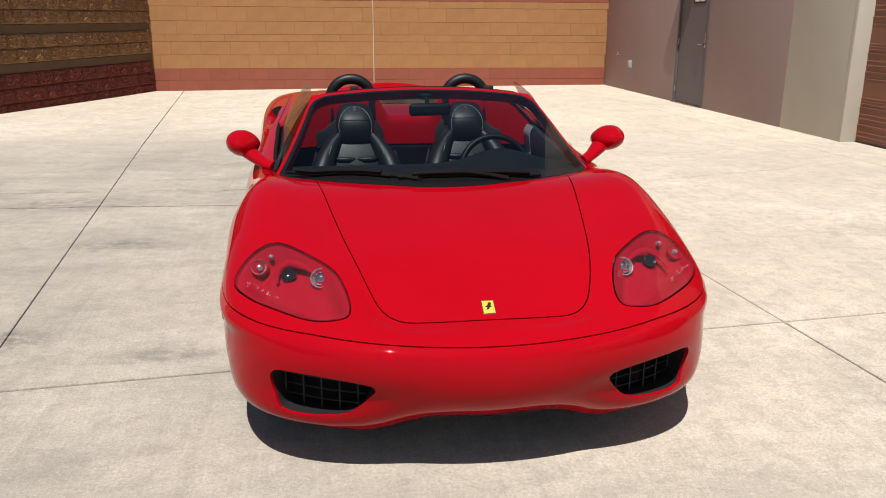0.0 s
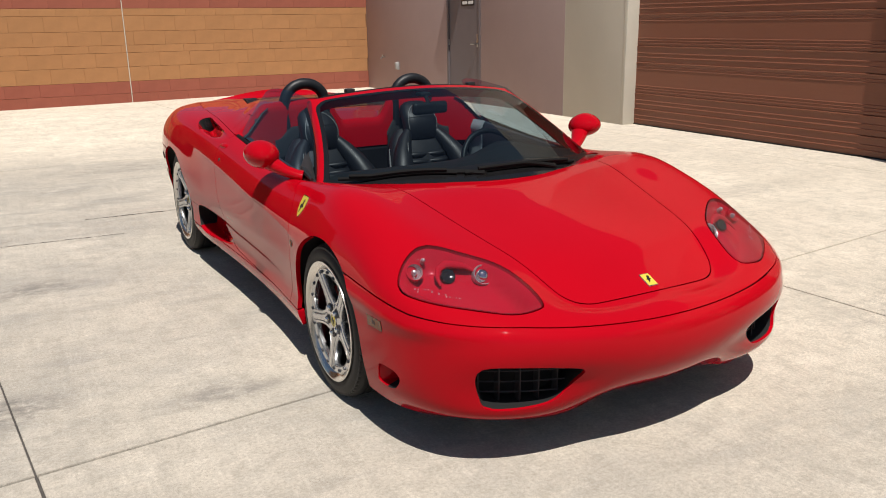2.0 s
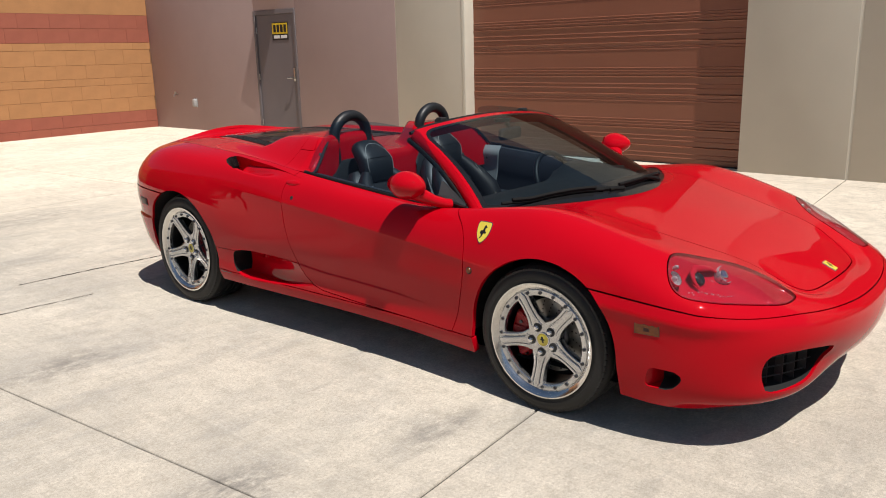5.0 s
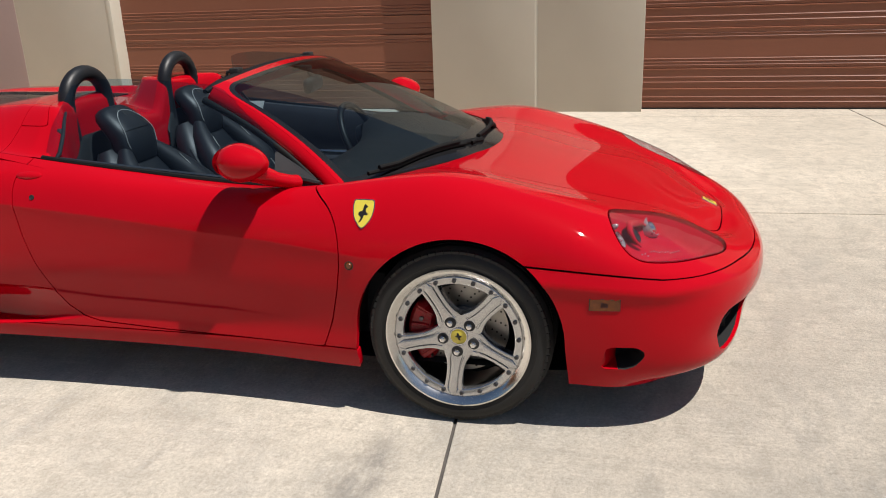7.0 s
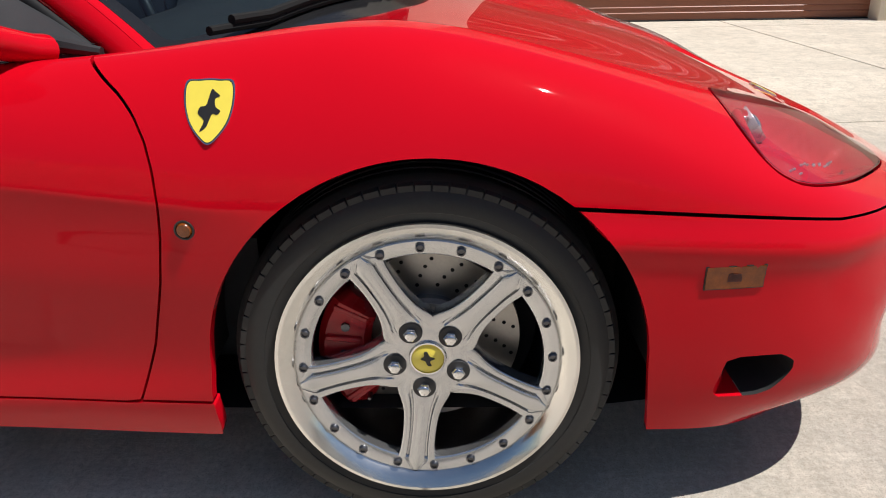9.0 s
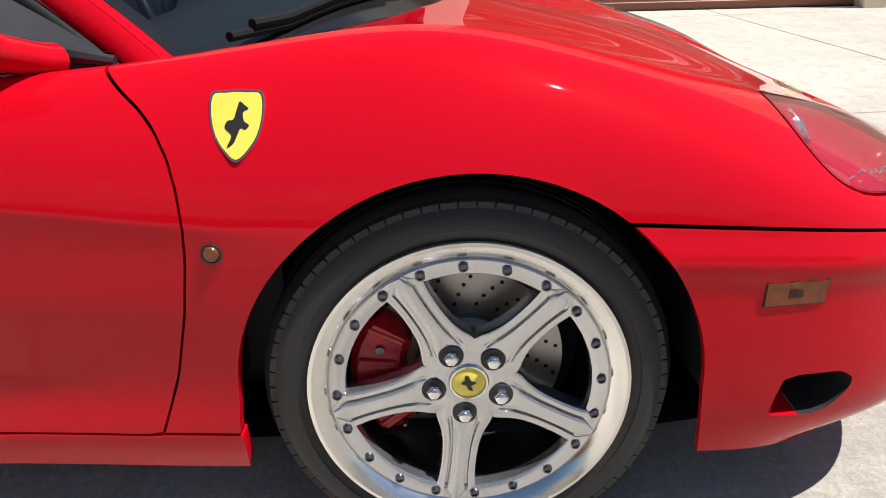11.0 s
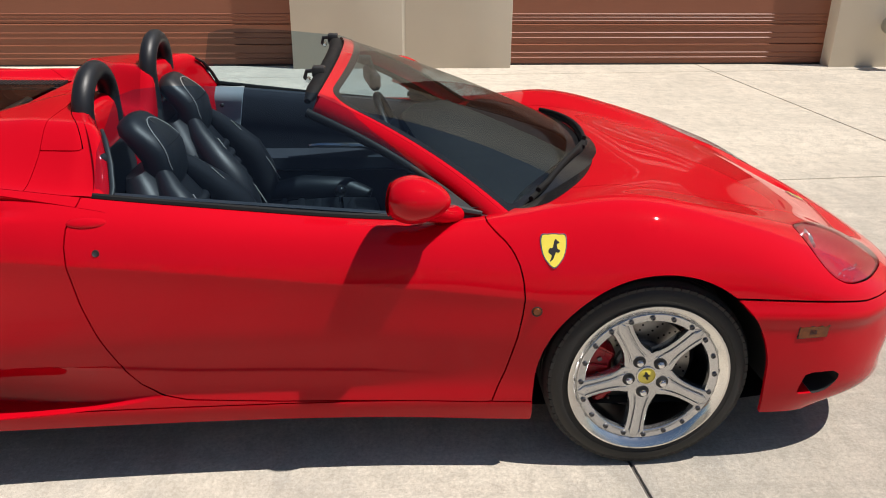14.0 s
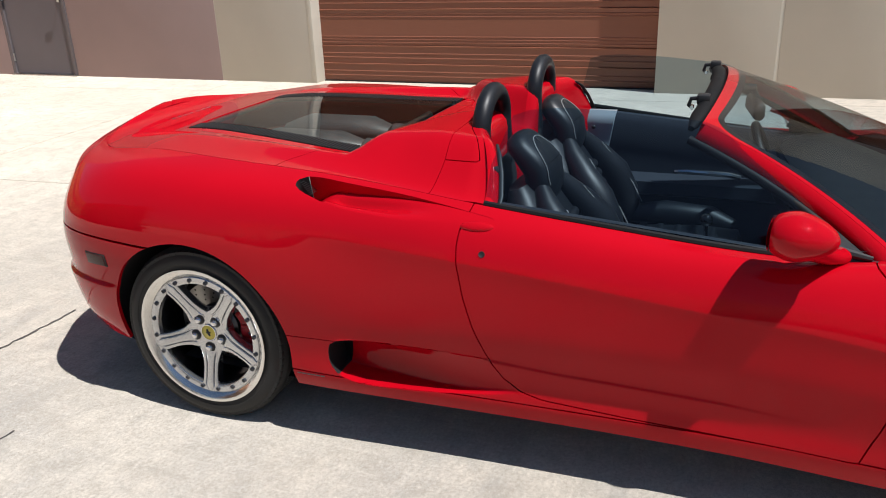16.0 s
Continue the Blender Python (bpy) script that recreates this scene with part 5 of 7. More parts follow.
def build_wheel(yc, zc, r_tyre, half, face, sx, front, xo, rs):
    """One wheel with its tyre, split rim, five spokes and brake. Built for the car's left, outer side towards +x."""
    wheel = new("wheel")
    wheel.parent = car
    flip = Matrix.Translation((sx * face, yc, zc)) @ Matrix.Diagonal((sx, rs, rs, 1))
    turned = Matrix.Rotation(radians(7.0 if front else 2.0), 4, "X")
    R = r_tyre / rs
    def add(name, bm, mat, label="", sharp=40):
        if sx < 0:
            bmesh.ops.reverse_faces(bm, faces=bm.faces)
        spin = turned if name in ("rim_bolt", "spoke", "nut_well_shade", "wheel_nut", "cap_mark") else Matrix()
        return part(name, place(bm, flip @ spin), mat, wheel, label, True, sharp)
    xi = xo - 2 * half
    tread = []
    for k in range(5):
        c = xo - 0.03 - (xo - xi - 0.06) * (k + 0.5) / 5
        wv = (xo - xi - 0.06) / 10
        tread += [(R, c + wv), (R, c + 0.006 - wv + 0.006), (R - 0.007, c - wv + 0.010), (R - 0.007, c - wv + 0.002)]
    prof = [(0.244, xo - 0.016), (0.249, xo - 0.006), (0.262, xo - 0.002), (0.275, xo + 0.002), (0.276, xo + 0.004), (0.288, xo + 0.005), (0.300, xo + 0.001), (R - 0.014, xo - 0.010), (R - 0.006, xo - 0.018), (R - 0.001, xo - 0.028)]
    prof += tread + [(R - 0.001, xi + 0.028), (R - 0.012, xi + 0.012), (0.285, xi), (0.244, xi + 0.02)]
    add("tyre", lathe_bm(prof, 96), RUBBER, "black low-profile tyre")
    nb = 72 if front else 76
    g = bmesh.new()
    for k in range(nb):
        a = 2 * math.pi * k / nb
        blk = box_bm((xo - 0.052, -0.0129, R - 0.020), (xo - 0.0045, 0.0129, R + 0.0006), 0.0012, 1)
        for v in blk.verts:
            if v.co.x > xo - 0.02:
                v.co.z -= 0.0125
        join(g, place(blk, Matrix.Rotation(a, 4, "X")))
    tagged(add("tread", g, RUBBER, "shoulder blocks of the tread"), kind="stuff")
    # split rim: polished outer lip, bolted ring, barrel
    add("rim_lip", lathe_bm([(0.226, xo - 0.012), (0.232, xo - 0.005), (0.243, xo + 0.003), (0.252, xo + 0.008), (0.258, xo + 0.007), (0.2595, xo + 0.002), (0.257, xo - 0.004), (0.246, xo - 0.016)], 96), RIM_LIP, "polished rim lip")
    add("rim_ring", lathe_bm([(0.2265, xo - 0.013), (0.2265, xo - 0.009), (0.224, xo - 0.007), (0.203, xo - 0.009), (0.1995, xo - 0.012), (0.1985, xo - 0.03)], 96), ALLOY, "silver ring of the rim")
    add("barrel", lathe_bm([(0.1985, xo - 0.028), (0.205, xo - 0.06), (0.21, xi + 0.03), (0.235, xi + 0.02)], 64), BOLT, "dark inside of the rim")
    for k in range(20):
        a = 2 * math.pi * (k + 0.5) / 20 - math.pi / 2
        b = lathe_bm([(0.0078, xo - 0.009), (0.0078, xo - 0.0040), (0.0058, xo - 0.0022), (0.0048, xo - 0.0022), (0.0042, xo - 0.0050), (0, xo - 0.0050)], 12)
        add("rim_bolt", place(b, Matrix.Translation((0, 0.2130 * math.cos(a), 0.2130 * math.sin(a)))), BOLT)
    # spokes
    for k in range(5):
        a = -math.pi / 2 + 2 * math.pi * k / 5
        add("spoke", place(spoke_bm(xo), Matrix.Rotation(a, 4, "X")), ALLOY, sharp=28)
    hub = lathe_bm([(0.0, -0.006), (0.031, -0.006), (0.033, -0.002), (0.040, 0.0), (0.070, -0.004), (0.082, -0.012), (0.088, -0.035)], 48)
    add("hub", hub, ALLOY)
    add("cap", lathe_bm([(0.0, 0.002), (0.026, 0.0005), (0.028, -0.001), (0.028, -0.007)], 32), CAP_YELLOW, "yellow centre cap")
    add("cap_ring", lathe_bm([(0.028, -0.004), (0.0285, 0.002), (0.031, 0.002), (0.0325, -0.004)], 32), CHROME)
    mark = plate(rounded([(-.008, -.012), (-.004, -.004), (-.012, .002), (-.003, .005), (.002, .013), (.008, .012), (.007, .004), (.012, -.002), (.004, -.004), (-.001, -.012)], 3), 0.001, 0.0035)
    place(mark, Matrix(((0, 0, 1, 0), (1, 0, 0, 0), (0, 1, 0, 0), (0, 0, 0, 1))))
    add("cap_mark", mark, SIGN_BLACK, "small black emblem")
    for k in range(5):
        a = math.pi / 2 + 2 * math.pi * k / 5 + math.pi
        at = Matrix.Translation((0, 0.058 * math.cos(a), 0.058 * math.sin(a)))
        # flat black disc in place of the shade in each nut's recess
        add("nut_well_shade", place(lathe_bm([(0.0, 0.0024), (0.0190, 0.0024), (0.0202, 0.0014), (0.0208, -0.004)], 28), at), BLACK_TRIM)
        add("wheel_nut", place(lathe_bm([(0.0125, -0.002), (0.0125, 0.009), (0.0100, 0.015), (0.0078, 0.0165), (0, 0.017)], 6), at), CHROME)
    # brake
    disc = lathe_bm([(0.085, -0.075), (0.165, -0.075), (0.165, -0.100), (0.085, -0.100)], 64, closed=True)
    add("brake_disc", disc, DISC, "drilled iron brake disc")
    holes = bmesh.new()
    for k in range(18):
        for j, rr in enumerate((0.105, 0.122, 0.139, 0.154)):
            a = 2 * math.pi * (k + 0.22 * j) / 18
            join(holes, place(lathe_bm([(0.0038, -0.078), (0.0038, -0.0742), (0, -0.0742)], 6), Matrix.Translation((0, rr * math.cos(a), rr * math.sin(a)))))
    tagged(add("drilling", holes, DARK), kind="stuff")
    add("disc_bell", lathe_bm([(0.0, -0.05), (0.075, -0.05), (0.086, -0.06), (0.086, -0.09)], 40), BOLT)
    add("back_plate", lathe_bm([(0.0, -0.125), (0.20, -0.125)], 40), DARK)
    ca = radians(-4) if front else radians(180)
    cal = bmesh.new()
    n = 12
    prev = None
    for k in range(n + 1):
        a = ca - radians(42) + radians(84) * k / n
        e = min(k, n - k) / n
        ro, ri = 0.186 + 0.010 * math.sin(math.pi * k / n), 0.108 - 0.006 * math.sin(math.pi * k / n)
        xf = -0.040 + 0.004 * math.sin(5 * math.pi * k / n)
        if k in (0, n):
            ro, ri, xf = 0.172, 0.130, -0.052
        ring = [cal.verts.new((x, r * math.cos(a), r * math.sin(a))) for r, x in ((ro, -0.09), (ro, xf - 0.012), (ro - 0.012, xf), (ri + 0.012, xf), (ri, xf - 0.012), (ri, -0.09))]
        if prev:
            for j in range(6):
                cal.faces.new((prev[j], prev[(j + 1) % 6], ring[(j + 1) % 6], ring[j]))
        else:
            cal.faces.new(ring)
        prev = ring
    cal.faces.new(prev)
    add("caliper", cal, CALIPER, "red brake caliper")
    for da in (-31, -11, 11, 31):
        add("caliper_rib", place(box_bm((-0.05, 0.118, -0.005), (-0.0345, 0.182, 0.005), 0.002, 1), Matrix.Rotation(ca + radians(da), 4, "X")), CALIPER)
    add("bleed_nipple", place(lathe_bm([(0.005, -0.05), (0.005, -0.03), (0.003, -0.024), (0.0, -0.024)], 8), Matrix.Translation((0, 0.145 * math.cos(ca - radians(38)), 0.145 * math.sin(ca - radians(38))))), BOLT)
    for da in (-20, 0, 20):
        a = ca + radians(da)
        add("caliper_bolt", place(lathe_bm([(0.008, -0.05), (0.008, -0.036), (0.0, -0.034)], 8), Matrix.Translation((0, 0.150 * math.cos(a), 0.150 * math.sin(a)))), BOLT)
    return wheel


def spoke_bm(xo):
    """One fluted spoke along +y from the hub to the ring, outer side towards +x."""
    bm = bmesh.new()
    rows = []
    stations = [(0.030, 0.040, -0.002), (0.055, 0.048, 0.0005), (0.066, 0.0485, 0.002), (0.076, 0.0455, 0.004), (0.086, 0.0405, 0.0065), (0.098, 0.0360, 0.0095), (0.112, 0.0325, 0.0135), (0.126, 0.0308, 0.018), (0.14, 0.0300, 0.0225), (0.155, 0.0298, 0.0277), (0.17, 0.0302, 0.033), (0.182, 0.0312, 0.038), (0.192, 0.0325, 0.042), (0.202, 0.0345, 0.0448), (0.208, 0.0300, 0.0456), (0.214, 0.0215, 0.0466), (0.2235, 0.0125, 0.0488)]
    # half of the section, from the side to the middle: flat shoulder, narrow groove, raised rib; the last number says how far it fades out at the hub
    half = [(1.0, -0.030, 0), (1.0, -0.0045, 0), (0.96, -0.0012, 0), (0.90, 0.0, 0), (0.66, 0.0012, 1), (0.60, 0.0008, 1), (0.54, -0.0056, 1), (0.47, -0.0058, 1), (0.41, 0.0016, 1), (0.33, 0.0030, 1), (0.14, 0.0036, 1)]
    prof = [(-f, d, e) for f, d, e in half] + [(0.0, 0.0036, 1)] + half[::-1]
    for y, w, x in stations:
        x = -0.003 + (x + 0.003) * (xo - 0.0035) / 0.0515
        fl = min(1.0, max(0.0, (y - 0.062) / 0.03)) * min(1.0, max(0.0, (0.228 - y) / 0.012))
        rows.append([bm.verts.new((x + d * (fl if e else 1.0), y, w * f)) for f, d, e in prof])
    for a, b in zip(rows, rows[1:]):
        for j in range(len(prof) - 1):
            bm.faces.new((a[j], a[j + 1], b[j + 1], b[j]))
    return bm


for sx in (-1, 1):
    build_wheel(FRONT_AXLE, 0.3155, 0.316, 0.108, 0.888, sx, True, 0.020, 0.955)
    build_wheel(REAR_AXLE, 0.335, 0.336, 0.130, 0.893, sx, False, 0.036, 1.01)


# ---- rear deck ----
def deck_rise(xm, w, y):
    """Height of the deck above its edge line: fairings behind the seats that run out along the engine window."""
    top = np.interp(y, (0.35, 0.5, 0.75, 1.0, 1.3, 1.7, 2.0), (0.145, 0.132, 0.088, 0.045, 0.018, 0.004, 0.0))
    inner = np.interp(y, (0.35, 0.55, 0.70, 0.80, 1.2, 1.75), (0.14, 0.25, 0.49, 0.625, 0.55, 0.45))
    soft = np.interp(y, (0.35, 0.55, 0.78), (0.10, 0.14, 0.10))
    out = smooth01((w - xm) / np.interp(y, (0.35, 0.6, 1.2), (0.20, 0.24, 0.25)))
    hump = out * smooth01((xm - inner + soft * 0.5) / soft)
    g = xm / max(w, 1e-6)
    crown = (0.008 + 0.016 * smooth01((1.0 - y) / 0.4)) * (1 - g ** 2) * smooth01((2.05 - y) / 0.25)
    return top * hump + crown


def deck_skin():
    rows = np.concatenate([np.linspace(9.6, 10.2, 24, endpoint=False), np.linspace(10.2, 16, 110)])
    B = np.stack([np.interp(rows, LINE_S, LINE_PTS[:, 7, k]) for k in range(3)], axis=1)
    f = np.linspace(-1, 1, 121)
    P = np.zeros((len(rows), len(f), 3))
    for i, (x, y, z) in enumerate(B):
        w = -x - 0.0035 - 0.010 * (1 - smooth01((y - 0.30) / 0.05))
        w = max(w, 0.0)
        P[i, :, 0], P[i, :, 1] = f * w, y
        P[i, :, 2] = z + deck_rise(np.abs(f) * w, w, y)
    return grid_skin(P, rows, f)


def deck_height(x, y):
    sel = LINE_S > 10
    w, z = -np.interp(y, LINE_PTS[sel][:, 7, 1], LINE_PTS[sel][:, 7, 0]), np.interp(y, LINE_PTS[sel][:, 7, 1], LINE_PTS[sel][:, 7, 2])
    return float(z + deck_rise(np.array([min(abs(x), w)]), w, y)[0])


deck = deck_skin()
if deck.N[len(deck.N) // 2][2] < 0:
    deck.N = -deck.N
    deck.polys = [p[::-1] for p in deck.polys]
fairing_y = lambda x: 0.402 - 0.125 * smooth01((np.abs(x) - 0.42) / 0.36)
_, deck = cut(deck, deck.V[:, 1] - fairing_y(deck.V[:, 0]))
WINDOW = filleted([(-.440, .81), (.440, .81), (.275, 1.665), (-.275, 1.665)], .03)
LOUVRE = filleted([(-.540, .785), (.540, .785), (.372, 1.69), (-.372, 1.69)], .03)
pane, deck = split(deck, lambda sk: poly_sdf(sk.V[:, 0], sk.V[:, 1], WINDOW), 0.001)
louvre, deck = split(deck, lambda sk: poly_sdf(sk.V[:, 0], sk.V[:, 1], LOUVRE), 0.0015)
cover, tonneau = split(deck, lambda sk: (0.72 - sk.V[:, 1]) + 0.30 * smooth01((np.abs(sk.V[:, 0]) - 0.45) / 0.3) * 1.0, 0.002)
skin_part("engine_lid", cover, RED, car, "red engine lid with a glass window", 0.02)
fairing, tonneau = split(tonneau, lambda sk: sk.V[:, 1] - 0.442 - 0.20 * np.clip(0.97 - sk.V[:, 2], 0, 0.2) + 0.5 * (np.abs(sk.V[:, 0]) < 0.3), 0.0014)
cap, fairing = split(fairing, lambda sk: np.maximum(0.976 - sk.V[:, 2], fairing_y(sk.V[:, 0]) + 0.022 - sk.V[:, 1]), 0.0014)
for q in halves(cap):
    skin_part("fairing_cap", q, RED, car, "red cap behind the seat", 0.02)
for q in halves(fairing):
    skin_part("fairing_side", q, RED, car, "", 0.02)
for q in halves(tonneau):
    skin_part("tonneau_cover", q, RED, car, "red tonneau fairing behind the seat", 0.02)
skin_part("engine_window", pane, ENGINE_GLASS, car, "tinted glass engine window", 0.004).visible_shadow = False
skin_part("louvre_base", louvre, DARK, car, "", 0.01, -0.012)
for sx in (-1, 1):
    grid = new("engine_louvre")
    grid.parent = car
    grid["label"] = "black louvred strip beside the engine window"
    slat_me = None
    for k in range(58):
        y = 0.81 + 0.86 * k / 57
        x0 = np.interp(y, (0.81, 1.67), (0.443, 0.280))
        if slat_me is None:
            b = box_bm((-0.043, -0.0042, -0.005), (0.043, 0.0042, 0.005), 0.0, 1)
            slat_me = bpy.data.meshes.new("slat")
            b.to_mesh(slat_me)
            b.free()
            slat_me.materials.append(BLACK_TRIM)
        ob = new("slat", slat_me)
        ob.parent = grid
        ob.location = (sx * (x0 + 0.046), y, deck_height(x0 + 0.046, y) - 0.003)
# script on the tail as plain bars
for k in range(7):
    x = -0.14 + 0.042 * k
    part("script_bar", box_bm((x, 1.935, deck_height(x, 1.94) - 0.002), (x + 0.026, 1.947, deck_height(x, 1.94) + 0.0012), 0.0005, 1), ALLOY, car)
# engine below the glass
part("engine_bay", box_bm((-0.62, 0.66, 0.40), (0.62, 1.85, 0.70), 0.02, 2), DARK, car)
for sx in (-1, 1):
    e = tube_bm([(sx * 0.14, 1.0, 0.85), (sx * 0.15, 1.1, 0.86), (sx * 0.15, 1.4, 0.86), (sx * 0.14, 1.52, 0.84)], [0.05, 0.085, 0.085, 0.05], 16, flat=0.7)
    part("intake_plenum", e, ENGINE_GREY, car, "silver intake plenum")
    for k in range(4):
        part("intake_runner", tube_bm([(sx * 0.12, 1.08 + 0.1 * k, 0.84), (sx * 0.26, 1.08 + 0.1 * k, 0.82), (sx * 0.34, 1.08 + 0.1 * k, 0.68)], 0.03, 10), ENGINE_GREY, car)
    part("throttle_body", tube_bm([(sx * 0.14, 0.88, 0.84), (sx * 0.14, 0.99, 0.85)], [0.055, 0.045], 14), ENGINE_GREY, car)
part("bay_brace", tube_bm([(-0.42, 0.93, 0.88), (0.42, 0.93, 0.88)], 0.016, 10), STEEL, car)

# ---- windshield ----
def shield_point(u, v):
    bx, by, bz = 0.712 * u, -1.30 + 0.425 * abs(u) ** 2.1, 0.808 - 0.018 * u * u
    tx, ty, tz = 0.582 * u, -0.375 + 0.045 * u * u, 1.152 - 0.045 * u * u
    k = 4 * v * (1 - v)
    flare = 0.048 * u ** 3 * abs(u) * max(0.0, 1 - v) ** 3
    return (bx + (tx - bx) * v + flare, by + (ty - by) * v - 0.010 * k, bz + (tz - bz) * v + 0.022 * k)


us, vs = np.linspace(-1, 1, 81), np.linspace(0.0, 1, 41)
shield = grid_skin(np.array([[shield_point(u, v) for v in vs] for u in us]), us, vs)
if shield.N[len(shield.N) // 2][2] < 0:
    shield.N = -shield.N
    shield.polys = [p[::-1] for p in shield.polys]
GLASS_EDGE = filleted([(-.986, -.2), (.986, -.2), (.978, .962), (-.978, .962)], [.01, .01, .16, .16], 10)
CLEAR_EDGE = filleted([(-.962, .035), (-.62, .085), (-.3, .125), (0, .14), (.3, .125), (.62, .085), (.962, .035), (.948, .938), (-.948, .938)], [.02, .1, .1, .1, .1, .1, .02, .14, .14], 8)
uv_sdf = lambda sk, o: poly_sdf(sk.A[:, 0], sk.A[:, 1], o) * 0.6
glass, frame_skin = cut(shield, uv_sdf(shield, GLASS_EDGE))
clear, band = cut(glass, uv_sdf(glass, CLEAR_EDGE))
skin_part("windshield_frame", frame_skin, RED, car, "red windshield frame", 0.052)
skin_part("windshield", clear, WINDSHIELD, car, "raked tinted windshield", 0.0, 0.0)
skin_part("windshield_band", band, BLACK_GLOSS, car, "black band round the windshield", 0.004, 0.0005)
# painted outer face of each pillar, and the black seal along it and along the header
for sx in (-1, 1):
    rows = []
    for v in np.linspace(0.0, 0.985, 40):
        p = np.array(shield_point(sx * 1.0, v))
        rows.append([tuple(p + o) for o in ((-sx * 0.003, -0.002, 0.001), (sx * 0.006, 0.004, -0.006), (sx * 0.011, 0.013, -0.019), (sx * 0.012, 0.022, -0.033), (sx * 0.008, 0.028, -0.042))])
    mesh_object("pillar_face", [p for r in rows for p in r], [(5 * a + k, 5 * a + k + 1, 5 * a + k + 6, 5 * a + k + 5) for a in range(len(rows) - 1) for k in range(4)], RED, car, True, "red outer face of the windshield pillar")
    part("pillar_seal", tube_bm([tuple(np.array(shield_point(sx * 1.0, v)) + (sx * 0.004, 0.034, -0.050)) for v in np.linspace(0.06, 1.0, 28)], 0.0145, 14), SEAL_BLACK, car, "black rubber seal on the pillar")
part("header_seal", tube_bm([tuple(np.array(shield_point(u, 1.0)) + (0, 0.030, -0.018)) for u in np.linspace(-1.0, 1.0, 25)], [0.010, 0.019] + [0.026] * 21 + [0.019, 0.010], 14, flat=0.8), SEAL_BLACK, car, "black rubber seal on the header")
for sx in (-1, 1):
    p = np.array(shield_point(sx * 0.62, 1.0))
    latch = new("roof_latch")
    latch.parent = car
    latch["label"] = "black roof latch on the header"
    part("bracket", box_bm(tuple(p + (-0.024, 0.02, -0.014)), tuple(p + (0.024, 0.060, 0.018)), 0.006, 2), BLACK_TRIM, latch)
    part("hook", tube_bm([tuple(p + (0, 0.05, 0.004)), tuple(p + (0, 0.078, 0.002)), tuple(p + (0, 0.084, -0.018)), tuple(p + (0, 0.07, -0.03))], 0.007, 8), BLACK_TRIM, latch)
    part("roller", tube_bm([tuple(p + (-0.018, 0.074, -0.024)), tuple(p + (0.018, 0.074, -0.024))], 0.006, 10), CHROME, latch)


WIPER_BLACK = surface("wiper_rubber", (0.008, 0.008, 0.008), 0.75, var=0.2, scale=20, relief=0, spec=0.2)


# wipers
def shield_height(x, y):
    """Height of the glass, or of the cowl ahead of it."""
    u, v = x / 0.7, 0.0
    for _ in range(12):
        px, py, pz = shield_point(u, v)
        u += (x - px) / 0.7
        v += (y - py) / 0.9
    return max(shield_point(u, max(v, 0.0))[2], 0.812)


def wiper(name, tip, root, pivot, bow=0.0):
    w = new(name)
    w.parent = car
    pts = []
    for f in np.linspace(0, 1, 12):
        x, y = tip[0] + (root[0] - tip[0]) * f, tip[1] + (root[1] - tip[1]) * f - bow * 4 * f * (1 - f)
        pts.append(np.array((x, y, shield_height(x, y))))
    part("blade", tube_bm([tuple(p + (0, -0.003, 0.009)) for p in pts], 0.008, 8), WIPER_BLACK, w, "black rubber blade")
    part("frame", tube_bm([tuple(p + (0, -0.008, 0.022)) for p in pts[1:-1]], 0.0085, 8), WIPER_BLACK, w)
    for f in (2, 4, 7, 9):
        part("claw", tube_bm([tuple(pts[f] + (0, -0.003, 0.009)), tuple(pts[f] + (0, -0.008, 0.023))], 0.007, 6), WIPER_BLACK, w)
    a = np.array((pivot[0], pivot[1], shield_height(*pivot) + 0.006))
    mid = pts[6] + np.array((0, -0.010, 0.022))
    part("arm", tube_bm([tuple(a), tuple(a * 0.5 + mid * 0.5 + (0, -0.003, 0.004)), tuple(mid)], [0.013, 0.010, 0.007], 8), WIPER_BLACK, w)
    part("pivot", tube_bm([tuple(a + (0, 0, -0.02)), tuple(a + (0, 0, 0.004))], 0.012, 12), WIPER_BLACK, w)


wiper("wiper", (-0.700, -0.950), (-0.245, -1.200), (-0.13, -1.242))
wiper("wiper", (0.440, -1.140), (-0.215, -1.216), (0.27, -1.222), 0.052)

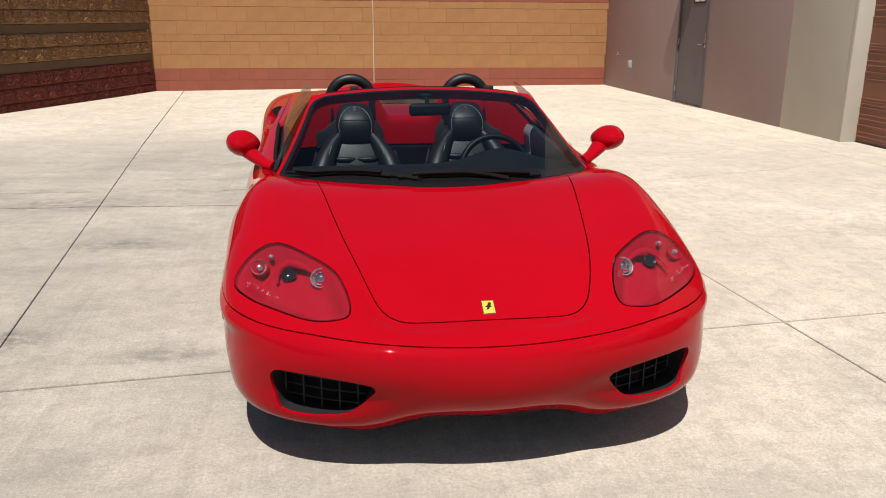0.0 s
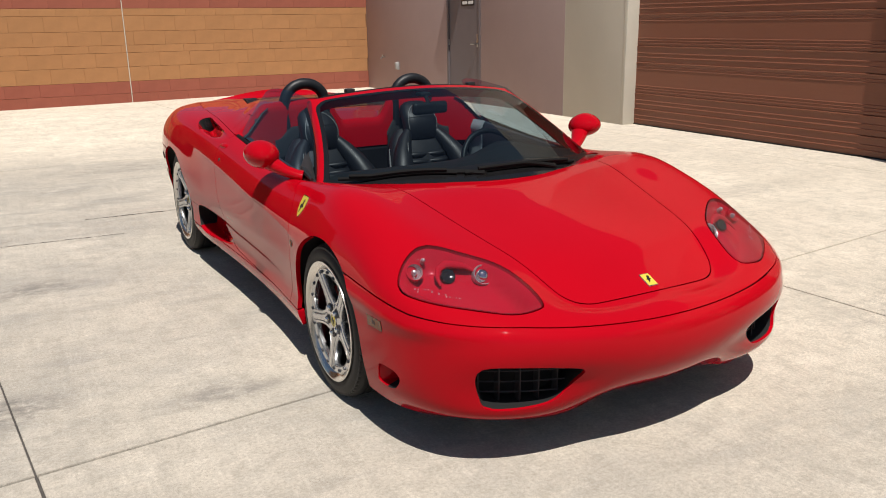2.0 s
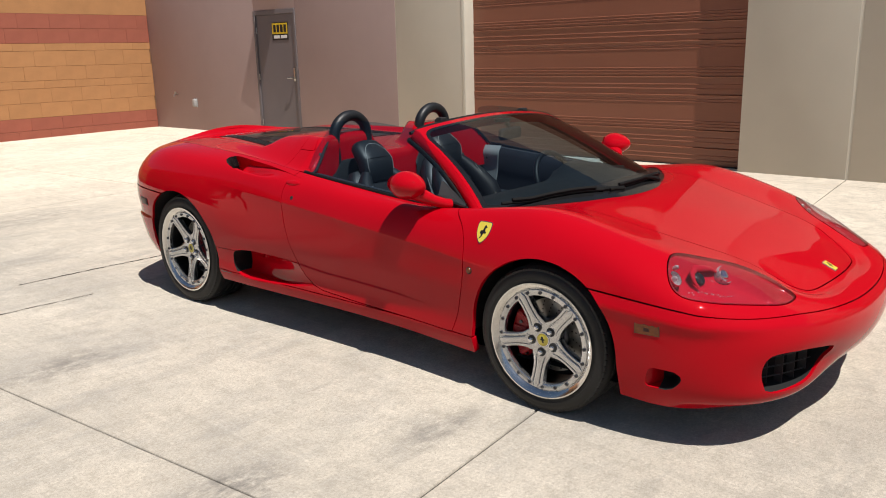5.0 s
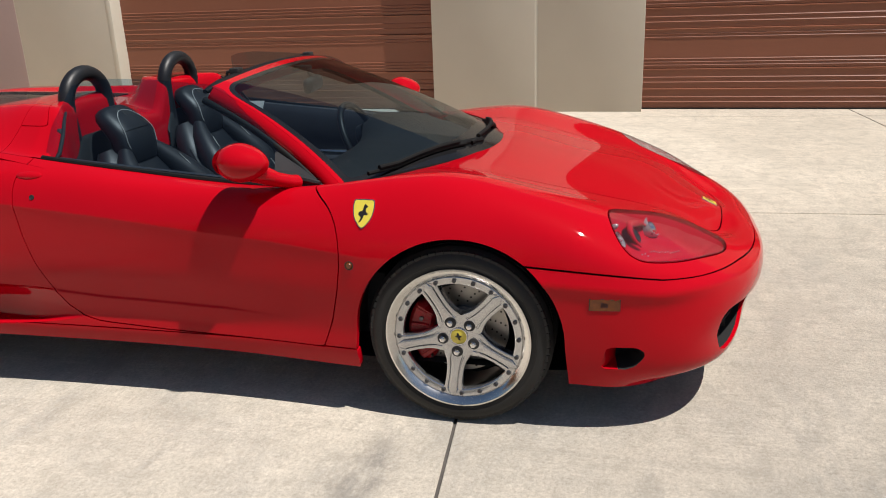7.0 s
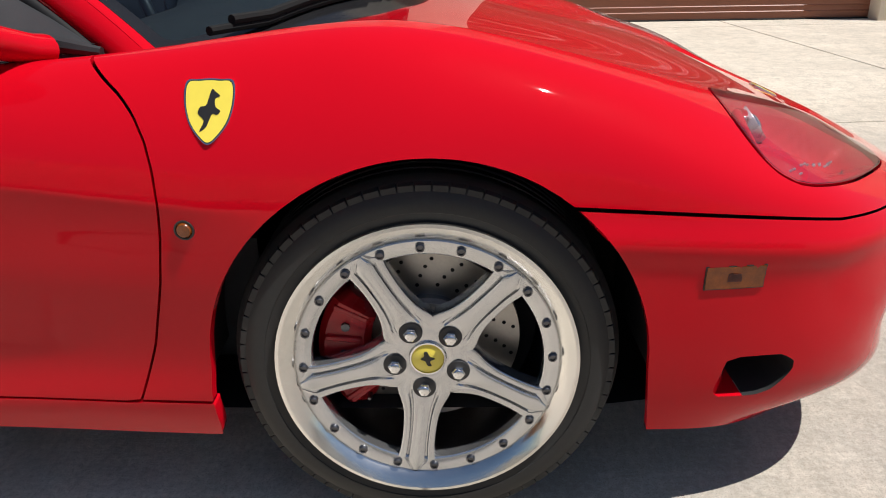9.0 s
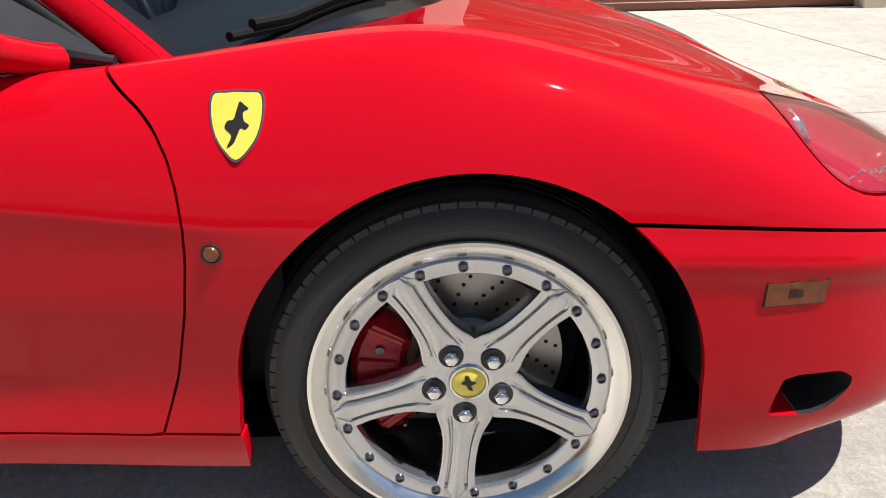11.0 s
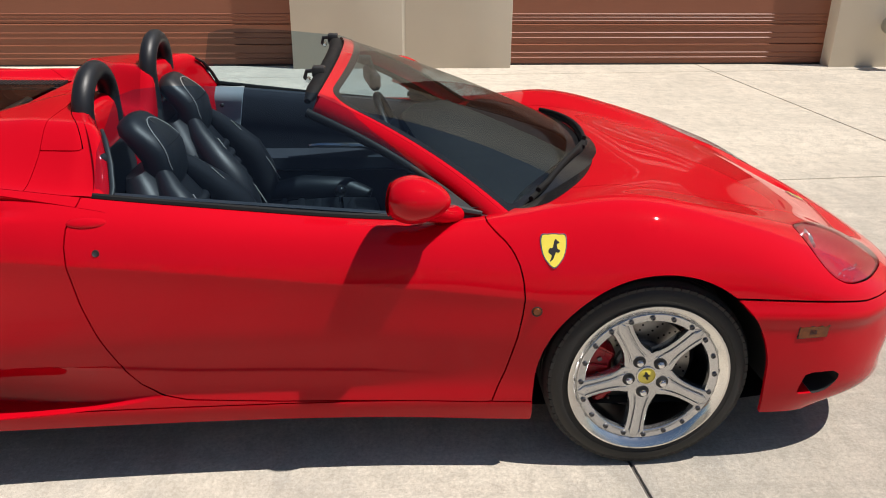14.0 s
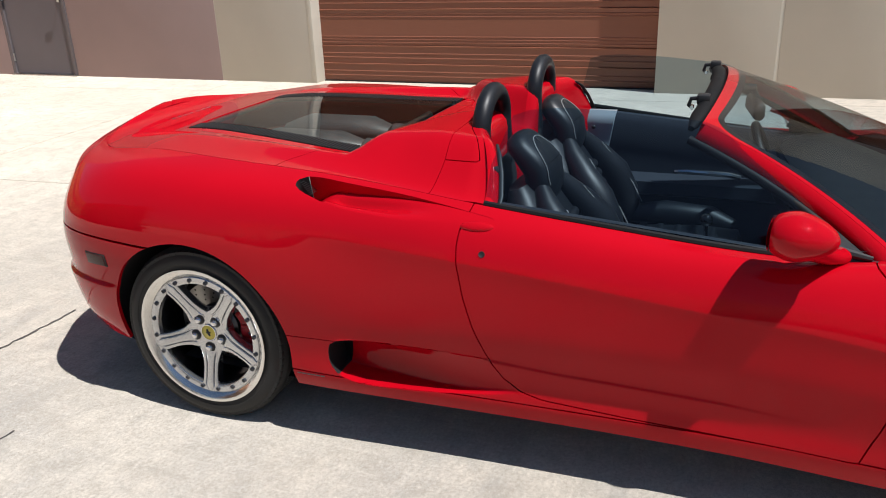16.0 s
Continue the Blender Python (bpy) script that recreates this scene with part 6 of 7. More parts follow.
# side windows, wound up
for sx in (-1, 1):
    P = np.zeros((24, 12, 3))
    for i, q in enumerate(np.linspace(0, 1, 24)):
        yb = -0.80 + 1.075 * q
        xb = np.interp(yb, LINE_PTS[LINE_S > 7][:60, 7, 1], -LINE_PTS[LINE_S > 7][:60, 7, 0]) - 0.022
        zb = np.interp(yb, LINE_PTS[LINE_S > 7][:60, 7, 1], LINE_PTS[LINE_S > 7][:60, 7, 2])
        top = np.interp(yb, (-0.80, -0.36, -0.1, 0.08, 0.18, 0.235, 0.262, 0.275), (0.80, 1.112, 1.135, 1.142, 1.134, 1.115, 1.06, 0.98))
        for j, r in enumerate(np.linspace(0, 1, 12)):
            z = zb + (top - zb) * r
            P[i, j] = (sx * (xb - 0.82 * (z - zb) * (1 - 0.25 * r) + 0.02 * math.sin(math.pi * r) * (top - zb) / 0.3), yb, z)
    sk = grid_skin(P, np.linspace(0, 1, 24), np.linspace(0, 1, 12))
    ob = skin_part("side_window", sk, SIDE_GLASS, car, "clear side window, wound up", 0.0)
    ob.visible_shadow = False
    edge = [tuple(P[i, -1]) for i in range(24)]
    belt = [tuple(P[i, 0] + (sx * 0.012, 0, 0.002)) for i in range(24)]
    part("belt_seal", tube_bm(belt, 0.011, 8), SEAL_BLACK, doors[0 if sx < 0 else 1], "black belt seal")
    # quarter seal behind the window
    part("window_channel", tube_bm([(sx * x, float(fairing_y(x)) - 0.046, deck_height(x, float(fairing_y(x))) - 0.020) for x in (0.785, 0.75, 0.70, 0.65, 0.61)], [0.007, 0.008, 0.008, 0.007, 0.005], 8, flat=0.8), BLACK_TRIM, car)
    part("lock_catch", tube_bm([(sx * 0.672, 0.330, 0.962), (sx * 0.676, 0.302, 0.962), (sx * 0.682, 0.284, 0.960), (sx * 0.684, 0.268, 0.956), (sx * 0.682, 0.256, 0.946)], [0.006, 0.007, 0.012, 0.015, 0.009], 10, flat=0.8), BLACK_TRIM, car, "black roof latch on the fairing")
    # black sail panel between the pillar and the belt
    sail = bmesh.new()
    tri = [(0.768, -0.832, 0.772), (0.776, -0.632, 0.790), (0.724, -0.624, 0.898), (0.738, -0.715, 0.846), (0.754, -0.78, 0.806)]
    for dx in (0.0, -0.012):
        sail.faces.new([sail.verts.new((sx * (x + dx), y, z)) for x, y, z in tri])
    part("sail_panel", sail, SAIL_GREY, doors[0 if sx < 0 else 1], "black sail panel at the mirror")
    # mirror triangle
    part("mirror_panel", tube_bm([(sx * 0.765, -0.80, 0.80), (sx * 0.755, -0.70, 0.815), (sx * 0.745, -0.62, 0.83)], [0.008, 0.016, 0.01], 8), BLACK_TRIM, doors[0 if sx < 0 else 1])


# ---- door mirrors ----
def build_mirror(sx):
    m = new("door_mirror")
    m.parent = car
    m["label"] = "egg-shaped red door mirror on a short stalk"
    b = bmesh.new()
    bmesh.ops.create_uvsphere(b, u_segments=28, v_segments=18, radius=1.0)
    for v in b.verts:
        x, y, z = v.co
        taper = 1.0 - 0.18 * max(0.0, -y)
        yy = y * (0.100 if y < 0 else 0.085)
        if yy > 0.055:
            yy = 0.055 + (yy - 0.055) * 0.15
        v.co = Vector((x * (0.082 if sx < 0 else 0.088) * taper, yy, z * 0.065 * taper))
    tilt = Matrix.Translation((0.950 if sx > 0 else -0.926, -0.598, 0.902)) @ Matrix.Rotation(sx * 0.22, 4, "Z") @ Matrix.Rotation(sx * -0.18, 4, "Y")
    part("shell", place(b, tilt), RED, m)
    g = lathe_bm([(0, 0.0), (1.0, 0.0)], 32)
    for v in g.verts:
        v.co = Vector((v.co.y * 0.071, 0.060, v.co.z * 0.047))
    part("mirror_glass", place(g, tilt), MIRROR, m, "mirror glass")
    stalk = tube_bm([(sx * 0.775, -0.716, 0.806), (sx * 0.80, -0.704, 0.811), (sx * 0.84, -0.674, 0.828), (sx * 0.88, -0.64, 0.855), (sx * 0.92, -0.60, 0.88)], [0.034, 0.034, 0.036, 0.045, 0.052], 16, flat=0.72)
    part("stalk", stalk, RED, m)


build_mirror(-1)
build_mirror(1)


# ---- cockpit ----
def sheet(name, pts, material, parent, label="", thick=0.012):
    """A flat or folded panel from a run of edge points given as rows."""
    rows = [list(map(Vector, r)) for r in pts]
    bm = bmesh.new()
    g = [[bm.verts.new(p) for p in r] for r in rows]
    for a, b in zip(g, g[1:]):
        for j in range(len(a) - 1):
            bm.faces.new((a[j], a[j + 1], b[j + 1], b[j]))
    return part(name, bm, material, parent, label)


sheet("cabin_floor", [[(-0.76, -1.25, 0.24), (-0.76, 0.5, 0.24)], [(0.76, -1.25, 0.24), (0.76, 0.5, 0.24)]], CARPET, car)
sheet("firewall", [[(-0.80, -1.02, 0.24), (0.80, -1.02, 0.24)], [(-0.74, -1.06, 0.66), (0.74, -1.06, 0.66)]], CARPET, car)
for i, sx in enumerate((-1, 1)):
    # inner door card: leather above, pocket and armrest
    rows = []
    for y in np.linspace(-1.0, 0.42, 16):
        zb = np.interp(y, (-1.0, -0.6, -0.1, 0.3, 0.42), (0.785, 0.795, 0.838, 0.874, 0.88))
        rows.append([(sx * 0.765, y, zb + 0.002), (sx * 0.735, y, zb), (sx * 0.715, y, zb - 0.04), (sx * 0.735, y, zb - 0.15), (sx * 0.735, y, 0.58), (sx * 0.66, y, 0.555), (sx * 0.66, y, 0.50), (sx * 0.73, y, 0.47), (sx * 0.735, y, 0.24)])
    sheet("door_card", rows, DOOR_LEATHER, doors[i], "black leather door lining with an armrest")
    part("door_pull", tube_bm([(sx * 0.665, -0.45, 0.60), (sx * 0.645, -0.40, 0.615), (sx * 0.645, -0.22, 0.62), (sx * 0.665, -0.17, 0.61)], 0.012, 8), ALLOY, doors[i])
# trim panel and stud behind the driver's door lining, its lit patch painted pale
rows = []
for z in np.linspace(0.872, 0.610, 12):
    x = np.interp(z, (0.58, 0.72, 0.83, 0.87, 0.874), (0.735, 0.735, 0.715, 0.735, 0.738)) - 0.008
    ya = np.interp(z, (0.61, 0.64, 0.75, 0.88), (0.165, 0.155, 0.135, 0.112))
    rows.append([(x + 0.006, ya + 0.0005, z)] + [(x - 0.003 * math.sin(math.pi * f), ya + (0.30 - ya) * f, z) for f in np.linspace(0.02, 1, 8)])
sheet("quarter_trim", rows, TRIM_LIT, car, "trim panel with a small stud, its lit patch painted pale grey")
part("trim_stud", place(lathe_bm([(0, 0.004), (0.005, 0.004), (0.008, 0.002), (0.010, 0.0)], 16), Matrix.Translation((0.708, 0.218, 0.790)) @ Matrix.Rotation(math.pi, 4, "Z")), BLACK_TRIM, car)
# dashboard
rows = []
for x in np.linspace(-0.74, 0.74, 33):
    u = x / 0.74
    yf = -1.24 + 0.40 * abs(u) ** 2.1
    nac = math.exp(-((x - 0.36) / 0.19) ** 2)
    rows.append([(x, yf, 0.775), (x, min(yf + 0.10, -0.80), 0.80), (x, -0.80, 0.812 + 0.055 * nac), (x, -0.70 + 0.06 * nac, 0.80 + 0.065 * nac), (x, -0.655 + 0.07 * nac, 0.775 + 0.05 * nac), (x, -0.66, 0.72), (x, -0.70, 0.60), (x, -0.72, 0.48), (x, -0.9, 0.42)])
sheet("dashboard", rows, LEATHER_SOFT, car, "black leather dashboard with a hooded binnacle")
for sx in (-0.45, -0.06, 0.06, 0.66):
    part("air_vent", place(lathe_bm([(0.0, 0.004), (0.030, 0.004), (0.036, 0.010), (0.040, 0.0)], 20), Matrix.Translation((sx, -0.652, 0.735)) @ Matrix.Rotation(math.pi / 2, 4, "Z")), BLACK_GLOSS, car)
part("centre_tunnel", box_bm((-0.115, -0.80, 0.24), (0.115, 0.42, 0.50), 0.03, 3), LEATHER_SOFT, car, "black leather centre tunnel")
part("gear_gate", box_bm((-0.04, -0.42, 0.498), (0.04, -0.27, 0.506), 0.003, 2), ALLOY, car)
part("gear_lever", tube_bm([(0, -0.35, 0.50), (0, -0.345, 0.60)], 0.008, 8), CHROME, car)
kb = bmesh.new()
bmesh.ops.create_uvsphere(kb, u_segments=14, v_segments=10, radius=0.024)
part("gear_knob", place(kb, Matrix.Translation((0, -0.345, 0.615))), BLACK_GLOSS, car)
# rear bulkhead: black below, red fairings above
rows = []
for x in np.linspace(-0.786, 0.786, 97):
    yf = float(fairing_y(x))
    zt = deck_height(x, yf)
    rows.append([(x, yf - 0.042, 0.74), (x, yf - 0.044, zt - 0.06), (x, yf - 0.040, zt - 0.03), (x, yf - 0.028, zt - 0.009), (x, yf - 0.014, zt - 0.001), (x, yf, zt)])
sheet("rear_fairing", rows, RED, car, "red fairing behind the seats")
sheet("bulkhead", [[(-0.78, 0.37, 0.24), (0.78, 0.37, 0.24)], [(-0.78, 0.355, 0.72), (0.78, 0.355, 0.72)], [(-0.78, 0.40, 0.76), (0.78, 0.40, 0.76)]], CARPET, car, "black carpeted rear bulkhead")
# dark sheets behind the seat backs, standing in for shade on the red fairing
for sx in (-1, 1):
    rows = []
    for x in np.linspace(0.16, 0.575, 24):
        yf = float(fairing_y(x))
        zt = deck_height(x, yf) - 0.15 - 0.06 * smooth01((x - 0.45) / 0.1)
        rows.append([(sx * x, yf - 0.052, 0.73), (sx * x, yf - 0.054, zt - 0.02), (sx * x, yf - 0.046, zt)])
    sheet("seat_shade_sheet", rows, LEATHER_SOFT, car, "dark sheet standing in for the shade behind the seat")
part("wind_stop", box_bm((-0.17, 0.36, 0.79), (0.17, 0.375, 0.80), 0.003, 2), BLACK_TRIM, car)
# roll hoops
for sx in (-1, 1):
    cx = sx * 0.355
    path = [(cx - 0.125, 0.376, 0.86), (cx - 0.125, 0.380, 0.94), (cx - 0.125, 0.382, 0.995)]
    for k in range(15):
        a = math.pi - math.pi * k / 14
        path.append((cx + 0.125 * math.cos(a), 0.383 - 0.004 * math.sin(a), 1.025 + 0.114 * math.sin(a)))
    path += [(cx + 0.125, 0.382, 0.995), (cx + 0.125, 0.380, 0.94), (cx + 0.125, 0.376, 0.86)]
    part("roll_hoop", tube_bm(path, 0.0315, 20), LEATHER, car, "black leather-covered roll hoop")


def blob_loft(sections, n=20, power=2.6):
    """A cushion through upright sections: centre, half width, half depth, direction of depth."""
    bm = bmesh.new()
    rings = []
    for c, hw, hd, dirv in sections:
        c, dv = Vector(c), Vector(dirv).normalized()
        ring = []
        for k in range(n):
            a = 2 * math.pi * k / n
            ca, sa = math.cos(a), math.sin(a)
            px = math.copysign(abs(ca) ** (2 / power), ca) * hw
            pd = math.copysign(abs(sa) ** (2 / power), sa) * hd
            ring.append(bm.verts.new(c + Vector((px, 0, 0)) + dv * pd))
        rings.append(ring)
    for a, b in zip(rings, rings[1:]):
        for k in range(n):
            bm.faces.new((a[k], a[(k + 1) % n], b[(k + 1) % n], b[k]))
    bm.faces.new(rings[0][::-1])
    bm.faces.new(rings[-1])
    return bm


def build_seat(cx, back):
    seat = new("seat")
    seat.parent = car
    seat["label"] = "black leather bucket seat with an integral headrest"
    dz = Vector((0, -0.94, 0.34))
    # back: reclined shell from hip to shoulder
    secs = []
    for f, hw, hd in ((0.0, 0.21, 0.05), (0.1, 0.24, 0.07), (0.3, 0.25, 0.07), (0.5, 0.25, 0.082), (0.68, 0.235, 0.082), (0.82, 0.205, 0.075), (0.93, 0.172, 0.064), (1.0, 0.14, 0.045)):
        secs.append(((cx, 0.03 + 0.235 * f, 0.36 + 0.47 * f), hw, hd, dz))
    part("backrest", blob_loft(secs), LEATHER, seat)
    for s in (-1, 1):
        path = [(cx + s * 0.212, -0.045, 0.43), (cx + s * 0.220, -0.010, 0.54), (cx + s * 0.208, 0.035, 0.63), (cx + s * 0.178, 0.095, 0.705), (cx + s * 0.130, 0.155, 0.78), (cx + s * 0.09, 0.185, 0.83)]
        part("side_bolster", tube_bm(path, [0.050, 0.066, 0.068, 0.056, 0.042, 0.026], 18, flat=1.0), LEATHER, seat)
        part("thigh_bolster", tube_bm([(cx + s * 0.215, -0.50, 0.405), (cx + s * 0.225, -0.40, 0.435), (cx + s * 0.225, -0.2, 0.445), (cx + s * 0.21, -0.05, 0.43)], [0.03, 0.052, 0.055, 0.04], 14), LEATHER, seat)
        part("stitching", tube_bm([(cx + s * 0.185, -0.10, 0.50), (cx + s * 0.186, -0.055, 0.585), (cx + s * 0.178, 0.012, 0.68), (cx + s * 0.145, 0.085, 0.775)], 0.0022, 5), STITCH, seat)
        part("shell_edge", tube_bm([(cx + s * 0.252, -0.42, 0.40), (cx + s * 0.268, -0.15, 0.42), (cx + s * 0.268, 0.0, 0.50), (cx + s * 0.262, 0.09, 0.62), (cx + s * 0.235, 0.16, 0.73)], [0.008, 0.014, 0.016, 0.014, 0.006], 8), LEATHER, seat)
    # ribbed inserts
    for k in range(5):
        f = 0.30 + 0.088 * k
        y, z = 0.03 + 0.235 * f - 0.070, 0.36 + 0.47 * f + 0.023
        for s in (-1, 1):
            part("back_rib", tube_bm([(cx + s * 0.008, y, z), (cx + s * 0.045, y - 0.008, z - 0.002), (cx + s * 0.10, y - 0.006, z), (cx + s * 0.135, y + 0.004, z + 0.003)], [0.010, 0.018, 0.018, 0.010], 10, flat=1.0), LEATHER, seat)
    cush = blob_loft([((cx, -0.54, 0.33), 0.20, 0.045, (0, 0, 1)), ((cx, -0.52, 0.355), 0.225, 0.07, (0, 0, 1)), ((cx, -0.35, 0.36), 0.23, 0.07, (0, 0, 1)), ((cx, -0.1, 0.345), 0.225, 0.065, (0, 0, 1)), ((cx, 0.06, 0.34), 0.20, 0.05, (0, 0, 1))])
    part("seat_cushion", cush, LEATHER, seat)
    for k in range(5):
        y = -0.42 + 0.075 * k
        part("seat_rib", tube_bm([(cx - 0.13, y, 0.415), (cx, y, 0.420), (cx + 0.13, y, 0.415)], [0.016, 0.026, 0.016], 10, flat=0.6), LEATHER, seat)
    part("seat_base", box_bm((cx - 0.20, -0.48, 0.24), (cx + 0.20, 0.05, 0.32), 0.03, 2), BLACK_TRIM, seat)
    # headrest
    lean = lambda f: 0.055 * float(smooth01((f - 0.45) / 0.55)) - 0.010 * float(smooth01(f / 0.5) * (1 - smooth01((f - 0.55) / 0.35)))
    hs = []
    for f, hw, hd in ((0.0, 0.104, 0.040), (0.08, 0.110, 0.052), (0.25, 0.114, 0.060), (0.5, 0.114, 0.060), (0.7, 0.110, 0.056), (0.84, 0.100, 0.050), (0.93, 0.084, 0.041), (0.98, 0.062, 0.028), (1.0, 0.036, 0.014)):
        hs.append(((cx, 0.186 + 0.05 * f + lean(f), 0.768 + 0.23 * f), hw, hd, (0, -0.94, 0.34)))
    part("headrest", blob_loft(hs, 28, 2.7), LEATHER, seat)
    loop = []
    fs = (0.0, 0.08, 0.25, 0.5, 0.7, 0.84, 0.93, 0.98, 1.0)
    for k in range(25):
        a = math.pi * (1.12 - 1.24 * k / 24)
        f = 0.42 + 0.46 * math.sin(a)
        hw = float(np.interp(f, fs, (0.104, 0.110, 0.114, 0.114, 0.110, 0.100, 0.084, 0.062, 0.036)))
        hd = float(np.interp(f, fs, (0.040, 0.052, 0.060, 0.060, 0.056, 0.050, 0.041, 0.028, 0.014)))
        q = 0.86 * abs(math.cos(a)) ** 0.8
        d = hd * (1 - q ** 2.7) ** (1 / 2.7) + 0.0005
        loop.append((cx + hw * q * math.copysign(1, math.cos(a)), 0.186 + 0.05 * f + lean(f) - 0.94 * d, 0.768 + 0.23 * f + 0.34 * d))
    part("headrest_stitching", tube_bm(loop, 0.0018, 5), STITCH, seat)
    seam = []
    for k in range(13):
        q = -0.97 + 1.94 * k / 12
        d = 0.058 * (1 - abs(q) ** 2.7) ** (1 / 2.7) + 0.001
        seam.append((cx + 0.112 * q, 0.186 + 0.05 * 0.56 + lean(0.56) - 0.94 * d, 0.768 + 0.23 * 0.56 + 0.34 * d))
    part("headrest_seam", tube_bm(seam, 0.0013, 5), SEAL_BLACK, seat)
    seat.location = (0, back, 0)
    part("headrest_mark", place(box_bm((-0.011, -0.003, -0.014), (0.011, 0.003, 0.014), 0.001, 1), Matrix.Translation((cx, 0.186 + 0.041 + lean(0.82) - 0.94 * 0.050, 0.768 + 0.23 * 0.82 + 0.34 * 0.050)) @ Matrix.Rotation(radians(-45), 4, "X")), BLACK_TRIM, seat, "small embossed emblem")


build_seat(-0.342, 0.0)
build_seat(0.342, 0.055)
# steering wheel
steer = new("steering_wheel")
steer.parent = car
aim = Matrix.Translation((0.36, -0.56, 0.735)) @ Matrix.Rotation(radians(-24), 4, "X")
ring = [(0.183 * math.cos(2 * math.pi * k / 40), 0, 0.183 * math.sin(2 * math.pi * k / 40)) for k in range(40)]
part("rim", place(tube_bm(ring, 0.016, 10, closed=True), aim), LEATHER, steer, "black leather rim")
for a in (200, 340, 270):
    a = radians(a)
    part("spoke", place(tube_bm([(0.04 * math.cos(a), -0.02, 0.04 * math.sin(a)), (0.178 * math.cos(a), 0, 0.178 * math.sin(a))], [0.022, 0.012], 8, flat=0.5), aim), LEATHER, steer)
part("boss", place(lathe_bm([(0.0, 0.012), (0.05, 0.008), (0.07, -0.008), (0.07, -0.04)], 28), aim @ Matrix.Rotation(math.pi / 2, 4, "Z")), LEATHER, steer)
part("column", tube_bm([(0.36, -0.60, 0.72), (0.36, -0.86, 0.62)], 0.04, 12), BLACK_TRIM, steer)
# rear-view mirror and visors
rv = new("interior_mirror")
rv.parent = car
part("shell", place(box_bm((-0.11, -0.020, -0.032), (0.11, 0.020, 0.032), 0.0195, 5), Matrix.Translation((0.02, -0.475, 1.045)) @ Matrix.Rotation(0.15, 4, "Z")), BLACK_TRIM, rv)
part("stem", tube_bm([(0.01, -0.485, 1.06), (0.0, -0.46, 1.12)], 0.011, 8), BLACK_TRIM, rv)
part("foot", box_bm((-0.03, -0.475, 1.105), (0.03, -0.405, 1.125), 0.008, 2), BLACK_TRIM, rv)


# ---- badges and small fittings ----
def on_side(y, z, sx, sk_v=None):
    """The point and outward direction of the flank at a length and height."""
    best = None
    for src in SIDE_SKINS:
        ok = (src.V[:, 0] * sx > 0.5)
        d = np.where(ok, (src.V[:, 1] - y) ** 2 + (src.V[:, 2] - z) ** 2, 9)
        i = int(np.argmin(d))
        if best is None or d[i] < best[0]:
            best = (d[i], src.V[i], src.N[i])
    n = Vector(best[2])
    p = Vector(best[1])
    # slide within the tangent plane to the asked place
    p = p + Vector((0, y - p.y, z - p.z)) - Vector((1, 0, 0)) * ((Vector((0, y - p.y, z - p.z)).dot(n)) / n.x)
    return p, n


SIDE_SKINS = [wings, quarters, lower_quarter, bumper, tail, door_skin]


def side_frame(y, z, sx):
    p, n = on_side(y, z, sx)
    up = (Vector((0, 0, 1)) - n * n.z).normalized()
    side = up.cross(n)
    return Matrix(((side.x, up.x, n.x, p.x), (side.y, up.y, n.y, p.y), (side.z, up.z, n.z, p.z), (0, 0, 0, 1)))


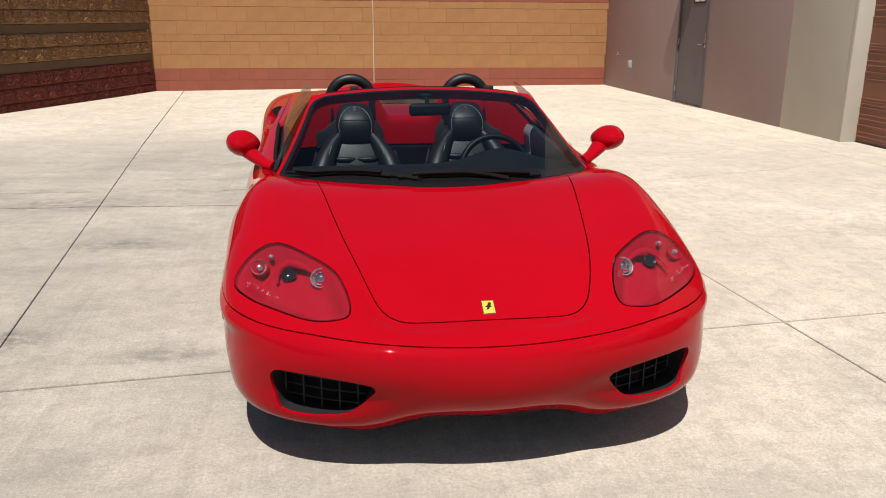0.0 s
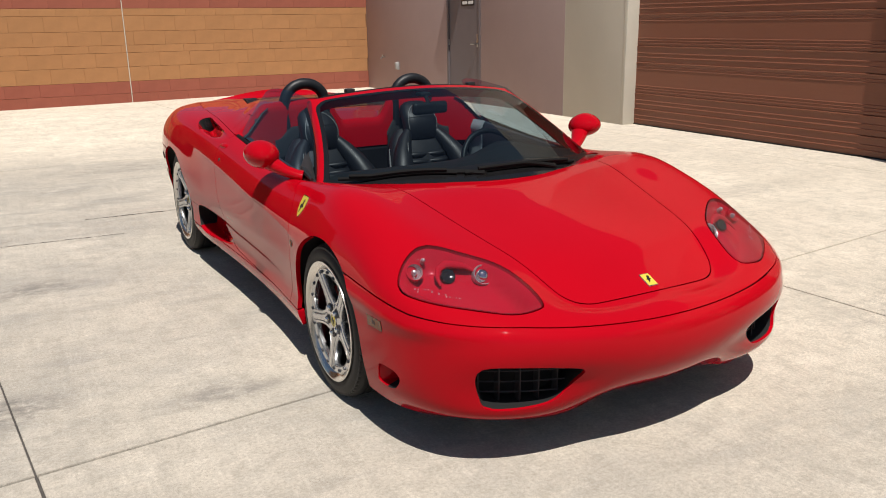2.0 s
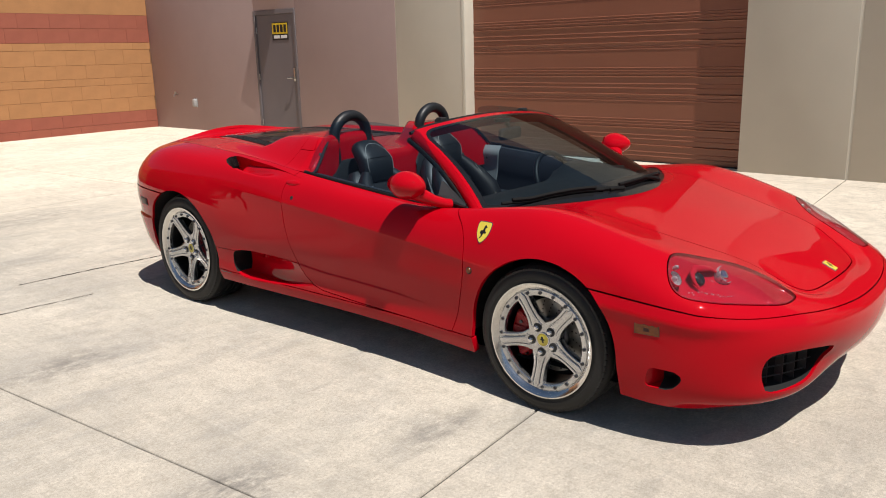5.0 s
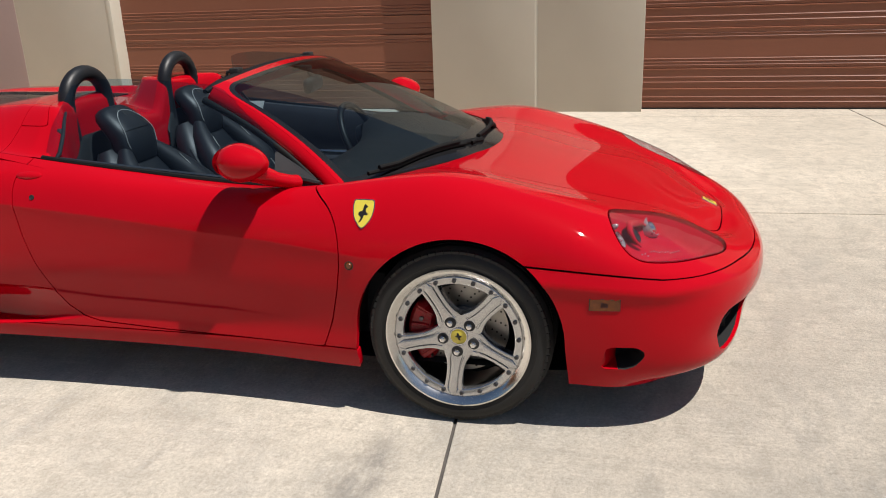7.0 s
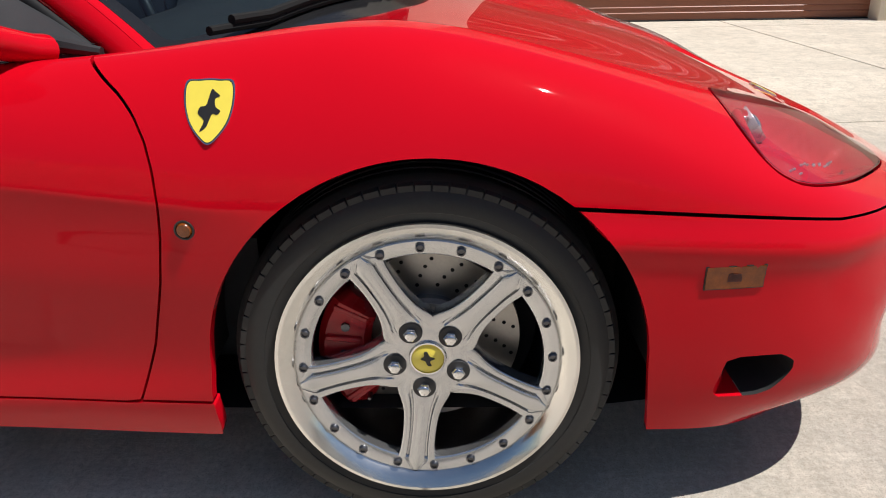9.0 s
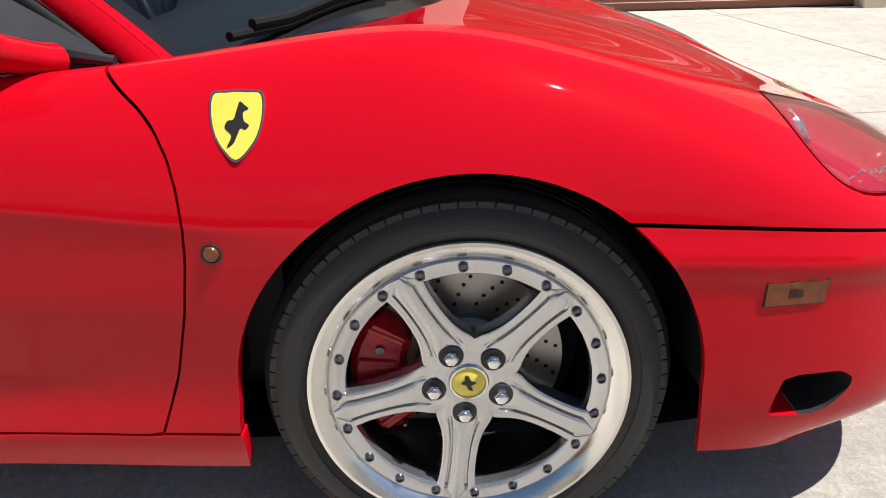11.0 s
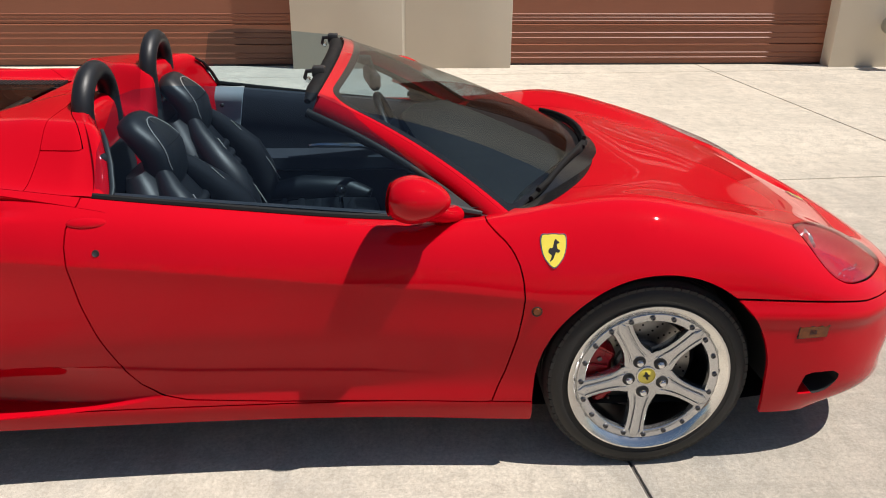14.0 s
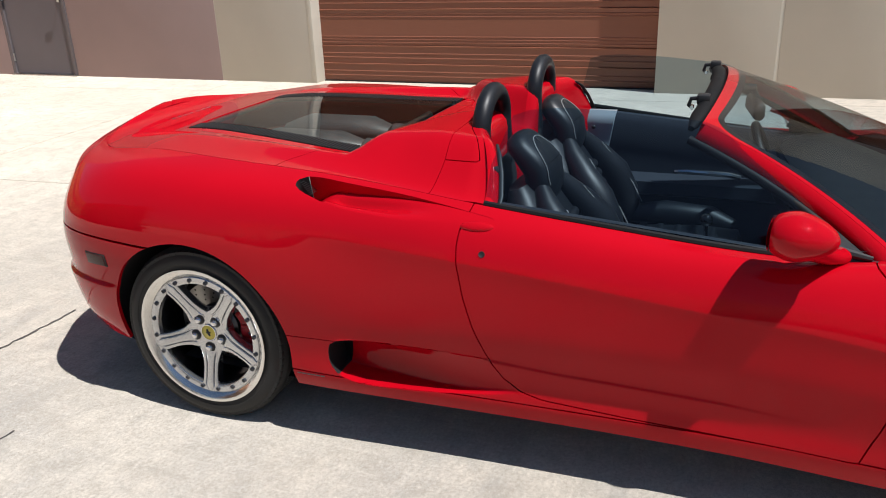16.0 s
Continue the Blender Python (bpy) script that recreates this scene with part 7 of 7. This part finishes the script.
SHIELD = rounded([(-.031, .044), (-.014, .0465), (0, .0475), (.014, .0465), (.031, .044), (.0335, .018), (.027, -.012), (.013, -.034), (0, -.044), (-.013, -.034), (-.027, -.012), (-.0335, .018)], 5)
for sx in (-1, 1):
    m = side_frame(-0.991, 0.728, sx) @ Matrix.Diagonal((1.02, 1.02, 1, 1))
    badge = new("wing_badge")
    badge.parent = car
    badge["label"] = "yellow enamel shield badge with a black emblem"
    part("rim", place(plate([(x * 1.09, y * 1.07) for x, y in SHIELD], -0.012, 0.0016), m), CHROME, badge)
    part("edge", place(plate([(x * 1.03, y * 1.025) for x, y in SHIELD], -0.01, 0.0021), m), SIGN_BLACK, badge)
    part("field", place(plate(SHIELD, -0.01, 0.0028), m), CAP_YELLOW, badge)
    em = plate([(x * (1 if sx < 0 else -1), y) for x, y in rounded([(-.012, -.028), (-.006, -.012), (-.015, -.002), (-.012, .008), (-.004, .010), (.0, .022), (.004, .034), (.010, .030), (.016, .024), (.009, .020), (.010, .008), (.017, .002), (.012, -.004), (.006, -.002), (.002, -.010), (-.003, -.022)], 3)], 0.0, 0.0036)
    part("emblem", place(em, m), SIGN_BLACK, badge)
    # round side repeater
    m = side_frame(-0.945, 0.563, sx)
    turn = m @ Matrix.Rotation(-math.pi / 2, 4, "Y")
    part("side_repeater", place(lathe_bm([(0, 0.006), (0.010, 0.005), (0.0125, 0.001), (0.0125, -0.01)], 20), turn), AMBER, car, "small round amber side repeater")
    part("repeater_ring", place(lathe_bm([(0.0125, -0.004), (0.013, 0.002), (0.0155, 0.002), (0.0165, -0.004)], 20), turn), BLACK_TRIM, car)
    # side markers
    mk_f = new("side_marker")
    mk_f.parent = car
    def wrap(bm, y0=-1.775, z0=0.470):
        for v in bm.verts:
            p, n = on_side(y0 - sx * v.co.x, z0 + v.co.y, sx)
            v.co = p + n * (v.co.z + 0.001)
        return bm

    def tile(lo, hi):
        b = box_bm(lo, hi)
        bmesh.ops.subdivide_edges(b, edges=b.edges, cuts=6, use_grid_fill=True)
        return wrap(b)
    part("lens", tile((-0.046, -0.0185, -0.004), (0.046, 0.0185, 0.002)), AMBER, mk_f, "amber side marker lens")
    part("frame", tile((-0.048, -0.0205, -0.006), (0.048, 0.0205, 0.0006)), BLACK_TRIM, mk_f)
    part("bulb", tile((-0.010, -0.007, 0.0012), (0.012, 0.007, 0.0026)), DARK_RED_LENS, mk_f)
    mk_r = new("side_marker")
    mk_r.parent = car
    m = side_frame(1.70, 0.602, sx)
    part("lens", place(box_bm((-0.050, -0.021, -0.006), (0.050, 0.021, 0.005), 0.003, 2), m), DARK_RED_LENS, mk_r, "dark red side marker lens")
    part("frame", place(box_bm((-0.054, -0.024, -0.008), (0.054, 0.024, 0.002), 0.002, 1), m), BLACK_TRIM, mk_r)
    # door lock, handle blister
    m = side_frame(0.245, 0.761, sx)
    turn = m @ Matrix.Rotation(-math.pi / 2, 4, "Y")
    part("door_lock", place(lathe_bm([(0, 0.0015), (0.007, 0.0015), (0.0088, 0.0028), (0.010, 0.0)], 18), turn), BLACK_TRIM, doors[0 if sx < 0 else 1], "round key lock")
    m = side_frame(0.272, 0.832, sx)
    hb = bmesh.new()
    bmesh.ops.create_uvsphere(hb, u_segments=20, v_segments=10, radius=1.0)
    for v in hb.verts:
        v.co = Vector((v.co.x * 0.052, v.co.y * 0.016, v.co.z * 0.009))
    part("door_handle", place(hb, m), RED, doors[0 if sx < 0 else 1], "flush red door handle")
    # maker's script behind the scoop as plain bars
    for k in range(6):
        m = side_frame(0.90 - 0.018 * k, 0.268, sx)
        part("script_bar", place(box_bm((-0.0075, -0.0024, 0.0), (0.0075, 0.0024, 0.0018), 0.0006, 1), m), BOLT, car)
# nose badge
i = int(np.argmin((hood_skin.V[:, 0]) ** 2 + (hood_skin.V[:, 1] + 2.145) ** 2))
n, p = Vector(hood_skin.N[i]), Vector(hood_skin.V[i])
up = (Vector((0, 1, 0)) - n * n.y).normalized()
side = up.cross(n)
m = Matrix(((side.x, up.x, n.x, p.x), (side.y, up.y, n.y, p.y), (side.z, up.z, n.z, p.z), (0, 0, 0, 1)))
nb = new("nose_badge")
nb.parent = hood
nb["label"] = "small yellow rectangular badge"
part("rim", place(box_bm((-0.0225, -0.032, -0.004), (0.0225, 0.032, 0.003), 0.002, 2), m), CHROME, nb)
part("field", place(box_bm((-0.020, -0.029, 0.0), (0.020, 0.029, 0.0042), 0.001, 1), m), CAP_YELLOW, nb)
em = plate(rounded([(-.009, -.014), (-.005, -.004), (-.010, .002), (-.003, .006), (.0, .015), (.005, .020), (.011, .014), (.007, .006), (.011, .0), (.005, -.002), (.0, -.010)], 3), 0.0, 0.0052)
part("emblem", place(em, m), SIGN_BLACK, nb)
